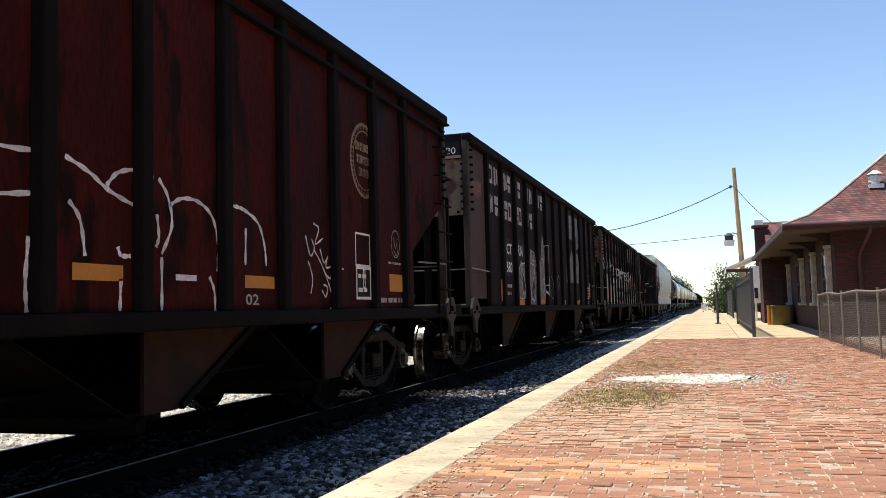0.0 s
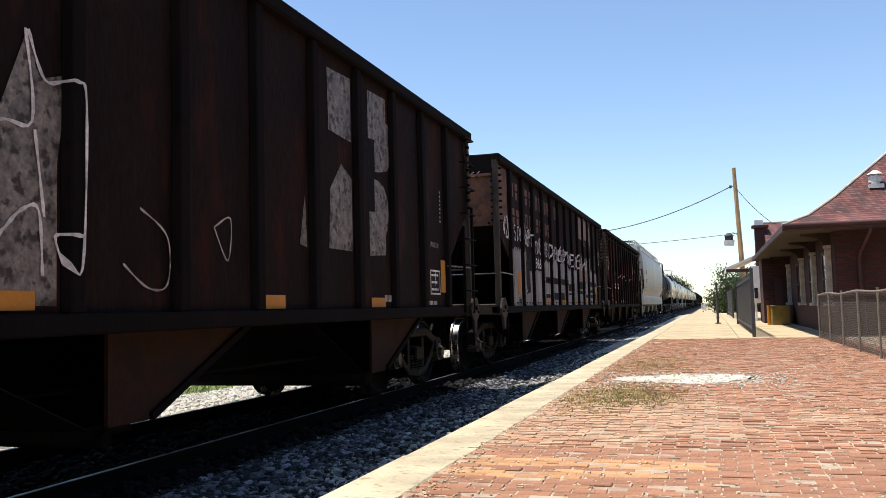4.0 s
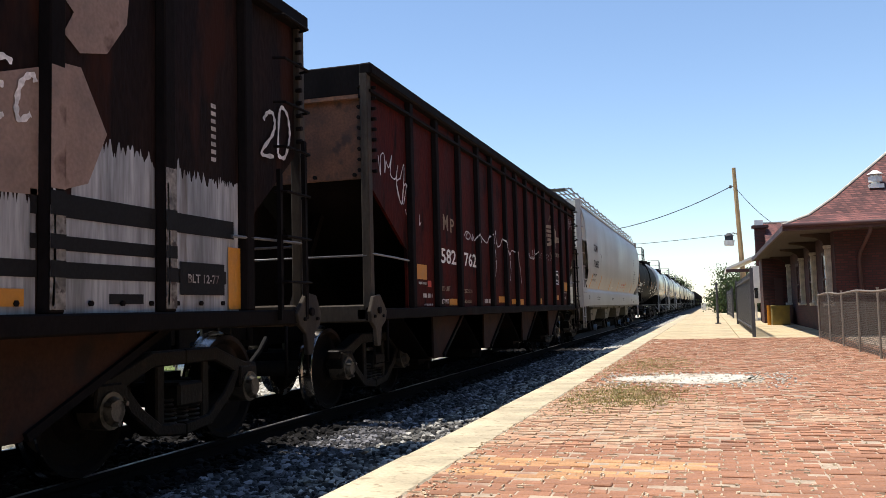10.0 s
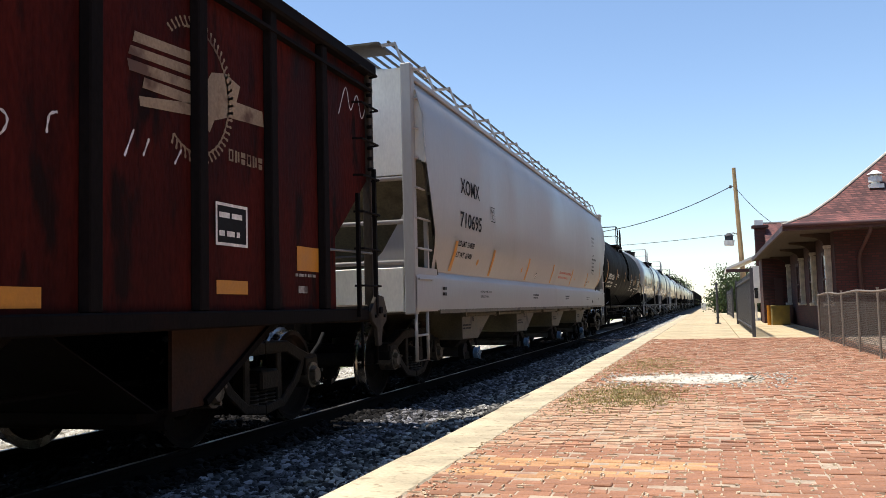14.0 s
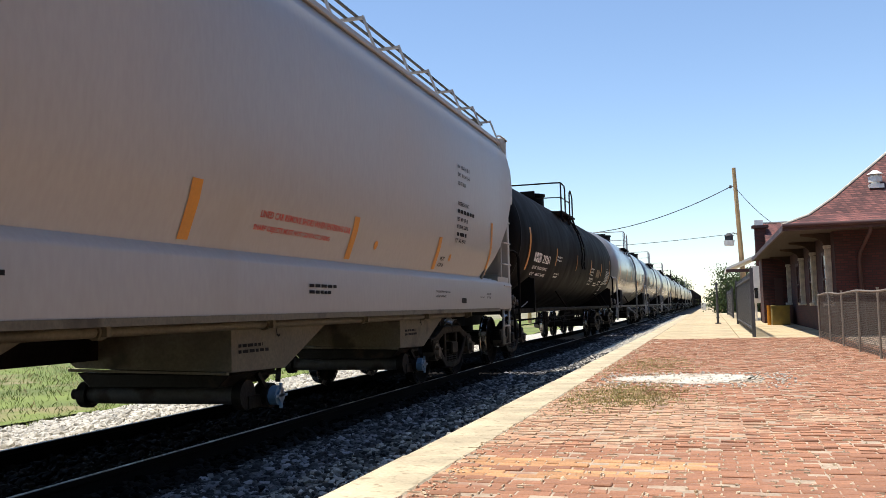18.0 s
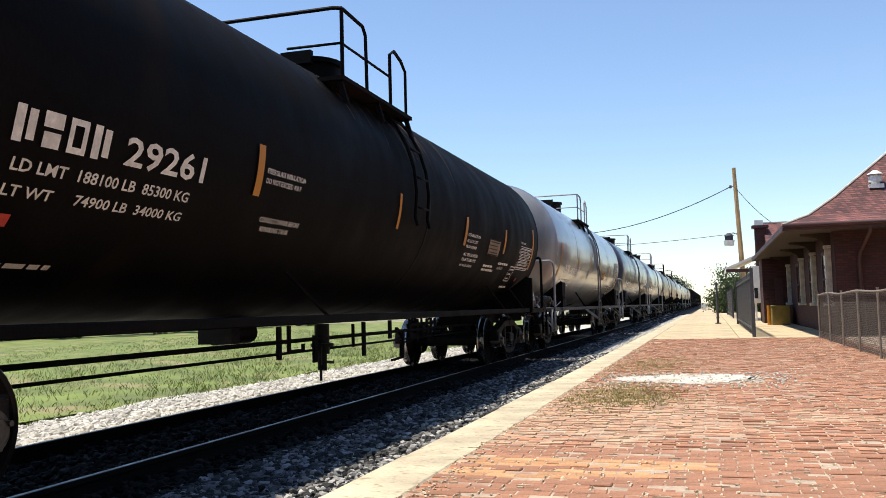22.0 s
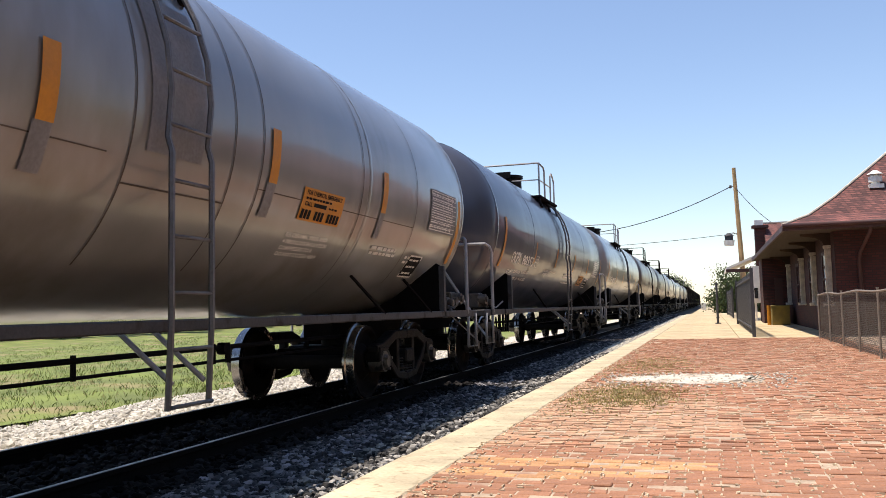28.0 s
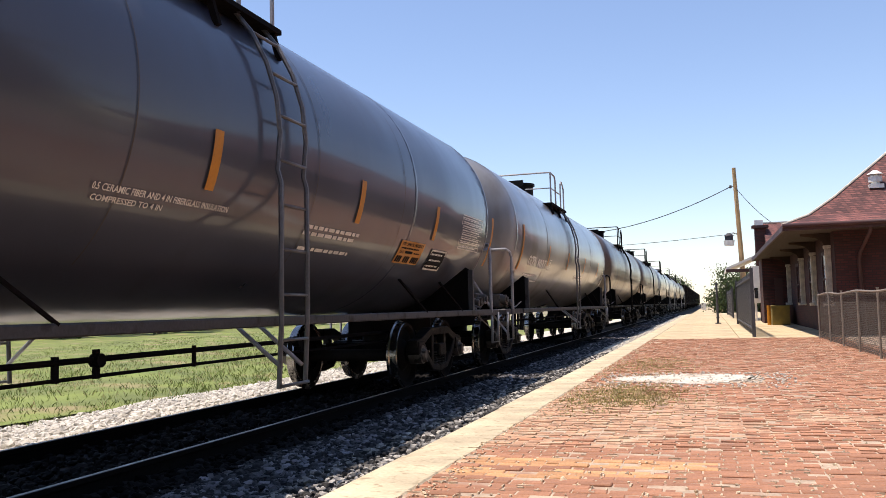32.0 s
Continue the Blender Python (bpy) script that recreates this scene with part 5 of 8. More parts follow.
BX, BY = 3.55, 27.6        # near corner of the brickwork
EV = 3.08                  # height of the eave
station = thing("station_building", pose(0, 0, 0), "dark red brick depot with deep eaves and a shingled hip roof", "building")
LB, WB = 16.5, 11.0
w = part("wall", G().box(BX, BX + 0.35, BY, BY + LB, -0.3, EV + 0.25), M_WALL, station)
part("wall", G().box(BX + 0.35, BX + WB, BY, BY + 0.35, -0.3, EV + 0.25), M_WALL, station)
part("wall", G().box(BX + WB - 0.35, BX + WB, BY + 0.35, BY + LB, -0.3, EV + 0.25), M_WALL, station)
part("wall", G().box(BX + 0.35, BX + WB - 0.35, BY + LB - 0.35, BY + LB, -0.3, EV + 0.25), M_WALL, station)
OV = 1.50
ex0, ex1, ey0, ey1 = BX - OV, BX + WB + OV, BY - 1.35, BY + LB + 1.35
rx = (ex0 + ex1) / 2
# bellcast hip roof: shallow skirt, then the steep part, then the ridge
def ring(d, z):
    return [(ex0 + d, ey0 + d, z), (ex1 - d, ey0 + d, z), (ex1 - d, ey1 - d, z), (ex0 + d, ey1 - d, z)]
half = (ex1 - ex0) / 2
levels = [(0, EV + 0.10), (0.8, EV + 0.42), (1.6, EV + 0.98), (half - 0.05, EV + 0.85 + 0.86 * (half - 1.75))]
rg_ = G()
vs = [p for d, z in levels for p in ring(d, z)]
rg_.add(vs, [(4 * i + j, 4 * i + (j + 1) % 4, 4 * i + 4 + (j + 1) % 4, 4 * i + 4 + j) for i in range(3) for j in range(4)] + [(12, 13, 14, 15)])
roof = part("roof", rg_, M_ROOF, station, "red-brown shingles on a flared hip roof")
part("soffit", G().box(ex0 + 0.06, ex1 - 0.06, ey0 + 0.06, ey1 - 0.06, EV - 0.02, EV + 0.02), M_SOFFIT, station)
fa = G()
for a, b, c, d in ((ex0, ex1, ey0, ey0 + 0.06), (ex0, ex1, ey1 - 0.06, ey1), (ex0, ex0 + 0.06, ey0 + 0.06, ey1 - 0.06), (ex1 - 0.06, ex1, ey0 + 0.06, ey1 - 0.06)):
    fa.box(a, b, c, d, EV - 0.06, EV + 0.10)
part("fascia", fa, M_FASCIA, station)
# cream posts under carved brackets along the track side, dark windows between them
br = G().prism([(BX, EV - 0.03), (BX - 0.85, EV - 0.03), (BX - 0.85, EV - 0.09), (BX - 0.42, EV - 0.16), (BX - 0.24, EV - 0.28), (BX - 0.18, EV - 0.42), (BX, EV - 0.42)], "y", -0.035, 0.035).mesh("bracket", M_SOFFIT, 0.01)
pil = G().box(BX - 0.18, BX - 0.08, -0.06, 0.06, 0.95, 2.66).box(BX - 0.21, BX - 0.002, -0.08, 0.08, 2.58, 2.68).box(BX - 0.08, BX - 0.002, -0.05, 0.05, 0.95, 2.56).mesh("bracket_post", M_CASING, 0.01)
plinth = G().box(BX - 0.26, BX - 0.002, -0.22, 0.22, 0.85, 0.95).mesh("window_sill", M_CASING, 0.01)
for y in (28.4, 32.3, 36.3, 42.2):
    post_ = part("bracket_post", pil, None, station, "cream painted wooden post", at=pose(0, y, 0))
    part("bracket", br, None, station, at=pose(0, y, 0))
    part("window_sill", plinth, None, station, "white sill block", at=pose(0, y, 0))
for y in (29.2, 33.2, 38.0):
    win = part("window", G().box(BX - 0.03, BX - 0.005, y + 0.12, y + 0.98, 0.95, 2.45), M_GLASS, station)
    f = G().box(BX - 0.06, BX - 0.002, y, y + 0.12, 0.9, 2.55).box(BX - 0.06, BX - 0.002, y + 0.98, y + 1.1, 0.9, 2.55).box(BX - 0.06, BX - 0.002, y + 0.12, y + 0.98, 2.45, 2.55).box(BX - 0.05, BX - 0.002, y + 0.12, y + 0.98, 1.66, 1.72)
    part("window_frame", f, M_FASCIA, win, "dark brown casing")
# pale tubes along the hips, painting the glint of the sunlit slope
hp = [(ex0 + d, ey0 + d, z + 0.02) for d, z in levels]
part("hip_cap", G().tube(hp, 0.035, 6), M_CASING, station, "pale strip for the sun's glint along the hip")
part("hip_cap", G().tube([(ex1 - d, ey0 + d, z + 0.02) for d, z in levels], 0.055, 6), M_CASING, station)
# downspout on the end wall
part("downspout", G().tube([(4.34, 26.35, EV), (4.34, 26.4, EV - 0.15), (4.30, 26.6, EV - 0.3), (4.20, 27.42, EV - 0.72), (4.18, 27.5, EV - 0.95), (4.24, 27.5, 0.1)], 0.055, 8), M_FASCIA, station)
part("gutter", G().tube([(ex0, ey0 - 0.06, EV + 0.08), (ex1, ey0 - 0.06, EV + 0.08)], 0.06, 8), M_FASCIA, station)
# roof vent
vent = part("roof_vent", G().box(-0.2, 0.2, -0.2, 0.2, 0, 0.12).cyl((0, 0, 0.1), (0, 0, 0.42), 0.13, 14).cyl((0, 0, 0.2), (0, 0, 0.36), 0.19, 14).cyl((0, 0, 0.42), (0, 0, 0.55), 0.24, 14, 0.06), M_WHITEWALL, station, "pale metal roof ventilator", at=pose(4.86, 28.25, 4.30))
# brick bay on the track side, then the rear wing with its chimney and white porch roof
part("bay", G().box(2.42, BX - 0.003, 43.7, 46.2, -0.1, EV - 0.03), M_WALL, station, "projecting brick bay")
part("bay_door", G().box(2.95, 3.3, 43.64, 43.69, 0.0, 2.1), M_FASCIA, station)
part("wing_wall", G().box(2.95, BX + WB, 47.2, 55.0, -0.3, EV + 0.2), M_WALL, station)
part("wing_roof", G().prism([(45.6, EV + 0.15), (50.2, 5.28), (54.8, EV + 0.15), (54.8, EV), (45.6, EV)], "x", 2.9, BX + WB + 0.4), M_ROOF, station, "red-brown shingles on the rear wing")
part("ridge_cap", G().box(2.85, BX + WB, 50.1, 50.3, 5.26, 5.33), M_CASING, station)
chim = part("chimney", G().box(2.42, 2.98, 48.6, 49.2, EV - 0.2, 5.0), M_WALL, station, "short brick chimney")
part("chimney_cap", G().box(2.28, 3.12, 48.45, 49.35, 4.92, 5.06), M_FASCIA, chim)
part("chimney_pot", G().box(2.42, 2.86, 48.6, 49.2, 5.06, 5.34), M_WHITEWALL, chim, "white chimney top")
porch = part("porch_roof", G().prism([(0.92, 2.93), (2.9, 3.75), (2.9, 3.6), (0.92, 2.80)], "y", 50.0, 57.0), M_WHITEWALL, station, "white sloping porch roof")
part("porch_fascia", G().box(0.9, 2.9, 49.93, 49.99, 2.66, 2.84), M_FASCIA, station)
part("porch_wall", G().box(2.16, 2.94, 48.4, 48.9, 0.95, 2.9), M_WHITEWALL, station, "white boarded porch end")
part("porch_window", G().box(2.24, 2.42, 48.36, 48.39, 1.2, 1.75), M_GLASS, station)
for x in (2.3, 2.55, 2.8):
    part("porch_post", G().box(x - 0.05, x + 0.05, 48.5, 48.6, -0.05, 0.95), M_WHITEWALL if x == 2.3 else M_FASCIA, station)

# chain-link fence
FX = 2.80
fence = thing("chain_link_fence", pose(0, 0, 0), "waist-high chain-link fence on galvanised posts", "fence")
post = G().cyl((0, 0, -0.1), (0, 0, 1.22), 0.02, 10).cyl((0, 0, 1.22), (0, 0, 1.24), 0.025, 10).mesh("post", M_METAL)
FY = [25.5 - 2.2 * i for i in range(10)]
for y in FY:
    part("post", post, None, fence, at=pose(FX, y, 0))
part("top_rail", G().tube([(FX, y, 1.19 + 0.02 * math.sin(y * 1.4)) for y in [25.5 - 0.55 * i for i in range(37)]], 0.019, 8), M_METAL, fence)
mesh_g = G()
y0, y1, hgt, pitch = FY[-1], FY[0], 1.17, 0.07
k = 0
y = y0 - hgt
while y < y1:
    for s in (1, -1):
        a = max(y, y0) if s > 0 else max(y, y0)
        b = min(y + hgt, y1)
        if b > a:
            za, zb_ = (a - y), (b - y)
            if s < 0:
                za, zb_ = hgt - za, hgt - zb_
            mesh_g.bar((FX + 0.035 + 0.004 * s, a, za + 0.02), (FX + 0.035 + 0.004 * s, b, zb_ + 0.02), 0.0042)
    y += pitch
part("wire_mesh", mesh_g, M_FENCE, fence, kind="stuff")

# dark picket gates along the platform
def picket_panel(x, y0, y1, hgt, lean=0.0):
    f = thing("picket_fence", pose(x, y0, 0), "dark grey metal picket fence on the platform", "fence", "platform picket fences")
    part("post", G().box(-0.05, 0.05, -0.05, 0.05, -0.01, hgt + 0.1), M_PICKET, f)
    part("post", G().box(-0.05, 0.05, y1 - y0 - 0.05, y1 - y0 + 0.05, -0.01, hgt + 0.1), M_PICKET, f)
    part("rail", G().box(-0.02, 0.02, 0.05, y1 - y0 - 0.05, 0.2, 0.26), M_PICKET, f)
    part("rail", G().box(-0.02, 0.02, 0.05, y1 - y0 - 0.05, hgt - 0.2, hgt - 0.14), M_PICKET, f)
    n = int((y1 - y0) / 0.11)
    pk = G().box(-0.012, 0.012, -0.03, 0.03, 0.06, hgt).mesh("picket", M_PICKET)
    for i in range(1, n):
        part("picket", pk, None, f, at=pose(0.03, (y1 - y0) * i / n, 0))
    return f
picket_panel(1.20, 27.3, 43.0, 1.95)
picket_panel(1.36, 58.0, 76.0, 1.9)
for x, y, hh in ((0.32, 44.5, 2.0), (0.45, 62, 2.2)):
    p = thing("bollard_post", pose(x, y, 0), "slim dark steel post on the platform", "post")
    part("shaft", G().cyl((0, 0, -0.01), (0, 0, hh), 0.06, 10).cyl((0, 0, 0), (0, 0, 0.05), 0.14, 10), M_PICKET, p)
bin_ = thing("storage_box", pose(2.93, 41.5, 0), "olive-yellow storage box against the station wall", "box")
part("body", G().box(-0.36, 0.36, -1.1, 1.1, 0, 0.78), M_BIN, bin_, bevel=0.02)
part("lid", G().box(-0.39, 0.39, -1.14, 1.14, 0.78, 0.84), M_BIN, bin_, bevel=0.015)
yp = thing("guard_post", pose(2.44, 40.6, 0), "yellow painted steel guard post", "post")
part("shaft", G().cyl((0, 0, -0.01), (0, 0, 0.85), 0.08, 12), M_YELLOW, yp)

# utility pole and wires
PX, PY = 1.97, 60.0
pole = thing("utility_pole", pose(0, 0, 0), "leaning weathered wooden utility pole with a street lamp", "utility pole")
part("shaft", G().cyl((PX + 0.28, PY, -0.5), (PX - 0.09, PY, 9.9), 0.19, 12, 0.12), M_POLEWOOD, pole)
part("lamp_arm", G().tube([(PX + 0.05, PY, 5.4), (PX - 0.3, PY, 5.6), (PX - 0.6, PY, 5.54)], 0.03, 6), M_METAL, pole)
lamp_ = part("lamp_head", G().cyl((PX - 0.6, PY, 5.40), (PX - 0.6, PY, 5.58), 0.34, 14, 0.10).cyl((PX - 0.6, PY, 5.10), (PX - 0.6, PY, 5.40), 0.27, 14), M_TRIM, pole, "dark lamp housing")
part("lamp_bowl", G().cyl((PX - 0.6, PY, 4.74), (PX - 0.6, PY, 5.10), 0.30, 14, 0.36), M_WHITEWALL, lamp_, "white lamp bowl")
part("insulator", G().cyl((PX - 0.35, PY, 8.55), (PX - 0.35, PY, 8.75), 0.08, 8).bar((PX - 0.35, PY, 8.65), (PX, PY, 8.65), 0.04), M_PICKET, pole)
def wire(p, q, sag, r):
    p, q = Vector(p), Vector(q)
    pts = [p.lerp(q, i / 16) - Vector((0, 0, 4 * sag * (i / 16) * (1 - i / 16))) for i in range(17)]
    wv = thing("overhead_wire", pose(0, 0, 0), "sagging black overhead cable", "cable", "overhead wires")
    part("cable", G().tube(pts, r, 5), M_WIRE, wv)
wire((PX - 0.35, PY, 8.65), (-15.0, 74.0, 7.6), 1.3, 0.03)
wire((PX - 0.05, PY, 8.6), (4.2, PY - 6.0, 5.2), 0.25, 0.02)
wire((PX - 0.02, PY, 5.55), (-15.0, 74.0, 6.1), 0.25, 0.018)
pole2 = thing("utility_pole", pose(-15.0, 74.0, 0), "plain wooden utility pole beyond the train", "utility pole")
part("shaft", G().cyl((0, 0, -0.5), (0, 0, 8.2), 0.17, 10, 0.12), M_POLEWOOD, pole2)


def tree(x, y, hgt, spread, seed, label):
    r = random.Random(seed)
    t = thing("tree", pose(x, y, -0.4), label, "tree", "trees beyond the station")
    tr = G().cyl((0, 0, 0), (0.1, 0, hgt * 0.45), 0.16, 9, 0.10)
    crown = G()
    for i in range(9):
        a, e = r.uniform(0, 6.28), r.uniform(0.4, 1.0)
        z0 = hgt * r.uniform(0.25, 0.45)
        tip = Vector((spread * e * math.cos(a), spread * e * math.sin(a), hgt * r.uniform(0.18, 0.92)))
        tr.cyl((0.05, 0, z0), tip * 0.9, 0.06, 6, 0.02)
        for k in range(900):
            c = tip * r.uniform(0.45, 1.05) + Vector((r.gauss(0, 1), r.gauss(0, 1), r.gauss(0, 0.8))) * spread * 0.25
            n = Vector((r.gauss(0, 1), r.gauss(0, 1), r.gauss(0.4, 1))).normalized()
            u = n.orthogonal().normalized() * r.uniform(0.07, 0.15) * max(hgt / 5.5, 0.9)
            q = n.cross(u) * r.uniform(0.5, 0.9)
            crown.add([c + u, c + q, c - u, c - q], [(0, 1, 2, 3)])
    part("trunk", tr, M_BARK, t)
    me = bpy.data.meshes.new("crown")
    me.from_pydata(crown.v, [], crown.f)
    me.materials.append(M_LEAF)
    part("crown", me, None, t, "ragged dark green crown")
tree(1.9, 88, 5.0, 2.0, 1, "dark green leafy tree beyond the picket fence")
tree(3.4, 100, 6.0, 2.4, 2, "broad dark green tree behind the station")
tree(-13.0, 300, 12.0, 5.0, 4, "dark green tree far beyond the train")
tree(-10.5, 340, 11.5, 4.5, 5, "dark green tree far beyond the train")
tree(-17.0, 320, 12.0, 5.0, 6, "dark green tree far beyond the train")
tree(5.5, 92, 5.5, 2.4, 3, "broad dark green tree behind the station")


def added_tree(x, y, hgt, spread, seed):
    """Broad tree for the added rows around the place."""
    r = random.Random(seed)
    t = thing("tree", pose(x, y, -0.42), "broad green tree added on open ground", "tree", "shade trees")
    tr = G().cyl((0, 0, 0), (0.1, 0, hgt * 0.5), 0.22, 9, 0.14)
    cr = G()
    for i in range(8):
        a, e = r.uniform(0, 6.28), r.uniform(0.3, 1.0)
        tip = Vector((spread * e * math.cos(a), spread * e * math.sin(a), hgt * r.uniform(0.35, 0.92)))
        tr.cyl((0.05, 0, hgt * r.uniform(0.2, 0.4)), tip * 0.9, 0.08, 6, 0.03)
        for k in range(190):
            c = tip * r.uniform(0.5, 1.05) + Vector((r.gauss(0, 1), r.gauss(0, 1), r.gauss(0, 0.8))) * spread * 0.28
            n = Vector((r.gauss(0, 1), r.gauss(0, 1), r.gauss(0.4, 1))).normalized()
            u = n.orthogonal().normalized() * r.uniform(0.28, 0.55)
            q = n.cross(u) * r.uniform(0.5, 0.9)
            cr.add([c + u, c + q, c - u, c - q], [(0, 1, 2, 3)])
    part("trunk", tr, M_BARK, t)
    me = bpy.data.meshes.new("crown")
    me.from_pydata(cr.v, [], cr.f)
    me.materials.append(M_LEAF)
    part("crown", me, None, t)


# unseen row right of the platform, thickened to hold sky light off the train
for i in range(14):
    added_tree(14.5 + 1.5 * math.sin(i * 2.3), 18 - 4.6 * i, 12.0 + 1.5 * math.sin(i * 1.7), 4.0, 50 + i)
# unseen low row behind the camera, added against the horizon sky
for i in range(5):
    added_tree(9.0 - 4.6 * i, -75 + 2 * math.sin(i * 3.1), 6.0 + 0.8 * math.sin(i * 2.9), 3.2, 80 + i)
for i in range(12):
    added_tree(-46.0 + 3 * math.sin(i * 2.1), 2 + 8.5 * i, 5.5 + 1.0 * math.sin(i * 1.3), 3.4, 100 + i)
sb = thing("signal_cabinet", pose(-1.0, 135, -0.4), "small white trackside cabinet", "cabinet")
part("body", G().box(-0.3, 0.3, -0.3, 0.3, 0, 1.3).box(-0.36, 0.36, -0.36, 0.36, 1.3, 1.42), M_WHITEWALL, sb)
# ---------------- the train ----------------
RIBS_C = [-5.97 + 0.952 * i for i in range(13)]
def warp_b(u):
    return u + (0.72 if u > 4.2 else 0.0) + (0.15 + 0.03 * (-1.0 - u) if u < -1.0 else 0.0)
def warp_c(u):
    return 1.06 * u + 0.06
def warp_d(u):
    return (1.018 if u < 0 else 1.055) * u
def warp_e(u):
    return 1.04 * u + 0.47
def warp_f(u):
    return u + (0.05 if u < 0.6 else 0.65 + 0.015 * max(u - 5.0, 0.0))
def warp_g(u):
    return u - 0.08 + 0.95 * min(max((u + 2.0) / 6.5, 0.0), 1.0)
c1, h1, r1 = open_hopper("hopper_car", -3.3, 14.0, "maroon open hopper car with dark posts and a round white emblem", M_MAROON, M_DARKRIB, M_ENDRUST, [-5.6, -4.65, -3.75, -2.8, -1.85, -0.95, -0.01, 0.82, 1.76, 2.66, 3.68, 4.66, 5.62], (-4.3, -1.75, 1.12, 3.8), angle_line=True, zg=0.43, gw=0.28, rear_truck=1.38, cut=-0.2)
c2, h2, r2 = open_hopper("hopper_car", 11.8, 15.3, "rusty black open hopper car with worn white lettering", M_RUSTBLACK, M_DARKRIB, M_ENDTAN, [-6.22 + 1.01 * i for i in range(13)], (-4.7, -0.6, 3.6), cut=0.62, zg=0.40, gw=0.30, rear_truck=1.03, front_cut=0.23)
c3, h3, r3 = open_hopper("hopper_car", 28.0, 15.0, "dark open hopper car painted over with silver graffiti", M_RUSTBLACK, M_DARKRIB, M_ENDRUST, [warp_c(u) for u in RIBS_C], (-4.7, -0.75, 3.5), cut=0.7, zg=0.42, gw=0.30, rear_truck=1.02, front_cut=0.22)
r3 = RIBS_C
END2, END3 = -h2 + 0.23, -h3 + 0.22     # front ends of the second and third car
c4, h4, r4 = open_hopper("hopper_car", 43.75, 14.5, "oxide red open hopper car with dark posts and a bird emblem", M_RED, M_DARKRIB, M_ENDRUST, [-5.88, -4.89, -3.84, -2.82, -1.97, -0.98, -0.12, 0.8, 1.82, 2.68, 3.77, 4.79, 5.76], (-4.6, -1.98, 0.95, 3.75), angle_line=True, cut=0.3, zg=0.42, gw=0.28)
c5, h5, s5_raw = covered_hopper("covered_hopper_car", 59.2, 18.8, "pale grey covered hopper car with orange tape marks")
s5 = lambda u, w_: s5_raw(warp_e(u), w_)
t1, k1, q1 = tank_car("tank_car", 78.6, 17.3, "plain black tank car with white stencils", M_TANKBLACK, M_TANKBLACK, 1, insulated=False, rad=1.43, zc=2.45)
t2, k2, q2 = tank_car("tank_car", 96.4, 15.55, "weathered grey tank car with orange tape marks", M_TANKPALE, M_RAILING, 2)
t3, k3, q3 = tank_car("tank_car", 112.4, 15.5, "glossy blue-grey tank car with white stencils", M_TANKGREY, M_RAILING, 3)
t4, k4, q4 = tank_car("tank_car", 128.4, 15.5, "weathered grey tank car with white stencils", M_TANKPALE, M_RAILING, 4)
y = 144.4
for i, (pt_, tr_) in enumerate(((M_TANKBROWN, M_TANKBLACK), (M_TANKBROWN, M_TANKBLACK), (M_TANKPALE, M_TANKBLACK), (M_TANKPALE, M_TANKPALE), (M_TANKBROWN, M_TANKBLACK), (M_TANKGREY, M_RAILING))):
    tank_car("tank_car", y, 15.2, "rust-stained tank car far down the train" if pt_ is M_TANKBROWN else "grey tank car far down the train", pt_, tr_, 10 + i, detail=False)
    y += 15.7
for i in range(11):
    open_hopper("hopper_car", y, 14.8, "dark open hopper car far down the train", M_RUSTBLACK, M_DARKRIB, M_DARKRIB, [-5.5 + 1.0 * i for i in range(12)], (-3.8, 0.4, 4.2), far=True)
    y += 15.9
# ---------------- paint, stencils and tape on the cars ----------------
FS, FS2, FS3 = flat_side(SX, 0.004), flat_side(SX, 0.008), flat_side(SX, 0.012)
RIB = flat_side(HW - 0.02, 0.003)


def tape(car, side, spots, name="reflective_tape"):
    for u0, u1, w0, w1 in spots:
        part(name, put_rect(G(), side, u0, u1, w0, w1, 6), M_YELLOW, car, "yellow-orange reflective tape")


def strokes(car, side, lines, width, material, label):
    for pts in lines:
        part("graffiti_stroke", put_stroke(G(), side, pts, width), material, car, label)


def letter_blocks(g, side, u, w, h, wd, n, step, drop=0.0):
    """Worn capital-size plain shapes: hollow blocks and blocks split upright or across, in turn."""
    for i in range(n):
        a, b, t = u + step * i, w - drop * i, wd * 0.28
        kind_ = (i + int(abs(u) * 7) + int(abs(w) * 3)) % 3
        if kind_ == 0:
            put_frame(g, side, a, a + wd, b, b + h, t * 0.9)
        elif kind_ == 1:
            put_rect(g, side, a, a + wd * 0.44, b, b + h)
            put_rect(g, side, a + wd * 0.60, a + wd, b + h * 0.1, b + h * 0.94)
        else:
            put_rect(g, side, a, a + wd, b + h * 0.56, b + h)
            put_rect(g, side, a + wd * 0.08, a + wd * 0.94, b, b + h * 0.44)
    return g


def drape(ribs, lift):
    """A side with its posts: paint lies on the sheet, and on a post's face where there is one."""
    def f(u, w):
        d = min(abs(u - r) for r in ribs)
        k = min(max((0.085 - d) / 0.03, 0.0), 1.0)
        return (SX + k * (HW - 0.02 - SX) + lift, u, w)
    return f


# hand-drawn capitals: each pair of digits is a point on a ten by ten grid, each group one stroke
PEN = {"S": "885928164574825011", "T": "0999 4940", "A": "004980 2464", "E": "79090070 0555", "D": "00095986835000", "P": "000959776505", "O": "49171340737749",
       "N": "00098089", "B": "000959775505 55835000", "I": "4940", "K": "0900 790480", "M": "0009448980", "G": "8859171340737545", "U": "090320608389", "L": "090070",
       "C": "885917134082", "H": "0900 8980 0585", "R": "000959776505 3580", "2": "07296987640080", "4": "590383 5950"}


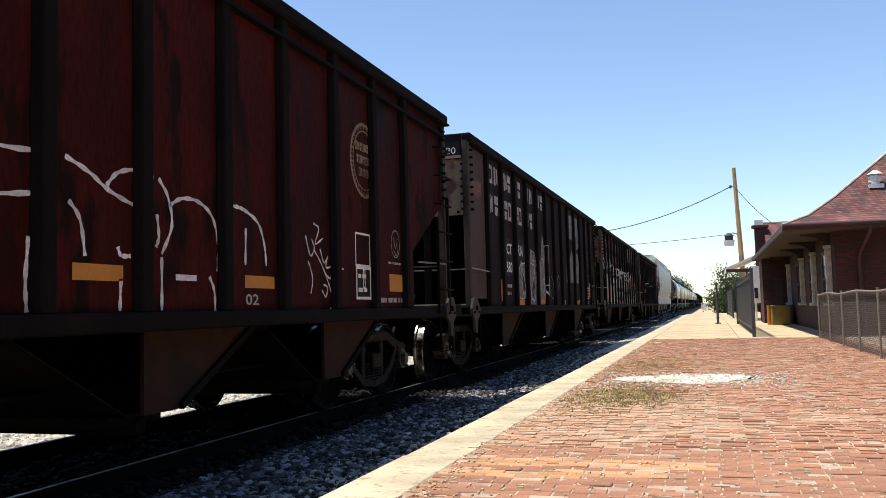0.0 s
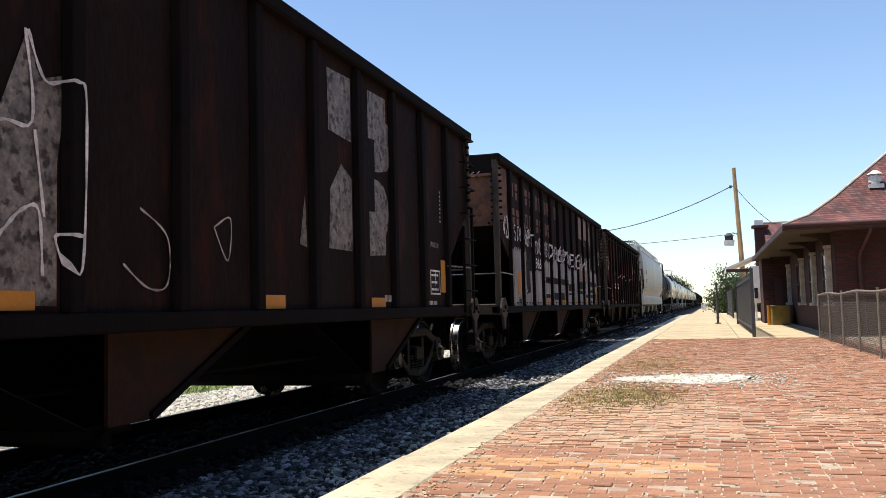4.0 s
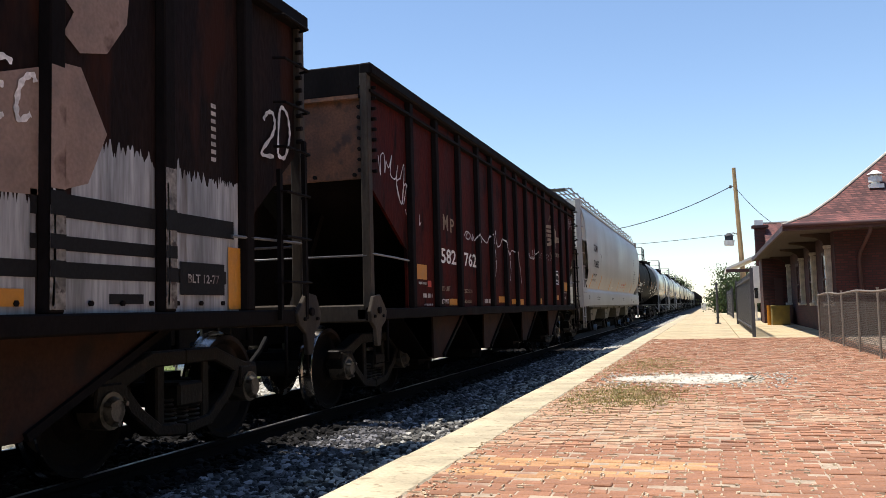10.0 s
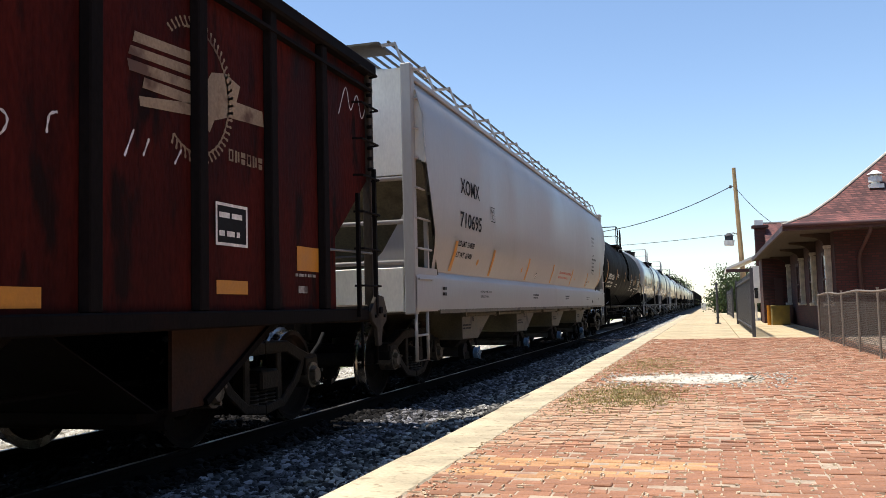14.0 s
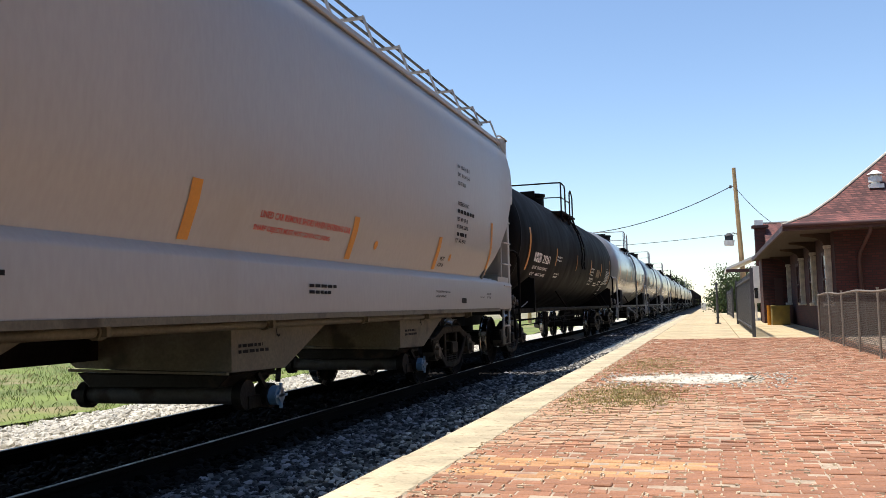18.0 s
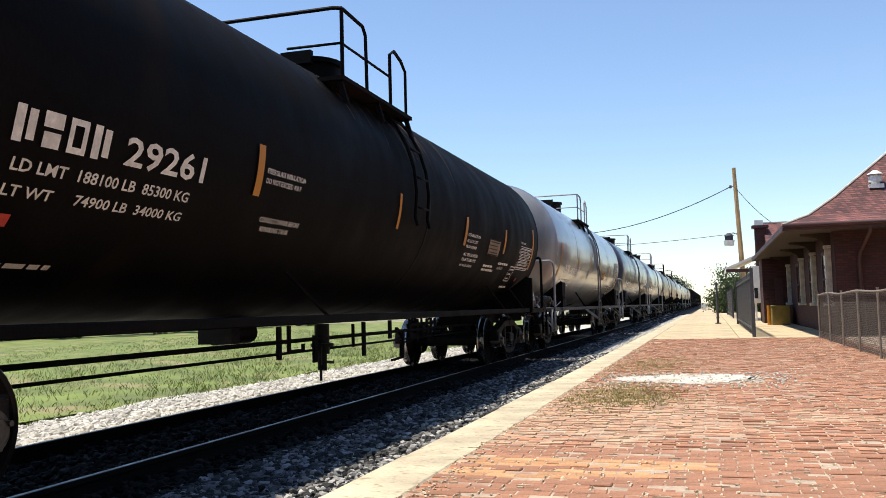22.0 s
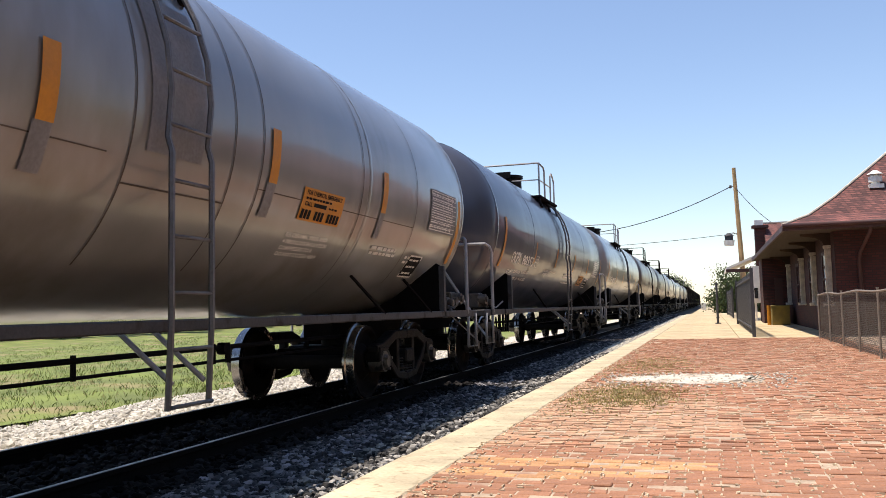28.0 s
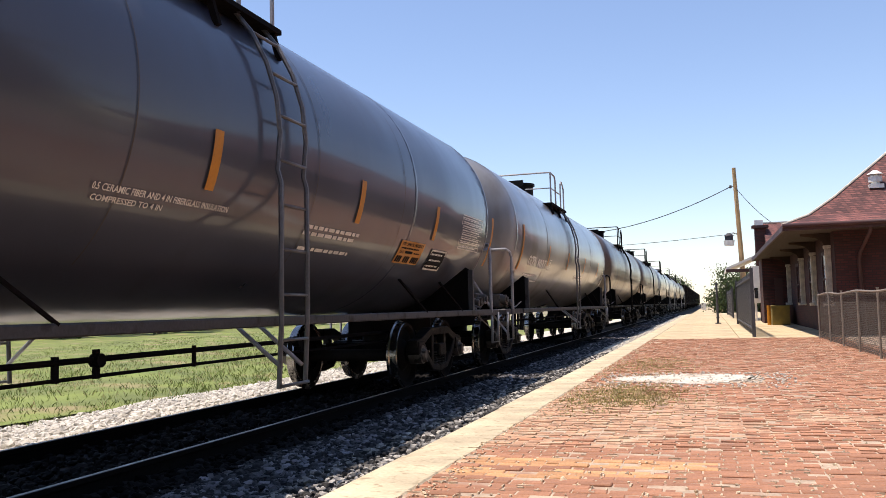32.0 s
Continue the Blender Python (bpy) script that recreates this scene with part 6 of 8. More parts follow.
def scrawl(car, side, text, u0, w0, u1, w1, h, width, material, label, seed=1):
    """Hand-sprayed capitals along a line, each stroke a piece of its own."""
    r = random.Random(seed)
    n = len(text)
    cell = (u1 - u0) / n
    for i, c in enumerate(text):
        a, b = u0 + cell * i, w0 + (w1 - w0) * i / n + r.uniform(-0.02, 0.02)
        hh, lean = h * r.uniform(0.9, 1.12), r.uniform(-0.04, 0.10)
        for st in PEN[c].split():
            pts = [(a + cell * 0.82 * int(st[k]) / 9 + lean * int(st[k + 1]) / 9 + r.uniform(-0.008, 0.008), b + hh * int(st[k + 1]) / 9 + r.uniform(-0.008, 0.008)) for k in range(0, len(st), 2)]
            part("graffiti_stroke", put_stroke(G(), side, pts, width), material, car, label)


def words(car, side, material, items, name="stencil"):
    for text, u, w, h, wd in items:
        part(name, put_text(G(), text, side, u, w, h, wd, 0.018), material, car)


def data_box(car, side, u0, u1, w0, w1, paper, ink, frame_t=0.02, rows=4, seed=1):
    """A framed notice: a backing sheet, its frame and lines of unreadable print."""
    if paper:
        b = part("notice", put_rect(G(), side, u0, u1, w0, w1, 4), paper, car)
    else:
        b = car
    up = lambda u, w: tuple(Vector(side(u, w)) + Vector((0.004, 0, 0.0)))
    g = put_frame(G(), up, u0, u1, w0, w1, frame_t)
    dh = (w1 - w0 - 2 * frame_t) / rows
    for k in range(rows):
        put_bars(g, up, u0 + 2 * frame_t, w0 + frame_t + dh * (k + 0.35), u1 - u0 - 4 * frame_t, dh * 0.3, 1, seed + k)
    part("notice_print", g, ink, b if paper else car)


def warp_a(u):
    return u + 0.16 * min(max(u - 2.6, 0.0) / 0.4, 1.0)
FS, FS2, FS3 = (flat_side(SX, q, warp_a) for q in (0.004, 0.008, 0.012))

# maroon car: arcs of white spray, round emblem, stencil table
strokes(c1, FS, [[(-0.6, 1.95), (-0.29, 1.92), (0.02, 1.94)], [(-0.6, 1.66), (-0.29, 1.68), (0.02, 1.72)], [(0.16, 1.94), (0.35, 1.88), (0.51, 1.80), (0.72, 1.74), (0.9, 1.72)],
                [(0.50, 1.82), (0.6, 1.91), (0.77, 1.95), (0.95, 1.93)], [(1.0, 1.93), (1.1, 1.82), (1.14, 1.64), (1.03, 1.45)], [(0.19, 1.70), (0.28, 1.6), (0.32, 1.40)],
                [(1.03, 1.43), (1.03, 1.09)], [(1.12, 1.77), (1.25, 1.83), (1.45, 1.83), (1.62, 1.74), (1.69, 1.56), (1.68, 1.36)], [(1.70, 1.76), (1.8, 1.84), (1.95, 1.85), (2.05, 1.84)],
                [(2.05, 1.84), (2.26, 1.76), (2.36, 1.6), (2.39, 1.43)], [(2.08, 1.70), (2.07, 1.42)], [(1.58, 1.32), (1.64, 1.22), (1.65, 1.08)], [(-0.10, 1.48), (-0.12, 1.25), (-0.11, 1.09)],
                [(0.60, 1.47), (0.63, 1.42), (0.72, 1.42)], [(0.63, 1.28), (0.62, 1.09)], [(0.98, 1.70), (1.0, 1.56), (0.97, 1.49)]], 0.035, M_SPRAY, "thin white sprayed arcs and lines")
part("graffiti", put_rect(G(), FS, 1.18, 1.42, 1.285, 1.325), M_SPRAY, c1)
strokes(c1, FS, [[(2.95, 1.72), (3.02, 1.55), (3.10, 1.62), (3.05, 1.70)], [(3.09, 1.84), (3.2, 1.80), (3.12, 1.66), (3.28, 1.72)], [(3.1, 1.60), (3.25, 1.48), (3.4, 1.30), (3.5, 1.12), (3.42, 1.08)],
                [(3.22, 1.62), (3.3, 1.5), (3.38, 1.56), (3.34, 1.46), (3.5, 1.48)], [(3.3, 1.42), (3.42, 1.36), (3.5, 1.42), (3.62, 1.33)], [(3.58, 1.45), (3.52, 1.35), (3.6, 1.44), (3.74, 1.46)],
                [(2.98, 1.50), (3.06, 1.35), (3.02, 1.22)], [(3.25, 1.25), (3.33, 1.19), (3.36, 1.28), (3.28, 1.3)]], 0.022, M_SPRAY, "small white spray tag")
ring_pts = [(4.31 + 0.35 * math.cos(a), 2.59 + 0.37 * math.sin(a)) for a in [2 * math.pi * i / 30 for i in range(31)]]
em = G()
put_stroke(em, FS, ring_pts, 0.045)
put_stroke(em, FS, [(4.31 + (u - 4.31) * 0.82, 2.59 + (w_ - 2.59) * 0.82) for u, w_ in ring_pts], 0.018)
for i in range(44):
    a = 2 * math.pi * i / 44
    put_stroke(em, FS, [(4.31 + 0.35 * math.cos(a), 2.59 + 0.37 * math.sin(a)), (4.31 + 0.305 * math.cos(a), 2.59 + 0.325 * math.sin(a))], 0.016)
part("round_emblem", em, M_ENDTAN, c1, "faded cream saw-toothed ring emblem")
eb = G()
for k, (u, n) in enumerate(((4.08, 8), (4.11, 7), (4.16, 5))):
    letter_blocks(eb, FS, u, 2.68 - 0.13 * k, 0.085, 0.045, n, 0.058)
part("emblem_print", eb, M_ENDTAN, c1)
data_box(c1, FS, 4.03, 4.42, 1.17, 1.50, M_BLACKPAINT, M_WHITE, 0.028, 2, 3)
part("stencil_frame", put_frame(G(), FS, 4.03, 4.42, 1.50, 1.84, 0.02), M_WHITE, c1)
part("stencil_frame", put_frame(G(), FS3, 4.20, 4.26, 1.28, 1.48, 0.018), M_WHITE, c1)
part("sticker", put_rect(G(), FS, 4.44, 4.62, 1.54, 1.68), M_GREENPAINT, c1, "pale green sticker")
el = [(5.18 + 0.13 * math.cos(a), 1.79 + 0.15 * math.sin(a)) for a in [2 * math.pi * i / 20 for i in range(21)]]
strokes(c1, FS, [el, [(5.12, 1.86), (5.18, 1.74), (5.24, 1.85)], [(5.12, 1.72), (5.2, 1.66), (5.26, 1.74)]], 0.012, M_WORN, "faint oval chalk drawing")
tape(c1, FS, [(0.22, 0.65, 1.265, 1.36), (2.06, 2.52, 1.25, 1.345), (4.97, 5.38, 1.26, 1.45), (-2.5, -2.05, 1.26, 1.36)])
words(c1, FS, M_WORN, [("02", 2.07, 1.12, 0.085, 0.2)])
g = put_bars(G(), FS, 4.95, 1.56, 0.42, 0.025, 1, 5)
put_bars(g, FS, 4.7, 1.14, 0.7, 0.05, 1, 6)
part("stencil", g, M_WORN, c1, kind="stuff")

# rusty black car: worn company name as blocks, marks and silver graffiti
FS, FS2, FS3 = (flat_side(SX, q, warp_b) for q in (0.004, 0.008, 0.012))
RIB = flat_side(HW - 0.02, 0.003, warp_b)
g = G()
for u, n, step in ((-6.0, 2, 0.36), (-4.95, 2, 0.30), (-3.81, 1, 0.3), (-3.08, 2, 0.36), (-1.95, 2, 0.36)):
    letter_blocks(g, flat_side(SX, 0.004), u, 3.08, 0.30, 0.25, n, step)
for u, n, step in ((-6.02, 2, 0.38), (-4.95, 2, 0.30), (-4.03, 2, 0.26), (-3.10, 2, 0.36)):
    letter_blocks(g, flat_side(SX, 0.004), u, 2.58, 0.32, 0.25, n, step)
part("worn_lettering", g, M_WORN, c2, "worn off-white lettering blocks", kind="stuff")
part("stencil_patch", put_rect(G(), FS, -5.2, -4.66, 1.60, 2.25), M_BLACKPAINT, c2)
part("stencil_patch", put_rect(G(), FS, -4.24, -3.56, 1.92, 2.30), M_BLACKPAINT, c2)
words(c2, FS2, M_WHITE, [("CT", -5.14, 1.98, 0.19, 0.42), ("RN", -4.22, 2.0, 0.20, 0.44), ("580", -5.16, 1.66, 0.19, 0.44)])
LINE_B = drape(r2, 0.012)
SH = [[(-3.92, 1.75), (-3.73, 1.90), (-3.37, 1.89), (-3.33, 1.24), (-3.92, 1.11)], [(-3.05, 1.72), (-2.77, 2.18), (-2.35, 2.06), (-2.30, 1.60), (-2.30, 1.09), (-3.08, 1.10)],
      [(-1.90, 2.0), (-1.72, 2.02), (-1.50, 2.56), (-1.38, 2.33), (-1.20, 2.39), (-1.28, 1.89), (-1.28, 1.12), (-1.98, 1.13)], [(2.2, 3.34), (2.75, 3.36), (2.75, 2.72), (2.22, 2.75)],
      [(2.2, 1.64), (2.24, 2.20), (2.5, 2.47), (2.75, 2.35), (2.75, 1.64)], [(1.6, 1.64), (1.71, 2.09), (1.74, 1.62)], [(3.2, 3.36), (3.72, 3.37), (3.72, 2.88), (3.2, 2.85)], [(3.2, 2.08), (3.66, 2.11), (3.66, 1.65), (3.2, 1.62)]]
M_DULLSILVER = mat("dull_silver_spray", (0.17, 0.155, 0.14), 0.6, vary=0.6, scale=12, stain=(0.03, 0.02, 0.017), stain_at=0.53, stain_scale=14)
for sh in SH:
    part("graffiti", G().add([flat_side(SX, 0.005)(u, w_) for u, w_ in sh], [tuple(range(len(sh)))]), M_DULLSILVER, c2, "dull silver graffiti shape")
strokes(c2, LINE_B, [[(-3.92, 1.73), (-3.73, 1.84), (-3.39, 1.88)], [(-3.35, 1.35), (-3.53, 1.21), (-3.92, 1.23)], [(-3.71, 1.92), (-3.67, 1.58), (-3.57, 1.30), (-3.35, 1.38), (-3.47, 1.59), (-3.63, 1.74), (-3.69, 1.87)],
                     [(-3.00, 1.73), (-2.88, 1.77), (-2.83, 1.68), (-2.91, 1.43), (-3.01, 1.28)], [(-3.03, 1.66), (-3.01, 1.25)],
                     [(-2.79, 2.17), (-2.35, 2.06), (-2.30, 1.60), (-2.42, 1.27), (-2.59, 1.18), (-2.85, 1.31), (-2.41, 1.82), (-2.75, 1.91), (-2.72, 2.04), (-2.79, 2.17)], [(-2.67, 1.97), (-2.53, 1.96), (-2.47, 2.03)],
                     [(-2.75, 1.36), (-2.67, 1.30), (-2.65, 1.40)], [(-1.52, 2.56), (-1.47, 2.08), (-1.72, 2.01), (-1.77, 1.42), (-1.66, 1.50), (-1.54, 1.61), (-1.42, 1.62), (-1.39, 1.28)],
                     [(-1.50, 2.56), (-1.38, 2.32), (-1.20, 2.35), (-1.13, 2.23), (-1.16, 1.32), (-1.30, 1.49), (-1.14, 1.50)], [(-1.45, 2.04), (-1.38, 1.59)]], 0.026, M_SPRAY, "white outline of the graffiti")
strokes(c2, LINE_B, [[(-0.74, 1.37), (-0.50, 1.23), (-0.30, 1.26), (-0.30, 1.56), (-0.58, 1.72)], [(0.25, 1.67), (0.43, 1.44), (0.47, 1.75), (0.25, 1.67)]], 0.018, M_WORN, "faint chalk outline")
part("graffiti", G().add([flat_side(SX, 0.009)(u, w_) for u, w_ in [(-3.62, 1.72), (-3.47, 1.58), (-3.38, 1.40), (-3.56, 1.33)]], [(0, 1, 2, 3)]), M_BLACKPAINT, c2, "black centre of the graffiti")
part("graffiti", G().add([flat_side(SX, 0.009)(u, w_) for u, w_ in [(-2.55, 1.66), (-2.46, 1.45), (-2.6, 1.23), (-2.78, 1.33)]], [(0, 1, 2, 3)]), M_BLACKPAINT, c2, "black centre of the graffiti")
tape(c2, FS3, [(-4.2, -3.73, 1.09, 1.19), (-2.12, -1.61, 1.10, 1.20), (0.95, 1.31, 1.09, 1.20), (3.2, 3.6, 1.09, 1.19), (-5.66, -5.48, 1.16, 1.52)])
g = G()
for k in range(2):
    put_bars(g, FS, -5.14, 1.40 - 0.13 * k, 0.38, 0.055, 1, k, 2.2)
part("stencil", g, M_WORN, c2, kind="stuff")
part("brake_column", G().box(0.86, 0.95, END2 - 0.14, END2 - 0.05, 0.95, 2.45).box(0.84, 0.97, END2 - 0.16, END2 - 0.03, 2.36, 2.47), M_DARKRIB, c2, "dark brake column", 0.01)
part("end_mark", put_rect(G(), lambda u, w_: (u, END2 + 0.016, w_), -1.1, 1.40, 3.24, 3.50), M_BLACKPAINT, c2)
part("end_number", put_text(G(), "580", lambda u, w_: (u, END2 - 0.026, w_), 1.12, 3.31, 0.10, 0.23), M_WHITE, c2)

tape(c2, FS3, [(4.90, 5.10, 1.27, 1.69)])
data_box(c2, FS, 4.47, 4.87, 1.24, 1.55, M_BLACKPAINT, M_WHITE, 0.02, 3, 17)
part("stencil", put_rect(G(), FS3, 4.66, 4.675, 1.36, 1.53), M_WHITE, c2)
words(c2, FS, M_WORN, [("PRWD 2-12", 4.52, 1.84, 0.065, 0.34)])
g = put_bars(G(), FS, 4.32, 1.11, 0.55, 0.05, 1, 31)
for k in range(8):
    put_rect(g, FS, 4.92, 4.97, 2.18 + 0.055 * k, 2.21 + 0.055 * k)
part("stencil", g, M_WORN, c2, kind="stuff")
part("stencil_patch", put_rect(G(), FS, 3.6, 3.8, 1.15, 1.22), M_WORN, c2)
dome = [(3.36, 1.66), (3.36, 2.44), (3.5, 2.43), (3.64, 2.38), (3.74, 2.26), (3.77, 2.1), (3.72, 1.92), (3.58, 1.75)]
part("graffiti", G().add([FS(u, w_) for u, w_ in dome], [tuple(range(len(dome)))]), M_DULLSILVER, c2, "dull silver graffiti shape")
upper = [(3.38, 2.52), (3.5, 2.53), (3.72, 2.57), (3.86, 2.68), (3.93, 2.84), (3.93, 3.1), (3.38, 3.1)]
part("graffiti", G().add([FS(u, w_) for u, w_ in upper], [tuple(range(len(upper)))]), M_DULLSILVER, c2, "dull silver graffiti shape")

# silver-painted car
FS, FS2, FS3 = (flat_side(SX, q, warp_c) for q in (0.004, 0.008, 0.012))
RIB = flat_side(HW - 0.02, 0.003, warp_c)
rf = random.Random(77)
def jag(y):
    """Height of the silver paint along the car."""
    y = warp_c(y)
    return 2.12 if y < -4.85 else 1.80 if y < -3.35 else 2.02 if y < -2.2 else 2.07 if y < -0.2 else 1.97 if y < 1.9 else 1.70 if y < 4.0 else 2.05 if y < 5.0 else 2.0
fills = [(r3[i] + 0.09, r3[i + 1] - 0.09) for i in range(12)]
for a, b in fills:
    if a > 5.3:
        continue
    vs, fs, m = [], [], 70
    for i in range(m + 1):
        u = a + (b - a) * i / m
        vs += [FS(u, 1.075), FS(u, jag(u) + rf.choice((-0.05, -0.02, 0.0, 0.02, 0.04)) + rf.uniform(-0.012, 0.012))]
    fs = [(2 * i, 2 * i + 2, 2 * i + 3, 2 * i + 1) for i in range(m)]
    part("silver_panel", G().add(vs, fs), M_SILVER, c3, "streaky silver sprayed panel")
for r_ in r3[:-1]:
    part("silver_post_face", put_rect(G(), RIB, r_ - 0.055, r_ + 0.055, 1.10, jag(r_) - 0.05), M_DULLSILVER, c3)
blk = [[(-5.08, 1.88), (-4.70, 1.93), (-4.45, 1.98), (-4.3, 2.19), (-4.02, 2.10), (-4.05, 1.76), (-4.41, 1.74), (-4.33, 1.34), (-4.83, 1.28), (-4.95, 1.45)]]
for sh in blk:
    part("graffiti", G().add([FS2(u, w_) for u, w_ in sh], [tuple(range(len(sh)))]), M_BLACKPAINT, c3, "black graffiti shape")
part("graffiti", G().add([FS3(u, w_) for u, w_ in [(-5.02, 1.86), (-4.86, 1.84), (-4.66, 1.34), (-4.80, 1.30), (-4.9, 1.6)]], [(0, 1, 2, 3, 4)]), M_BLUESTRIPE, c3, "blue-grey graffiti sliver")
bars = [(-2.85, -0.15, 1.55, 1.69), (-2.2, -0.5, 1.20, 1.36), (-2.85, -2.3, 1.24, 1.32), (0.12, 0.95, 1.42, 1.60), (0.05, 0.95, 1.33, 1.37), (1.50, 2.88, 1.50, 1.70), (1.50, 2.88, 1.36, 1.45), (3.42, 5.3, 1.60, 1.73), (3.42, 4.6, 1.42, 1.50),
        (2.92, 5.2, 1.27, 1.36), (4.0, 4.3, 1.13, 1.19), (-2.7, -2.4, 1.60, 1.64)]
for u0, u1, w0, w1 in bars:
    cuts = [u0] + [c for r_ in r3 for c in (r_ - 0.085, r_ + 0.085) if u0 < c < u1] + [u1]
    for a, b in zip(cuts[:-1], cuts[1:]):
        mid = (a + b) / 2
        on_rib = any(abs(mid - r_) < 0.085 for r_ in r3)
        fn = flat_side(HW - 0.02, 0.007, warp_c) if on_rib else FS2
        part("graffiti_bar", put_rect(G(), fn, a if not on_rib else mid - 0.055, b if not on_rib else mid + 0.055, w0, w1), M_BLACKPAINT, c3)
for r_ in r3[3:12]:
    strokes(c3, RIB, [[(r_ - 0.03, 1.12), (r_ - 0.02, 1.5), (r_ - 0.035, 1.9)]], 0.02, M_SPRAY, "white edge line on the post")
lg = [[(2.08, 2.95), (2.08, 3.45), (2.75, 3.45), (2.75, 2.80), (2.68, 2.86), (2.43, 2.87), (2.13, 2.84)], [(2.90, 3.45), (3.74, 3.44), (3.74, 2.9), (3.32, 2.9), (3.17, 2.55), (2.90, 2.62)],
      [(3.92, 3.43), (4.10, 3.41), (4.38, 3.33), (4.50, 3.15), (4.46, 2.83), (4.28, 2.6), (4.05, 2.54), (3.92, 2.62), (4.0, 2.76), (3.92, 2.82)],
      [(1.92, 1.66), (1.92, 2.04), (2.45, 2.2), (2.54, 2.47), (2.72, 2.36), (2.73, 1.68)], [(2.90, 1.66), (2.90, 2.08), (3.74, 2.38), (3.74, 1.70)], [(3.92, 1.75), (3.92, 2.45), (4.06, 2.46), (4.28, 2.12), (4.12, 1.81)]]
M_FADEDLOGO = mat("faded_pinkish_grey_paint", (0.24, 0.165, 0.135), 0.75, vary=0.25, scale=4, stain=(0.12, 0.07, 0.055), stain_at=0.6, stain_scale=4)
for sh in lg:
    part("faded_emblem", G().add([flat_side(SX, 0.008)(u, w_) for u, w_ in sh], [tuple(range(len(sh)))]), M_FADEDLOGO, c3, "faded pinkish-grey company shape")
for yy, w0, w1 in ((warp_c(r3[8]), 1.72, 2.25), (warp_c(r3[9]), 1.72, 2.2), (warp_c(r3[9]), 2.68, 3.46), (warp_c(r3[10]), 1.74, 2.4), (warp_c(r3[10]), 2.86, 3.44)):
    part("faded_emblem", put_rect(G(), flat_side(HW - 0.02, 0.006), yy - 0.055, yy + 0.055, w0, w1), M_FADEDLOGO, c3, "faded pinkish-grey paint on a post")
g = G()
for u in (-5.78, -5.45, -4.62, -4.25, -3.62, -3.28, -2.72, -2.42, -1.55, -1.25):
    letter_blocks(g, FS, u, 3.02, 0.30, 0.20, 1, 1)
for u in (-5.72, -5.38, -4.62, -4.25, -3.6, -3.25, -2.68, -2.38):
    letter_blocks(g, FS, u, 2.56, 0.28, 0.20, 1, 1)
M_FADEDRED = mat("faded_red_lettering", (0.15, 0.075, 0.06), 0.8, vary=0.4, scale=7, stain=(0.07, 0.04, 0.035), stain_at=0.6, stain_scale=6)
part("worn_lettering", g, M_FADEDRED, c3, "faded reddish lettering blocks", kind="stuff")
DRAPE_C = drape([warp_c(u) for u in RIBS_C], 0.014)
for k, (text, u0, w0, u1, w1, hh) in enumerate((("STATE", -5.92, 2.27, -4.98, 2.33, 0.25), ("DEPT", -4.94, 2.27, -4.26, 2.24, 0.24), ("TONE", -3.98, 2.11, -3.32, 2.17, 0.27), ("4BID", -2.99, 2.12, -2.26, 2.11, 0.28),
                                               ("KEMEK", -1.88, 2.07, -0.93, 2.13, 0.28), ("GUSTO", -0.89, 2.12, -0.08, 2.12, 0.25), ("SOME", 0.09, 2.07, 0.84, 2.06, 0.26), ("LINE", 1.14, 2.05, 1.82, 2.06, 0.30),
                                               ("CHE", 2.13, 2.04, 2.68, 2.03, 0.27), ("ALEC", 3.12, 2.11, 3.70, 2.05, 0.25), ("2D", 6.10, 2.32, 6.62, 2.36, 0.36))):
    scrawl(c3, DRAPE_C, text, u0, w0, u1, w1, hh, 0.042, M_SPRAY, "white sprayed capital letters", 40 + k)
scrawl(c3, flat_side(SX, 0.012), "42L", -6.80, 2.30, -6.14, 2.24, 0.32, 0.05, M_SPRAY, "white sprayed capital letters", 61)
strokes(c3, DRAPE_C, [[(0.84, 2.10), (0.92, 2.06), (1.02, 2.12)], [(2.70, 2.06), (2.80, 2.28), (2.78, 2.0)], [(2.62, 2.0), (2.72, 2.24)], [(-5.0, 2.45), (-4.86, 2.40), (-4.94, 2.30)]], 0.03, M_SPRAY, "white sprayed scrawl")
part("stencil_patch", put_rect(G(), FS2, -3.86, -3.18, 1.79, 2.08), M_BLACKPAINT, c3)
words(c3, FS3, M_WHITE, [("966", -3.80, 1.82, 0.22, 0.56)])
tape(c3, FS3, [(-5.43, -5.21, 1.28, 1.70), (-2.8, -2.35, 1.10, 1.20), (-0.82, -0.30, 1.10, 1.20), (0.96, 1.37, 1.09, 1.19), (2.91, 3.38, 1.12, 1.21), (5.22, 5.42, 1.09, 1.54)])
data_box(c3, FS3, -5.38, -5.15, 1.09, 1.24, M_BLACKPAINT, M_WORN, 0.012, 3, 8)
part("end_number", put_text(G(), "CTRN966", lambda u, w_: (u, END3 - 0.012, w_), 0.45, 3.24, 0.09, 0.8), M_WORN, c3)
part("stencil_patch", put_rect(G(), FS3, 4.66, 5.17, 1.19, 1.41), M_BLACKPAINT, c3)
words(c3, flat_side(SX, 0.016, warp_c), M_WORN, [("BLT 12-77", 4.74, 1.27, 0.06, 0.36)])
g = G()
for k in range(8):
    put_rect(g, FS, 5.03, 5.09, 2.14 + 0.055 * k, 2.17 + 0.055 * k)
part("stencil", g, M_WORN, c3, kind="stuff")
part("rust_panel", put_rect(G(), flat_side(SX, 0.003), END2 + 0.10, r2[0] - 0.10, 1.2, 3.46), M_RUSTPANEL, c2, "rust-brown bare panel beside the corner")
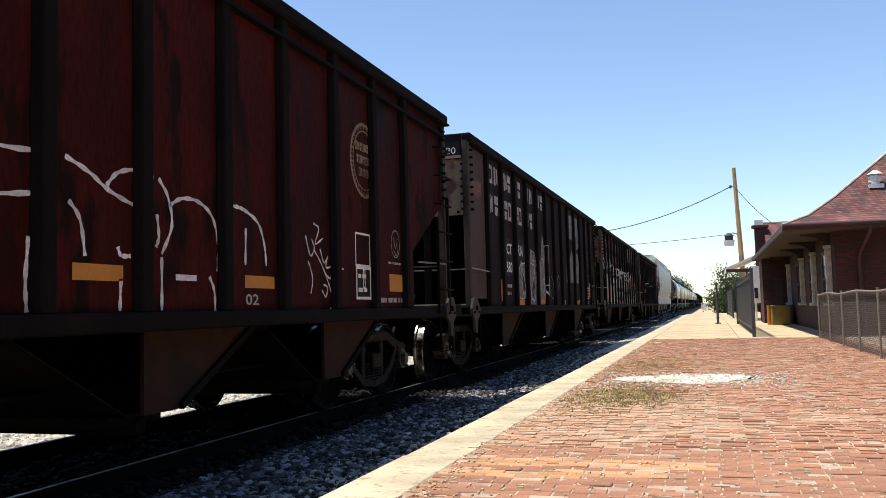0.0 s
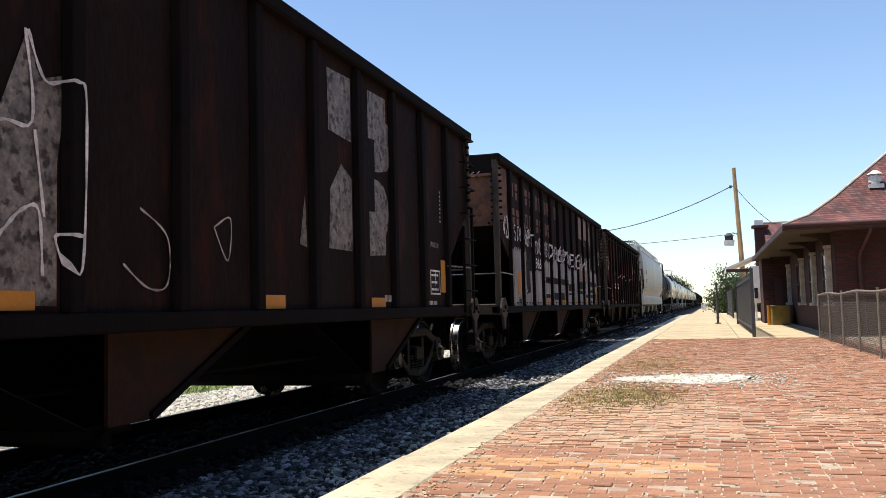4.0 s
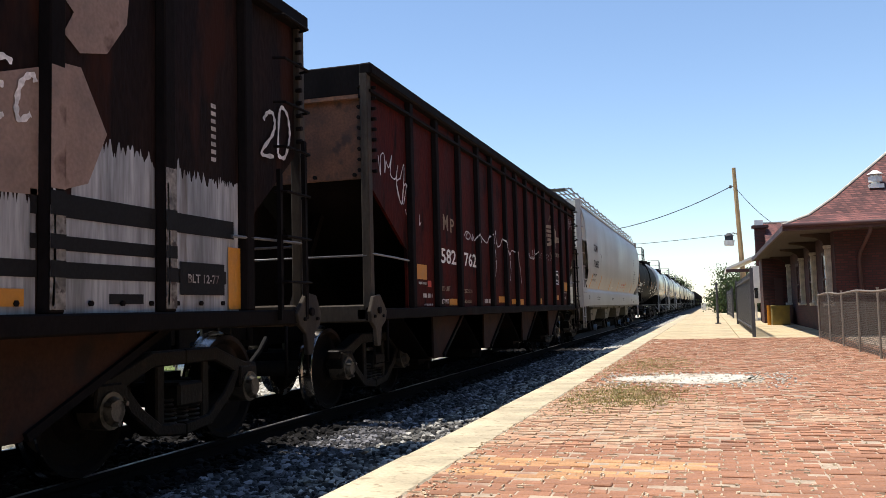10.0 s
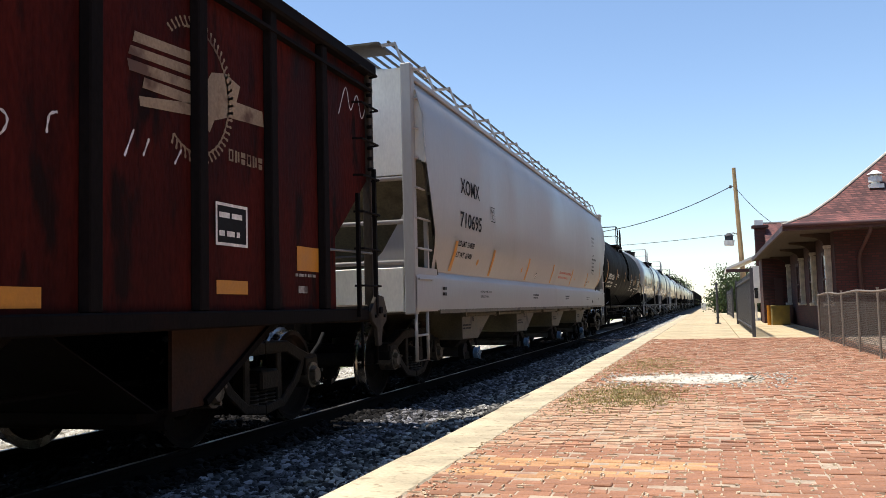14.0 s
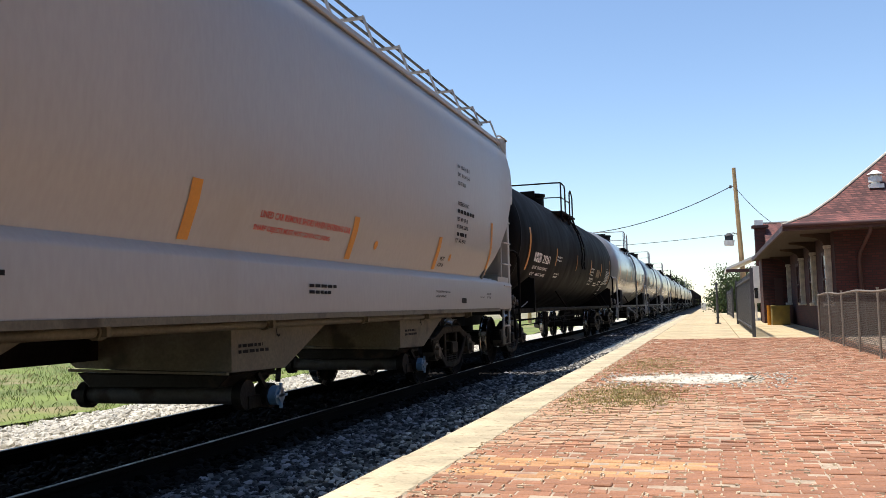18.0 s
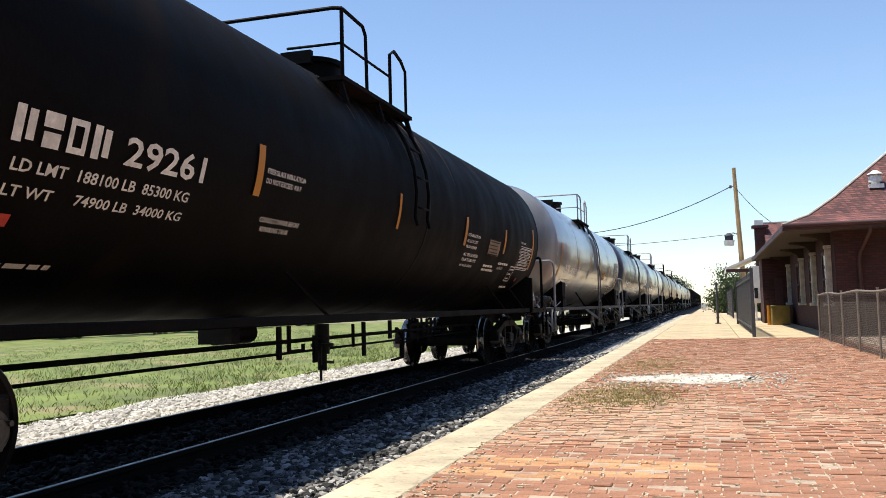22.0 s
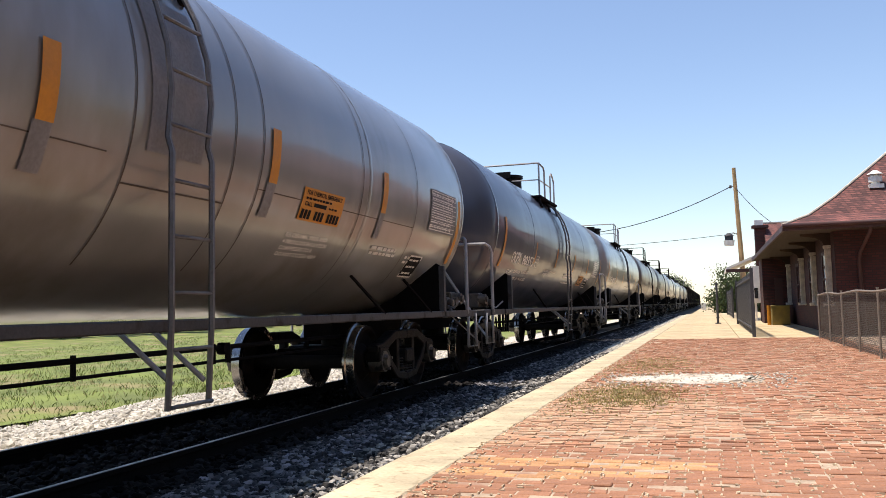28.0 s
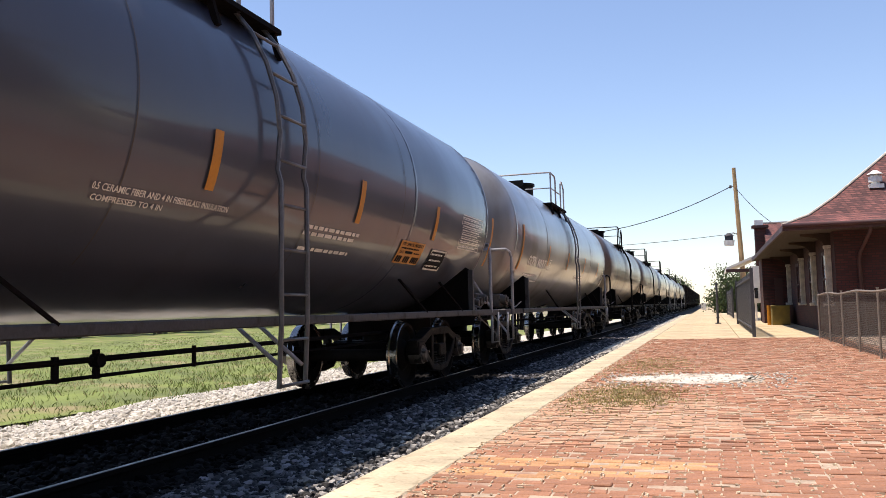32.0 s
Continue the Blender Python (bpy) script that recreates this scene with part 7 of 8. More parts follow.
part("scraped_patch", put_rect(G(), flat_side(SX, 0.007), END2 + 0.14, r2[0] - 0.3, 2.75, 2.99), M_ENDRUST, c2, "paler scraped patch")
part("rust_panel", put_rect(G(), flat_side(SX, 0.003), END3 + 0.10, warp_c(r3[0]) - 0.10, 2.5, 3.46), M_ENDRUST, c3, "rust-brown bare panel beside the corner")
bolts3 = G()
for i in range(44):
    y_ = r3[0] + 0.2 + i * 0.26
    if y_ < 5.3 and not any(abs(y_ - r_) < 0.11 for r_ in r3):
        bolts3.cyl((SX, warp_c(y_), 1.135), (SX + 0.02, warp_c(y_), 1.135), 0.018, 6)
part("bolt_row", bolts3, M_DARKRIB, c3, "bolt heads along the foot of the side", kind="stuff")

# oxide red car
FS, FS2, FS3 = (flat_side(SX, q, warp_d) for q in (0.004, 0.008, 0.012))
RIB = flat_side(HW - 0.02, 0.003, warp_d)
words(c4, FS, M_ENDTAN, [("M", -4.46, 2.10, 0.21, 0.22), ("P", -4.14, 2.09, 0.19, 0.18)])
words(c4, FS, M_WHITE, [("582", -4.58, 1.655, 0.20, 0.68), ("762", -3.48, 1.66, 0.20, 0.64), ("LT WT", -4.58, 1.125, 0.06, 0.29)])
words(c4, FS, M_ENDTAN, [("LD LMT", -4.57, 1.29, 0.065, 0.36), ("222200", -3.52, 1.275, 0.055, 0.42), ("63600", -3.52, 1.13, 0.05, 0.35)])
tape(c4, FS, [(-5.55, -5.19, 1.42, 1.60), (-4.26, -3.90, 1.10, 1.19), (-1.48, -1.06, 1.14, 1.24), (-0.52, -0.19, 1.11, 1.20), (0.1, 0.45, 1.10, 1.20), (1.77, 2.20, 1.11, 1.22), (3.79, 4.20, 1.20, 1.30), (4.98, 5.38, 1.41, 1.62)])
part("sticker", put_rect(G(), FS, -5.16, -5.02, 1.33, 1.41), M_REDPAINT, c4, "bright red sticker")
data_box(c4, FS, 3.78, 4.20, 1.55, 1.86, M_BLACKPAINT, M_WHITE, 0.022, 2, 4)
g = G()
put_bars(g, FS, -5.5, 1.36, 0.3, 0.03, 1, 2)
put_bars(g, FS, -5.35, 1.20, 0.45, 0.05, 1, 3)
put_bars(g, FS, -5.3, 1.10, 0.4, 0.025, 1, 4)
put_bars(g, FS, -2.4, 1.13, 0.4, 0.06, 1, 5)
put_bars(g, FS, 4.95, 1.36, 0.45, 0.025, 1, 7)
put_bars(g, FS, 5.0, 1.22, 0.2, 0.06, 1, 8)
part("stencil", g, M_WORN, c4, kind="stuff")
DRAPE_D = drape(r4, 0.006)
strokes(c4, DRAPE_D, [[(-3.54, 2.09), (-3.39, 2.17), (-3.19, 2.13), (-3.29, 2.06), (-3.44, 2.08), (-3.29, 2.16), (-3.08, 2.06), (-3.08, 2.15), (-2.95, 2.06), (-2.84, 2.17), (-2.77, 2.04)], [(-2.55, 2.16), (-2.45, 2.12), (-2.20, 2.08), (-1.99, 2.23), (-1.93, 2.08)],
                      [(-1.62, 2.32), (-1.54, 2.09), (-1.34, 2.08), (-1.10, 2.22), (-0.97, 2.06)], [(-0.80, 2.16), (-0.60, 1.98), (-0.41, 2.06), (-0.13, 2.04)], [(-1.65, 2.00), (-1.62, 1.74), (-1.70, 1.56)], [(-0.60, 2.04), (-0.53, 1.69), (-0.62, 1.52)], [(0.25, 1.80), (0.33, 1.49)],
                      [(-2.6, 2.0), (-2.63, 1.78)], [(-0.15, 2.04), (-0.10, 1.78)]], 0.022, M_SPRAY, "jagged white spray line with drips")
strokes(c4, DRAPE_D, [[(-6.86, 2.71), (-6.80, 2.51), (-6.79, 2.71), (-6.68, 2.75), (-6.67, 2.55), (-6.63, 2.69)], [(-6.63, 2.69), (-6.54, 2.63), (-6.44, 2.78), (-6.50, 2.57), (-6.34, 2.53), (-6.25, 2.70), (-6.30, 2.49), (-6.13, 2.27), (-6.04, 2.73), (-6.19, 2.54)],
                      [(-6.17, 2.56), (-6.30, 2.50), (-6.26, 2.36), (-6.15, 2.27), (-6.08, 2.46), (-5.97, 2.51), (-6.08, 2.27)], [(-6.02, 2.22), (-6.00, 2.16)], [(-5.50, 2.21), (-5.53, 2.08), (-5.46, 2.12)],
                      [(1.10, 2.12), (1.20, 2.00), (1.27, 2.03), (1.35, 2.00), (1.40, 2.05), (1.44, 2.00), (1.50, 2.04), (1.54, 2.01)], [(1.45, 2.18), (1.50, 2.06), (1.54, 2.00), (1.72, 2.21)], [(1.65, 2.01), (1.79, 2.17)],
                      [(1.87, 2.04), (2.02, 2.10), (2.08, 2.06), (2.04, 1.98), (1.94, 1.95)], [(2.35, 2.04), (2.37, 2.14), (2.43, 2.17)], [(2.99, 2.02), (3.08, 2.20)], [(3.17, 2.05), (3.23, 2.17)], [(3.50, 2.05), (3.58, 2.16)],
                      [(6.17, 2.95), (6.35, 3.25), (6.46, 3.05), (6.63, 3.23), (6.74, 3.02), (6.86, 3.16)]], 0.02, M_SPRAY, "thin white scratch tag")
bird = [[(2.93, 2.82), (3.55, 2.86), (3.55, 2.79), (2.91, 2.75)], [(2.89, 2.72), (3.55, 2.76), (3.55, 2.69), (2.87, 2.66)], [(2.86, 2.63), (3.6, 2.66), (3.6, 2.59), (2.88, 2.56)], [(3.02, 2.55), (3.62, 2.56), (3.62, 2.49), (3.0, 2.48)],
        [(2.97, 2.42), (3.5, 2.50), (3.65, 2.47), (3.55, 2.42), (2.98, 2.36)], [(3.62, 2.45), (3.66, 2.66), (3.75, 2.78), (3.93, 2.82), (4.12, 2.77), (4.07, 2.64), (4.44, 2.65), (4.46, 2.53), (3.96, 2.50), (3.78, 2.44), (3.72, 2.34), (3.68, 2.36)]]
for sh in bird:
    part("wing_emblem", G().add([FS(u, w_) for u, w_ in sh], [tuple(range(len(sh)))]), M_ENDTAN, c4, "faded cream winged emblem")
g = G()
teeth = [radians(-128 + 6.6 * i) for i in range(40)]
put_stroke(g, FS, [(3.56 + 0.40 * math.cos(a), 2.60 + 0.44 * math.sin(a)) for a in teeth[:38:2]], 0.022)
for a in teeth:
    put_stroke(g, FS, [(3.56 + 0.40 * math.cos(a), 2.60 + 0.44 * math.sin(a)), (3.56 + 0.465 * math.cos(a + 0.05), 2.60 + 0.51 * math.sin(a + 0.05))], 0.024)
part("emblem_ring", g, M_ENDTAN, c4)
part("emblem_print", letter_blocks(G(), FS, 3.96, 2.18, 0.09, 0.06, 6, 0.082), M_ENDTAN, c4, kind="stuff")
g = put_bars(G(), lambda u, w_: (u, -h4 - 0.045, w_), 0.25, 2.9, 0.6, 0.04, 1, 3)
for k in range(4):
    put_rect(g, lambda u, w_: (u, -h4 - 0.045, w_), 0.55 + 0.12 * (k % 2), 0.65 + 0.12 * (k % 2), 2.72 - 0.1 * (k // 2), 2.79 - 0.1 * (k // 2))
part("end_stencil", g, M_WHITE, c4)

# pale grey covered hopper
words(c5, s5, M_BLACKPAINT, [("XOMX", -7.90, 2.62, 0.22, 0.98), ("710695", -7.92, 2.16, 0.22, 1.10), ("LD LMT  218600", -7.92, 1.90, 0.08, 0.78), ("LT WT  67400", -7.92, 1.75, 0.08, 0.76), ("PLATE", -6.25, 2.52, 0.05, 0.17), ("C", -6.20, 2.42, 0.08, 0.07)])
part("stencil_frame", put_frame(G(), s5, -6.30, -6.03, 2.38, 2.61, 0.012), M_BLACKPAINT, c5)
words(c5, s5, M_REDPAINT, [("LINED CAR REMOVE SHOES WHEN ENTERING CAR", 0.15, 1.79, 0.055, 1.65), ("SHARP OBJECTS MUST NOT CONTACT LINING", 0.10, 1.68, 0.055, 1.32)])
words(c5, s5, M_BLACKPAINT, [("CAR EQUIPPED WITH VENTED CONTROL", -6.67, 1.28, 0.035, 0.66), ("CLEAR ALL SNOW AND ICE", -6.67, 1.21, 0.035, 0.5), ("EXTERIOR PAINT", 5.18, 2.44, 0.055, 0.52), ("INTERIOR LINING", 5.14, 2.13, 0.055, 0.53), ("PLT  442  09-18", 5.15, 2.23, 0.055, 0.49), ("PLT  442  09-18", 5.10, 1.94, 0.055, 0.47), ("CU FT 6241", 5.20, 2.72, 0.055, 0.36), ("EW   8-2 H 15-3", 5.20, 2.84, 0.055, 0.56), ("IW  10-8 H  8-3", 5.20, 2.95, 0.055, 0.56), ("BLT-09-18", 4.64, 1.60, 0.05, 0.22), ("BPL-79", 4.67, 1.68, 0.05, 0.17), ("JACK HERE", 6.52, 1.20, 0.03, 0.26), ("LIFT HERE", 6.9, 1.20, 0.03, 0.25), ("PULL HERE", 6.9, 1.25, 0.03, 0.26)])
words(c5, s5, M_BLACKPAINT, [("CAR EQUIPPED WITH VENTED COVERS", 4.42, 1.26, 0.03, 0.6), ("CLEAR ALL SNOW AND ICE", 4.42, 1.205, 0.03, 0.42)])
g = G()
for w_, wd in ((2.34, 1.0), (2.03, 0.5)):
    put_bars(g, s5, 5.15, w_, wd, 0.05, 1, int(w_ * 50))
for u in (-2.78, 0.98):
    put_bars(g, s5, u, 1.27, 0.6, 0.028, 1, 5)
    put_bars(g, s5, u, 1.215, 0.45, 0.028, 1, 6)
put_rect(g, s5, 5.55, 5.78, 1.13, 1.20)
put_bars(g, s5, -8.5, 1.3, 0.2, 0.04, 2, 11)
part("stencil", g, M_BLACKPAINT, c5, kind="stuff")
tape(c5, s5, [(u - 0.06, u + 0.06, 1.56, 1.96) for u in (-5.95, -3.28, -0.72, 1.9, 4.5, -8.0)] + [(6.93, 7.03, 1.56, 2.36)])
for u in (-6.78, -3.75, 2.5, 5.05):
    part("round_sticker", put_stroke(G(), s5, [(u + 0.025 * math.cos(a), 1.73 + 0.025 * math.sin(a)) for a in [0.5 * i for i in range(14)]], 0.055), M_YELLOW, c5, "small round yellow sticker")
data_box(c5, s5, -2.46, -2.30, 1.62, 1.72, M_WHITE, M_BLACKPAINT, 0.012, 2, 5)
words(c5, lambda u, w_: (1.366, u + 0.15, w_), M_BLACKPAINT, [("B", -6.5, 0.86, 0.10, 0.07), ("BC", -2.75, 0.86, 0.10, 0.16), ("C", 1.05, 0.86, 0.10, 0.07), ("A", 4.75, 0.86, 0.10, 0.07)])
g = G()
for u in (-6.9, -3.15, 0.6, 4.35):
    put_bars(g, lambda a, b: (1.366, a, b), u, 0.80, 0.5, 0.025, 2, int(u * 3) + 30)
part("stencil", g, M_BLACKPAINT, c5, kind="stuff")
part("end_number", put_text(G(), "XOMX", lambda u, w_: (u, -h5 + 0.014, w_), 0.35, 3.6, 0.12, 0.5), M_BLACKPAINT, c5)
part("end_number", put_text(G(), "710695", lambda u, w_: (u, -h5 + 0.014, w_), 0.30, 3.42, 0.12, 0.62), M_BLACKPAINT, c5)

# tank cars
CM, CM2 = curve_map(0, TZ, TR, 0.010, warp_g), curve_map(0, TZ, TR, 0.014, warp_g)


def placard(car, x, y, z, e, number):
    """Diamond hazard sign on a short bracket, facing the car's end or side."""
    s = 0.19
    if e:
        f = lambda u, w_: (x + u, y, z + w_)
        o = lambda u, w_: (x + u, y + 0.004 * e, z + w_)
        pl = part("placard", G().prism([(x - s, z), (x, z - s), (x + s, z), (x, z + s)], "y", y, y - 0.012 * e), M_WHITE, car, "white diamond hazard placard")
    else:
        o = lambda u, w_: (x + 0.016, y + u, z + w_)
        pl = part("placard", G().prism([(y - s, z), (y, z - s), (y + s, z), (y, z + s)], "x", x, x + 0.012), M_WHITE, car, "white diamond hazard placard")
    q = s + 0.022
    if e:
        part("placard_holder", G().prism([(x - q, z), (x, z - q), (x + q, z), (x, z + q)], "y", y - 0.013 * e, y - 0.022 * e).bar((x, y - 0.03 * e, z - q - 0.06), (x, y - 0.03 * e, z + 0.1), 0.05, 0.015), M_STEEL, pl)
    else:
        part("placard_holder", G().prism([(y - q, z), (y, z - q), (y + q, z), (y, z + q)], "x", x - 0.010, x - 0.001).bar((x - 0.02, y, z - q - 0.06), (x - 0.02, y, z + 0.1), 0.05, 0.015), M_STEEL, pl)
    g = G()
    put_stroke(g, o, [(-s * 0.88, 0), (0, -s * 0.88)], 0.012)
    put_stroke(g, o, [(0, -s * 0.88), (s * 0.88, 0)], 0.012)
    put_stroke(g, o, [(s * 0.88, 0), (0, s * 0.88)], 0.012)
    put_stroke(g, o, [(0, s * 0.88), (-s * 0.88, 0)], 0.012)
    put_text(g, number, o, -0.105, -0.035, 0.075, 0.21)
    put_text(g, "6", o, -0.016, -0.13, 0.045, 0.032)
    put_rect(g, o, -0.11, 0.11, -0.052, -0.045)
    put_rect(g, o, -0.11, 0.11, 0.05, 0.057)
    part("placard_print", g, M_BLACKPAINT, pl)


def tank_table(car, u0, u1, w0, w1, paper, ink, seed, CM=CM, CM2=CM2):
    data_box(car, CM, u0, u1, w0, w1, paper, ink, 0.012, 8, seed)
    g = G()
    for k in range(1, 8):
        w_ = w0 + (w1 - w0) * k / 8
        put_rect(g, CM2, u0, u1, w_ - 0.004, w_ + 0.004)
    for f_ in (0.45, 0.66, 0.84):
        put_rect(g, CM2, u0 + (u1 - u0) * f_ - 0.004, u0 + (u1 - u0) * f_ + 0.004, w0, w1, 4)
    part("table_lines", g, ink, car)


CB, CB2 = curve_map(0, 2.45, 1.43, 0.010, warp_f), curve_map(0, 2.45, 1.43, 0.014, warp_f)
g = letter_blocks(G(), CB, -6.38, 1.985, 0.20, 0.15, 4, 0.20)
part("worn_lettering", g, M_WHITE, t1, "white owner mark blocks", kind="stuff")
words(t1, CB, M_WHITE, [("29261", -5.48, 1.985, 0.19, 0.88), ("LD LMT  188100 LB  85300 KG", -6.33, 1.83, 0.075, 1.62), ("LT WT     74900 LB  34000 KG", -6.33, 1.685, 0.07, 1.62),
      ("EXTERIOR HEATER PIPES", 1.82, 2.13, 0.05, 0.70), ("NO INLET OR OUTLET", 1.82, 2.04, 0.05, 0.60), ("PIPE CAPS REQUIRED", 1.82, 1.95, 0.05, 0.60), ("MAX. OPERATING PRESSURE", 1.84, 1.83, 0.05, 0.80), ("FOR HEATER COILS 150 PSI", 1.84, 1.75, 0.05, 0.78), ("VENT TANK WHEN UNLOADING", 1.86, 1.66, 0.04, 0.66), ("FIBERGLASS INSULATION", -3.73, 2.19, 0.045, 0.68), ("DO NOT EXCEED 400 F", -3.73, 2.11, 0.045, 0.62), ("CONSULT OWNER BEFORE", -3.66, 1.79, 0.045, 0.7), ("REPAIRING TANK", -3.6, 1.71, 0.045, 0.5), ("RECT 3-2010", 4.15, 1.70, 0.05, 0.4), ("DOT 111A100W1", 5.5, 2.25, 0.045, 0.42)])
g = G()
for u, w_, wd, n in ((3.19, 1.71, 0.8, 2), (4.11, 1.79, 0.86, 1), (-6.16, 1.21, 0.6, 1), (5.2, 1.33, 0.6, 1)):
    put_bars(g, CB, u, w_, wd, 0.04, n, int(u * 7) + 60)
part("stencil", g, M_WHITE, t1, kind="stuff")
part("sticker", put_rect(G(), CB, -6.40, -6.18, 1.50, 1.58), M_REDPAINT, t1, "red reflective sticker")
part("sticker", put_rect(G(), CB, 5.98, 6.1, 1.50, 1.57), M_REDPAINT, t1, "red reflective sticker")
M_RUN = mat("thin_rust_run", (0.15, 0.085, 0.042), 0.9, vary=0.5, scale=6)
M_RUNDARK = mat("dusty_brown_run", (0.07, 0.045, 0.028), 0.9, vary=0.5, scale=6)
CR = curve_map(0, 2.45, 1.43, 0.006)
rr = random.Random(23)
for k in range(46):
    u = rr.choice((rr.uniform(-2.6, 0.5), rr.uniform(-1.4, 0.4), rr.uniform(0.62, 0.9), rr.uniform(0.5, 4.5)))
    w1 = rr.uniform(3.7, 4.1)
    w0 = w1 - rr.uniform(0.25, 1.0)
    wd = rr.uniform(0.006, 0.03)
    g = G()
    for q in range(8):
        a = q / 8
        wq = wd * (1 - 0.8 * a) * rr.uniform(0.8, 1.2)
        put_rect(g, CR, u - wq, u + wq, w1 - (w1 - w0) * (a + 0.125), w1 - (w1 - w0) * a)
    part("rust_run", g, M_RUN if rr.random() < 0.45 else M_RUNDARK, t1, "thin rusty run")
data_box(t1, CB, 3.14, 3.9, 1.92, 2.19, M_ENDTAN, M_BLACKPAINT, 0.02, 4, 12)
data_box(t1, CB, 5.12, 5.5, 1.48, 1.80, None, M_WHITE, 0.02, 3, 13)
tank_table(t1, 5.5, 6.52, 1.75, 2.21, None, M_WHITE, 15, CB, CB2)
tape(t1, CB2, [(-7.07, -6.93, 1.78, 2.64), (-3.90, -3.80, 1.99, 2.40), (-0.63, -0.56, 1.99, 2.40), (1.62, 1.74, 1.98, 2.40), (4.15, 4.26, 1.99, 2.41), (6.55, 6.66, 1.79, 2.60)])
placard(t1, 1.30, k1 - 0.95, 1.22, 0, "2735")

for car, kk, num in ((t2, k2, "80369"), (t3, k3, "80353"), (t4, k4, "80371")):
    d = 0.0
    words(car, CM, M_WHITE, [("OCPX", -5.42, 1.86, 0.22, 0.74), (num, -4.47, 1.85, 0.20, 1.06), ("PLATE", -3.16, 2.0, 0.045, 0.16), ("C", -3.11, 1.90, 0.07, 0.07)])
    part("stencil_frame", put_frame(G(), CM, -3.20, -2.95, 1.85, 2.09, 0.014), M_WHITE, car)
words(t3, CM, M_WHITE, [("LD LMT", -5.38, 1.66, 0.065, 0.42), ("205500 LB", -4.84, 1.665, 0.065, 0.58), ("93 200 KG", -4.17, 1.68, 0.065, 0.64), ("LT WT", -5.36, 1.51, 0.065, 0.38), ("80500 LB", -4.77, 1.515, 0.065, 0.55), ("36 500 KG", -4.12, 1.52, 0.065, 0.64),
      ("0.5 CERAMIC FIBER AND 4 IN FIBERGLASS INSULATION", -2.06, 1.80, 0.048, 1.32), ("COMPRESSED TO 4 IN", -2.04, 1.73, 0.042, 0.62)])
g = G()
for car, uu in ((t2, ((-5.4, 1.66, 1.7, 1), (-5.3, 1.52, 1.7, 1), (3.19, 1.70, 0.85, 2), (4.2, 1.64, 0.2, 2))), (t3, ((0.42, 1.80, 1.24, 2), (0.46, 1.58, 1.06, 1), (-5.0, 1.11, 0.6, 1))), (t4, ((-5.4, 1.66, 1.7, 1), (-5.3, 1.52, 1.7, 1), (0.6, 1.80, 1.4, 2)))):
    g = G()
    for u, w_, wd, n in uu:
        put_bars(g, CM, u, w_, wd, 0.036, n, int(u * 9) + 80)
    part("stencil", g, M_WHITE, car, kind="stuff")
tape(t2, CM2, [(u - 0.06, u + 0.06, 2.11, 2.55) for u in (-3.33, -1.22, 0.99, 3.16)] + [(5.76, 5.88, 1.65, 2.55), (-6.3, -6.18, 1.71, 2.57)])
M_TAPEGREY = mat("scuffed_grey_primer", (0.17, 0.17, 0.18), 0.6, vary=0.2, scale=5)
for u in (-3.33, -1.22, 0.99, 3.16):
    part("primer_patch", put_rect(G(), CM, u - 0.07, u + 0.06, 1.82, 2.11, 5), M_TAPEGREY, t2, "dark primer where tape was removed")
part("primer_patch", put_rect(G(), curve_map(0, TZ, TR, 0.008), -0.30, 0.32, 2.1, 3.2, 12), M_TAPEGREY, t2, "dark panel behind the ladder")
part("primer_patch", put_rect(G(), curve_map(0, TZ, TR, 0.008, warp_g), 4.58, 5.68, 2.05, 2.59, 12), M_TAPEGREY, t2, "dark repainted square behind the table")
tape(t3, CM2, [(-6.30, -6.17, 1.75, 2.62), (-3.44, -3.36, 1.93, 2.36)] + [(u - 0.05, u + 0.05, 1.94, 2.38) for u in (-1.04, 1.345, 3.55)] + [(6.28, 6.38, 1.7, 2.5)])
tape(t4, CM2, [(-6.30, -6.17, 1.75, 2.62)] + [(u - 0.05, u + 0.05, 1.94, 2.38) for u in (-3.4, -0.90, 1.67, 4.22)])


def emergency_notice(car, u0, w0, seed):
    """Orange notice: two readable lines, the rest plain bars."""
    nb = part("emergency_notice", put_rect(G(), CM, u0, u0 + 0.76, w0, w0 + 0.30, 5), M_YELLOW, car, "orange emergency notice with black print")
    part("notice_print", put_text(G(), "FOR CHEMICAL EMERGENCY", CM2, u0 + 0.05, w0 + 0.238, 0.042, 0.66, 0.02), M_BLACKPAINT, nb)
    part("notice_print", put_text(G(), "CALL", CM2, u0 + 0.05, w0 + 0.137, 0.042, 0.13, 0.02), M_BLACKPAINT, nb)
    g = put_bars(G(), CM2, u0 + 0.05, w0 + 0.197, 0.62, 0.02, 1, seed)
    put_rect(g, CM2, u0 + 0.21, u0 + 0.44, w0 + 0.14, w0 + 0.175)
    put_bars(g, CM2, u0 + 0.49, w0 + 0.145, 0.2, 0.018, 1, seed + 1)
    for k in (0, 1, 2, 4, 5, 6, 8, 9, 10, 11):
        put_rect(g, CM2, u0 + 0.03 + 0.059 * k, u0 + 0.075 + 0.059 * k, w0 + 0.02, w0 + 0.105)
    part("notice_print", g, M_BLACKPAINT, nb)


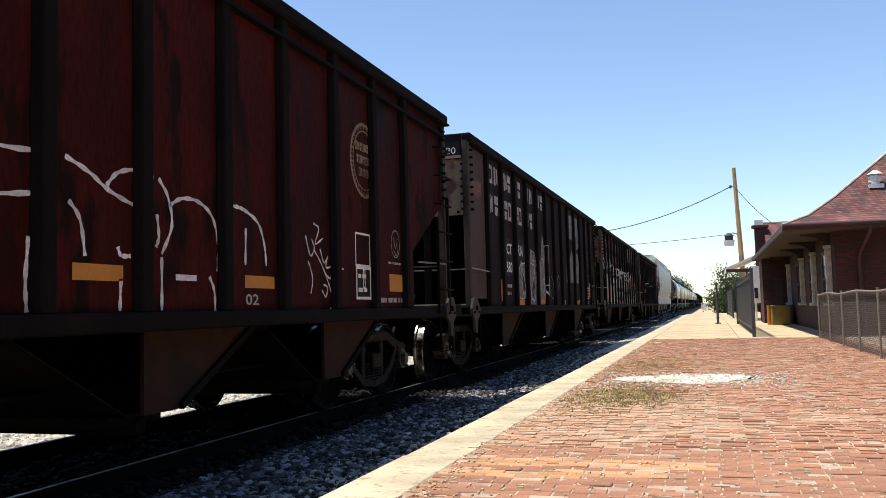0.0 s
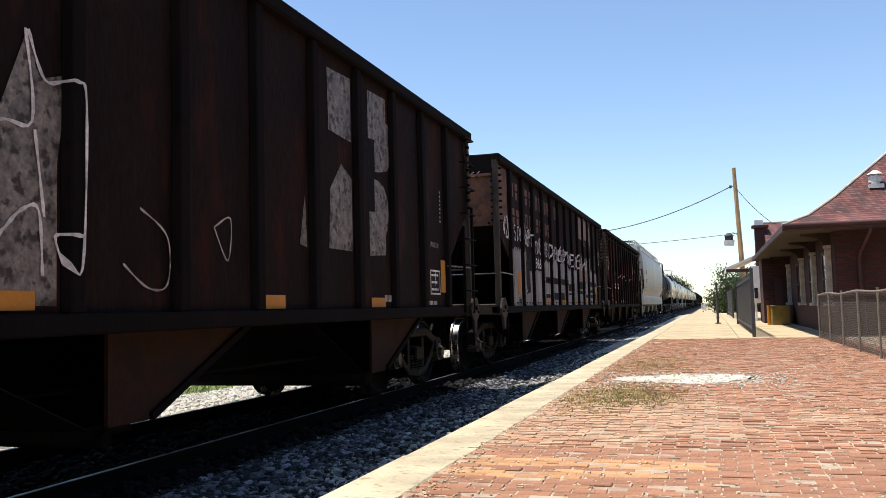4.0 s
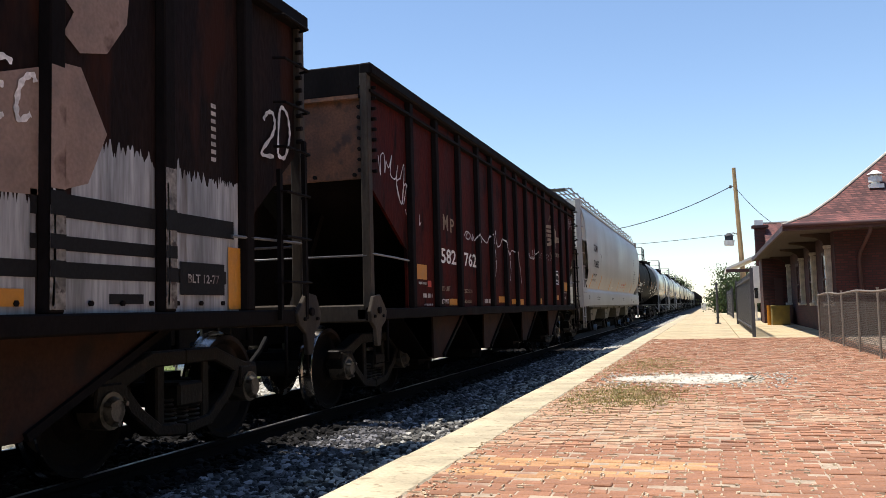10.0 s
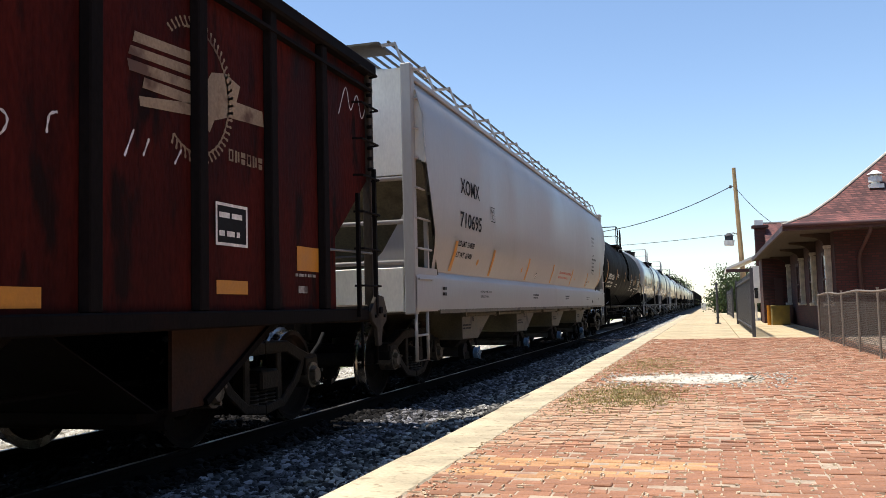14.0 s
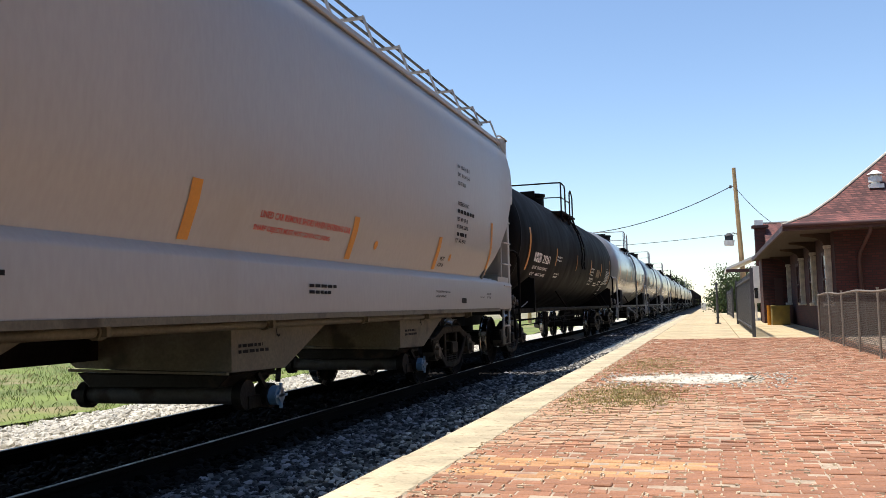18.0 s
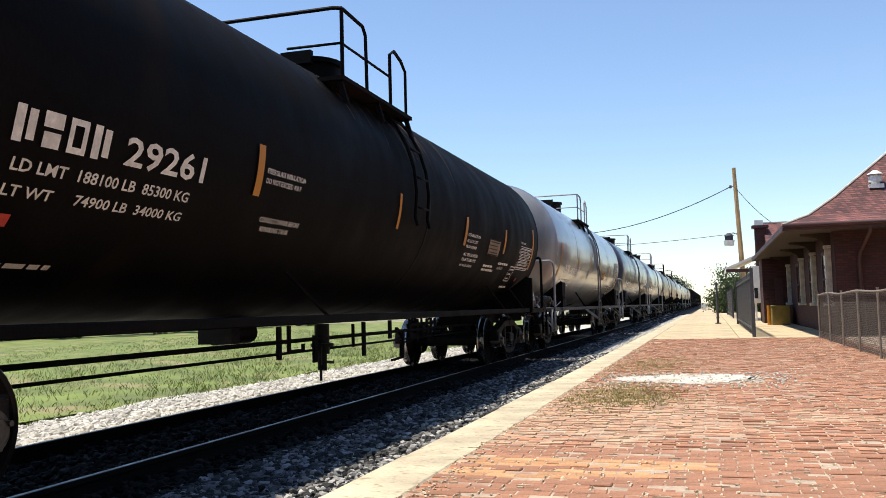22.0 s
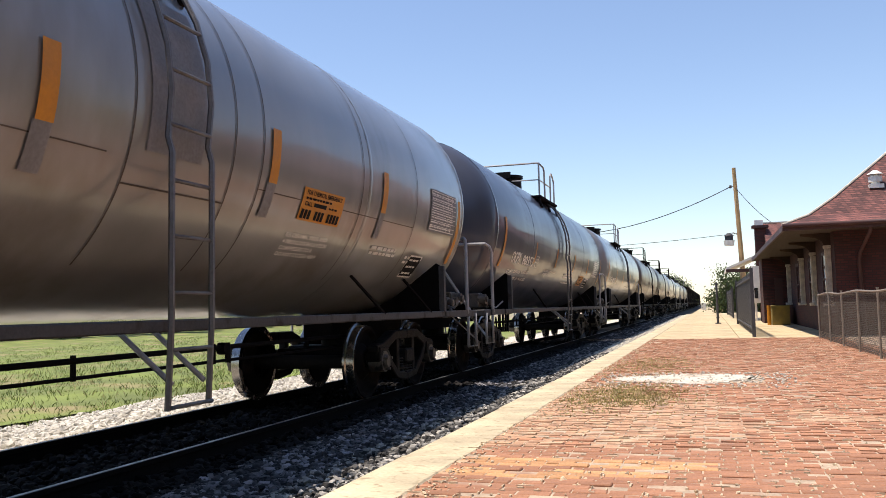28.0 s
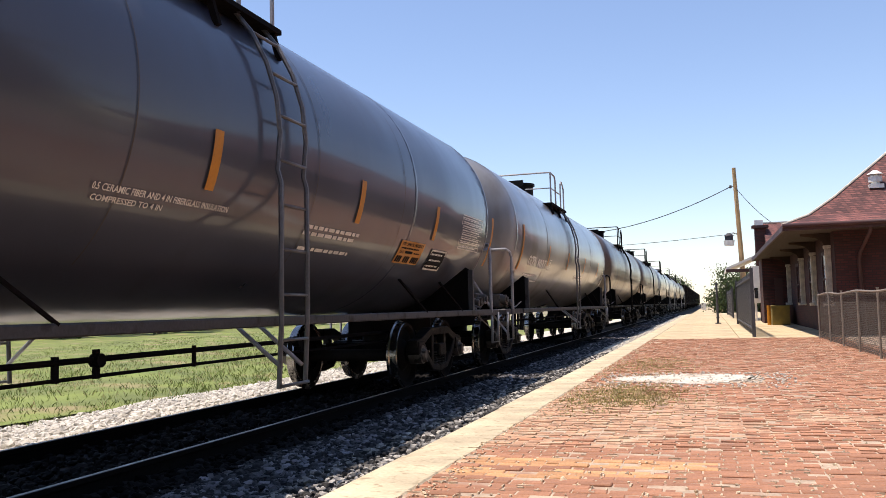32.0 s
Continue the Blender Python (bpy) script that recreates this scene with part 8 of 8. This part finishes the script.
emergency_notice(t2, 1.50, 1.86, 31)
emergency_notice(t3, 2.63, 1.57, 33)
words(t2, CM, M_WHITE, [("0.5 CERAMIC FIBER AND", 1.45, 1.69, 0.042, 0.74), ("4 FIBERGLASS INSULATION", 1.45, 1.625, 0.042, 0.78), ("COMPRESSED TO 4", 1.45, 1.56, 0.042, 0.56), ("DO NOT EXCEED 450 F", 1.45, 1.495, 0.042, 0.70)])
M_SEAM = mat("dirty_weld_seam", (0.07, 0.058, 0.048), 0.8, vary=0.4, scale=5)
CS = curve_map(0, TZ, TR, 0.006, warp_g)
for u in (-5.6, -4.1, -2.0, -0.58, 0.45, 0.82, 2.62, 4.1):
    part("jacket_seam", put_rect(G(), CS, u - 0.006, u + 0.006, TZ - 1.25, TZ + 1.25, 28), M_SEAM, t2, "dark jacket seam")
for a, b in ((-5.6, -4.1), (-2.9, -0.75), (0.82, 1.48), (2.28, 4.1)):
    part("jacket_seam", put_rect(G(), CS, a, b, 2.03, 2.039), M_SEAM, t2, "dark jacket seam")
part("jacket_seam", put_rect(G(), CS, -0.58, 0.45, 1.86, 1.872), M_SEAM, t2, "dark jacket seam")
CT = curve_map(0, TZ, TR, 0.006)
for u in (-4.4, -1.9, 0.7, 3.0):
    part("jacket_seam", put_rect(G(), CT, u - 0.005, u + 0.005, TZ - 1.25, TZ + 1.25, 28), M_SEAM, t3, "dark jacket seam")
data_box(t2, CM, 4.34, 4.78, 1.37, 1.70, M_BLACKPAINT, M_WHITE, 0.022, 3, 33)
data_box(t3, CM, 3.68, 4.25, 1.52, 1.82, M_BLACKPAINT, M_WHITE, 0.022, 3, 34)
tank_table(t2, 4.6, 5.66, 2.07, 2.57, None, M_WHITE, 35)
tank_table(t3, 4.6, 5.7, 1.9, 2.40, None, M_WHITE, 36)
placard(t2, 1.30, k2 - 1.415, 1.25, 0, "1846")
for car, kk in ((t2, k2), (t3, k3), (t4, k4)):
    placard(car, 0.49, -kk - 0.03, 1.23, -1, "1846")


def head_map(k, rad=TR, dep=0.72, lift=0.012, zc=TZ):
    """Place on the domed front end: u across, w up from the axis."""
    tip = k - 0.12
    def f(u, w_):
        r2_ = min((u * u + w_ * w_) / (rad * rad), 0.999)
        return (u, -(tip - dep) - dep * math.sqrt(1 - r2_) - lift, zc + w_)
    return f


hm = head_map(k1, 1.43, zc=2.45)
part("worn_lettering", letter_blocks(G(), hm, 0.06, 0.28, 0.10, 0.075, 4, 0.10), M_WHITE, t1, "white owner mark blocks", kind="stuff")
words(t1, hm, M_WHITE, [("29261", 0.46, 0.275, 0.10, 0.32)])
g = G()
for k in range(3):
    put_bars(g, hm, 0.14, 0.19 - 0.085 * k, 0.62, 0.045, 1, k + 70)
part("stencil", g, M_WHITE, t1, kind="stuff")
for car, kk, num in ((t2, k2, "80369"), (t3, k3, "80353"), (t4, k4, "80371")):
    hm = head_map(kk)
    words(car, hm, M_WHITE, [("OCPX " + num, -0.45, 0.16, 0.12, 1.1), ("CAPY 24540 GAL", -0.40, 0.02, 0.075, 0.85), ("CAPY 92 894 LITERS", -0.40, -0.09, 0.075, 1.0)])
    g = G()
    for k in range(6):
        put_bars(g, hm, -0.35, -0.50 - 0.075 * k, 0.85, 0.035, 1, k + 90)
    part("stencil", g, M_WHITE, car, kind="stuff")

build_near_bricks()


# metres that the train has rolled after each second
ROLLED = [0.0, 3.53, 7.1, 10.72, 14.37, 17.98, 21.56, 25.1, 28.55, 32.03, 35.58, 39.12, 42.66, 46.14, 49.63, 53.14, 56.6, 59.99, 63.36, 66.78, 70.3, 73.83,
          77.33, 80.86, 84.44, 88.12, 91.84, 95.55, 99.25, 102.94, 106.61, 110.23, 113.76]


def rolled(t):
    """Distance at any time, gliding through the seconds."""
    i = min(int(t), 31)
    f = t - i
    p, q = ROLLED[i], ROLLED[i + 1]
    a = ROLLED[i - 1] if i > 0 else 2 * p - q
    d = ROLLED[i + 2] if i < 31 else 2 * q - p
    return p + 0.5 * f * (q - a + f * (2 * a - 5 * p + 4 * q - d + f * (3 * (p - q) + d - a)))


def motions():
    """The train rolls past at a nearly even speed; the wheels turn with it."""
    for car, y in CARS:
        walk(car, [(0.5 * i, pose(XC, y - rolled(0.5 * i), 0)) for i in range(65)])
    steps = 192
    for ws, (x, y, z) in WHEELS:
        walk(ws, [(32.0 * i / steps, pose(x, y, z, math.degrees(rolled(32.0 * i / steps) / WR))) for i in range(steps + 1)])


motions()
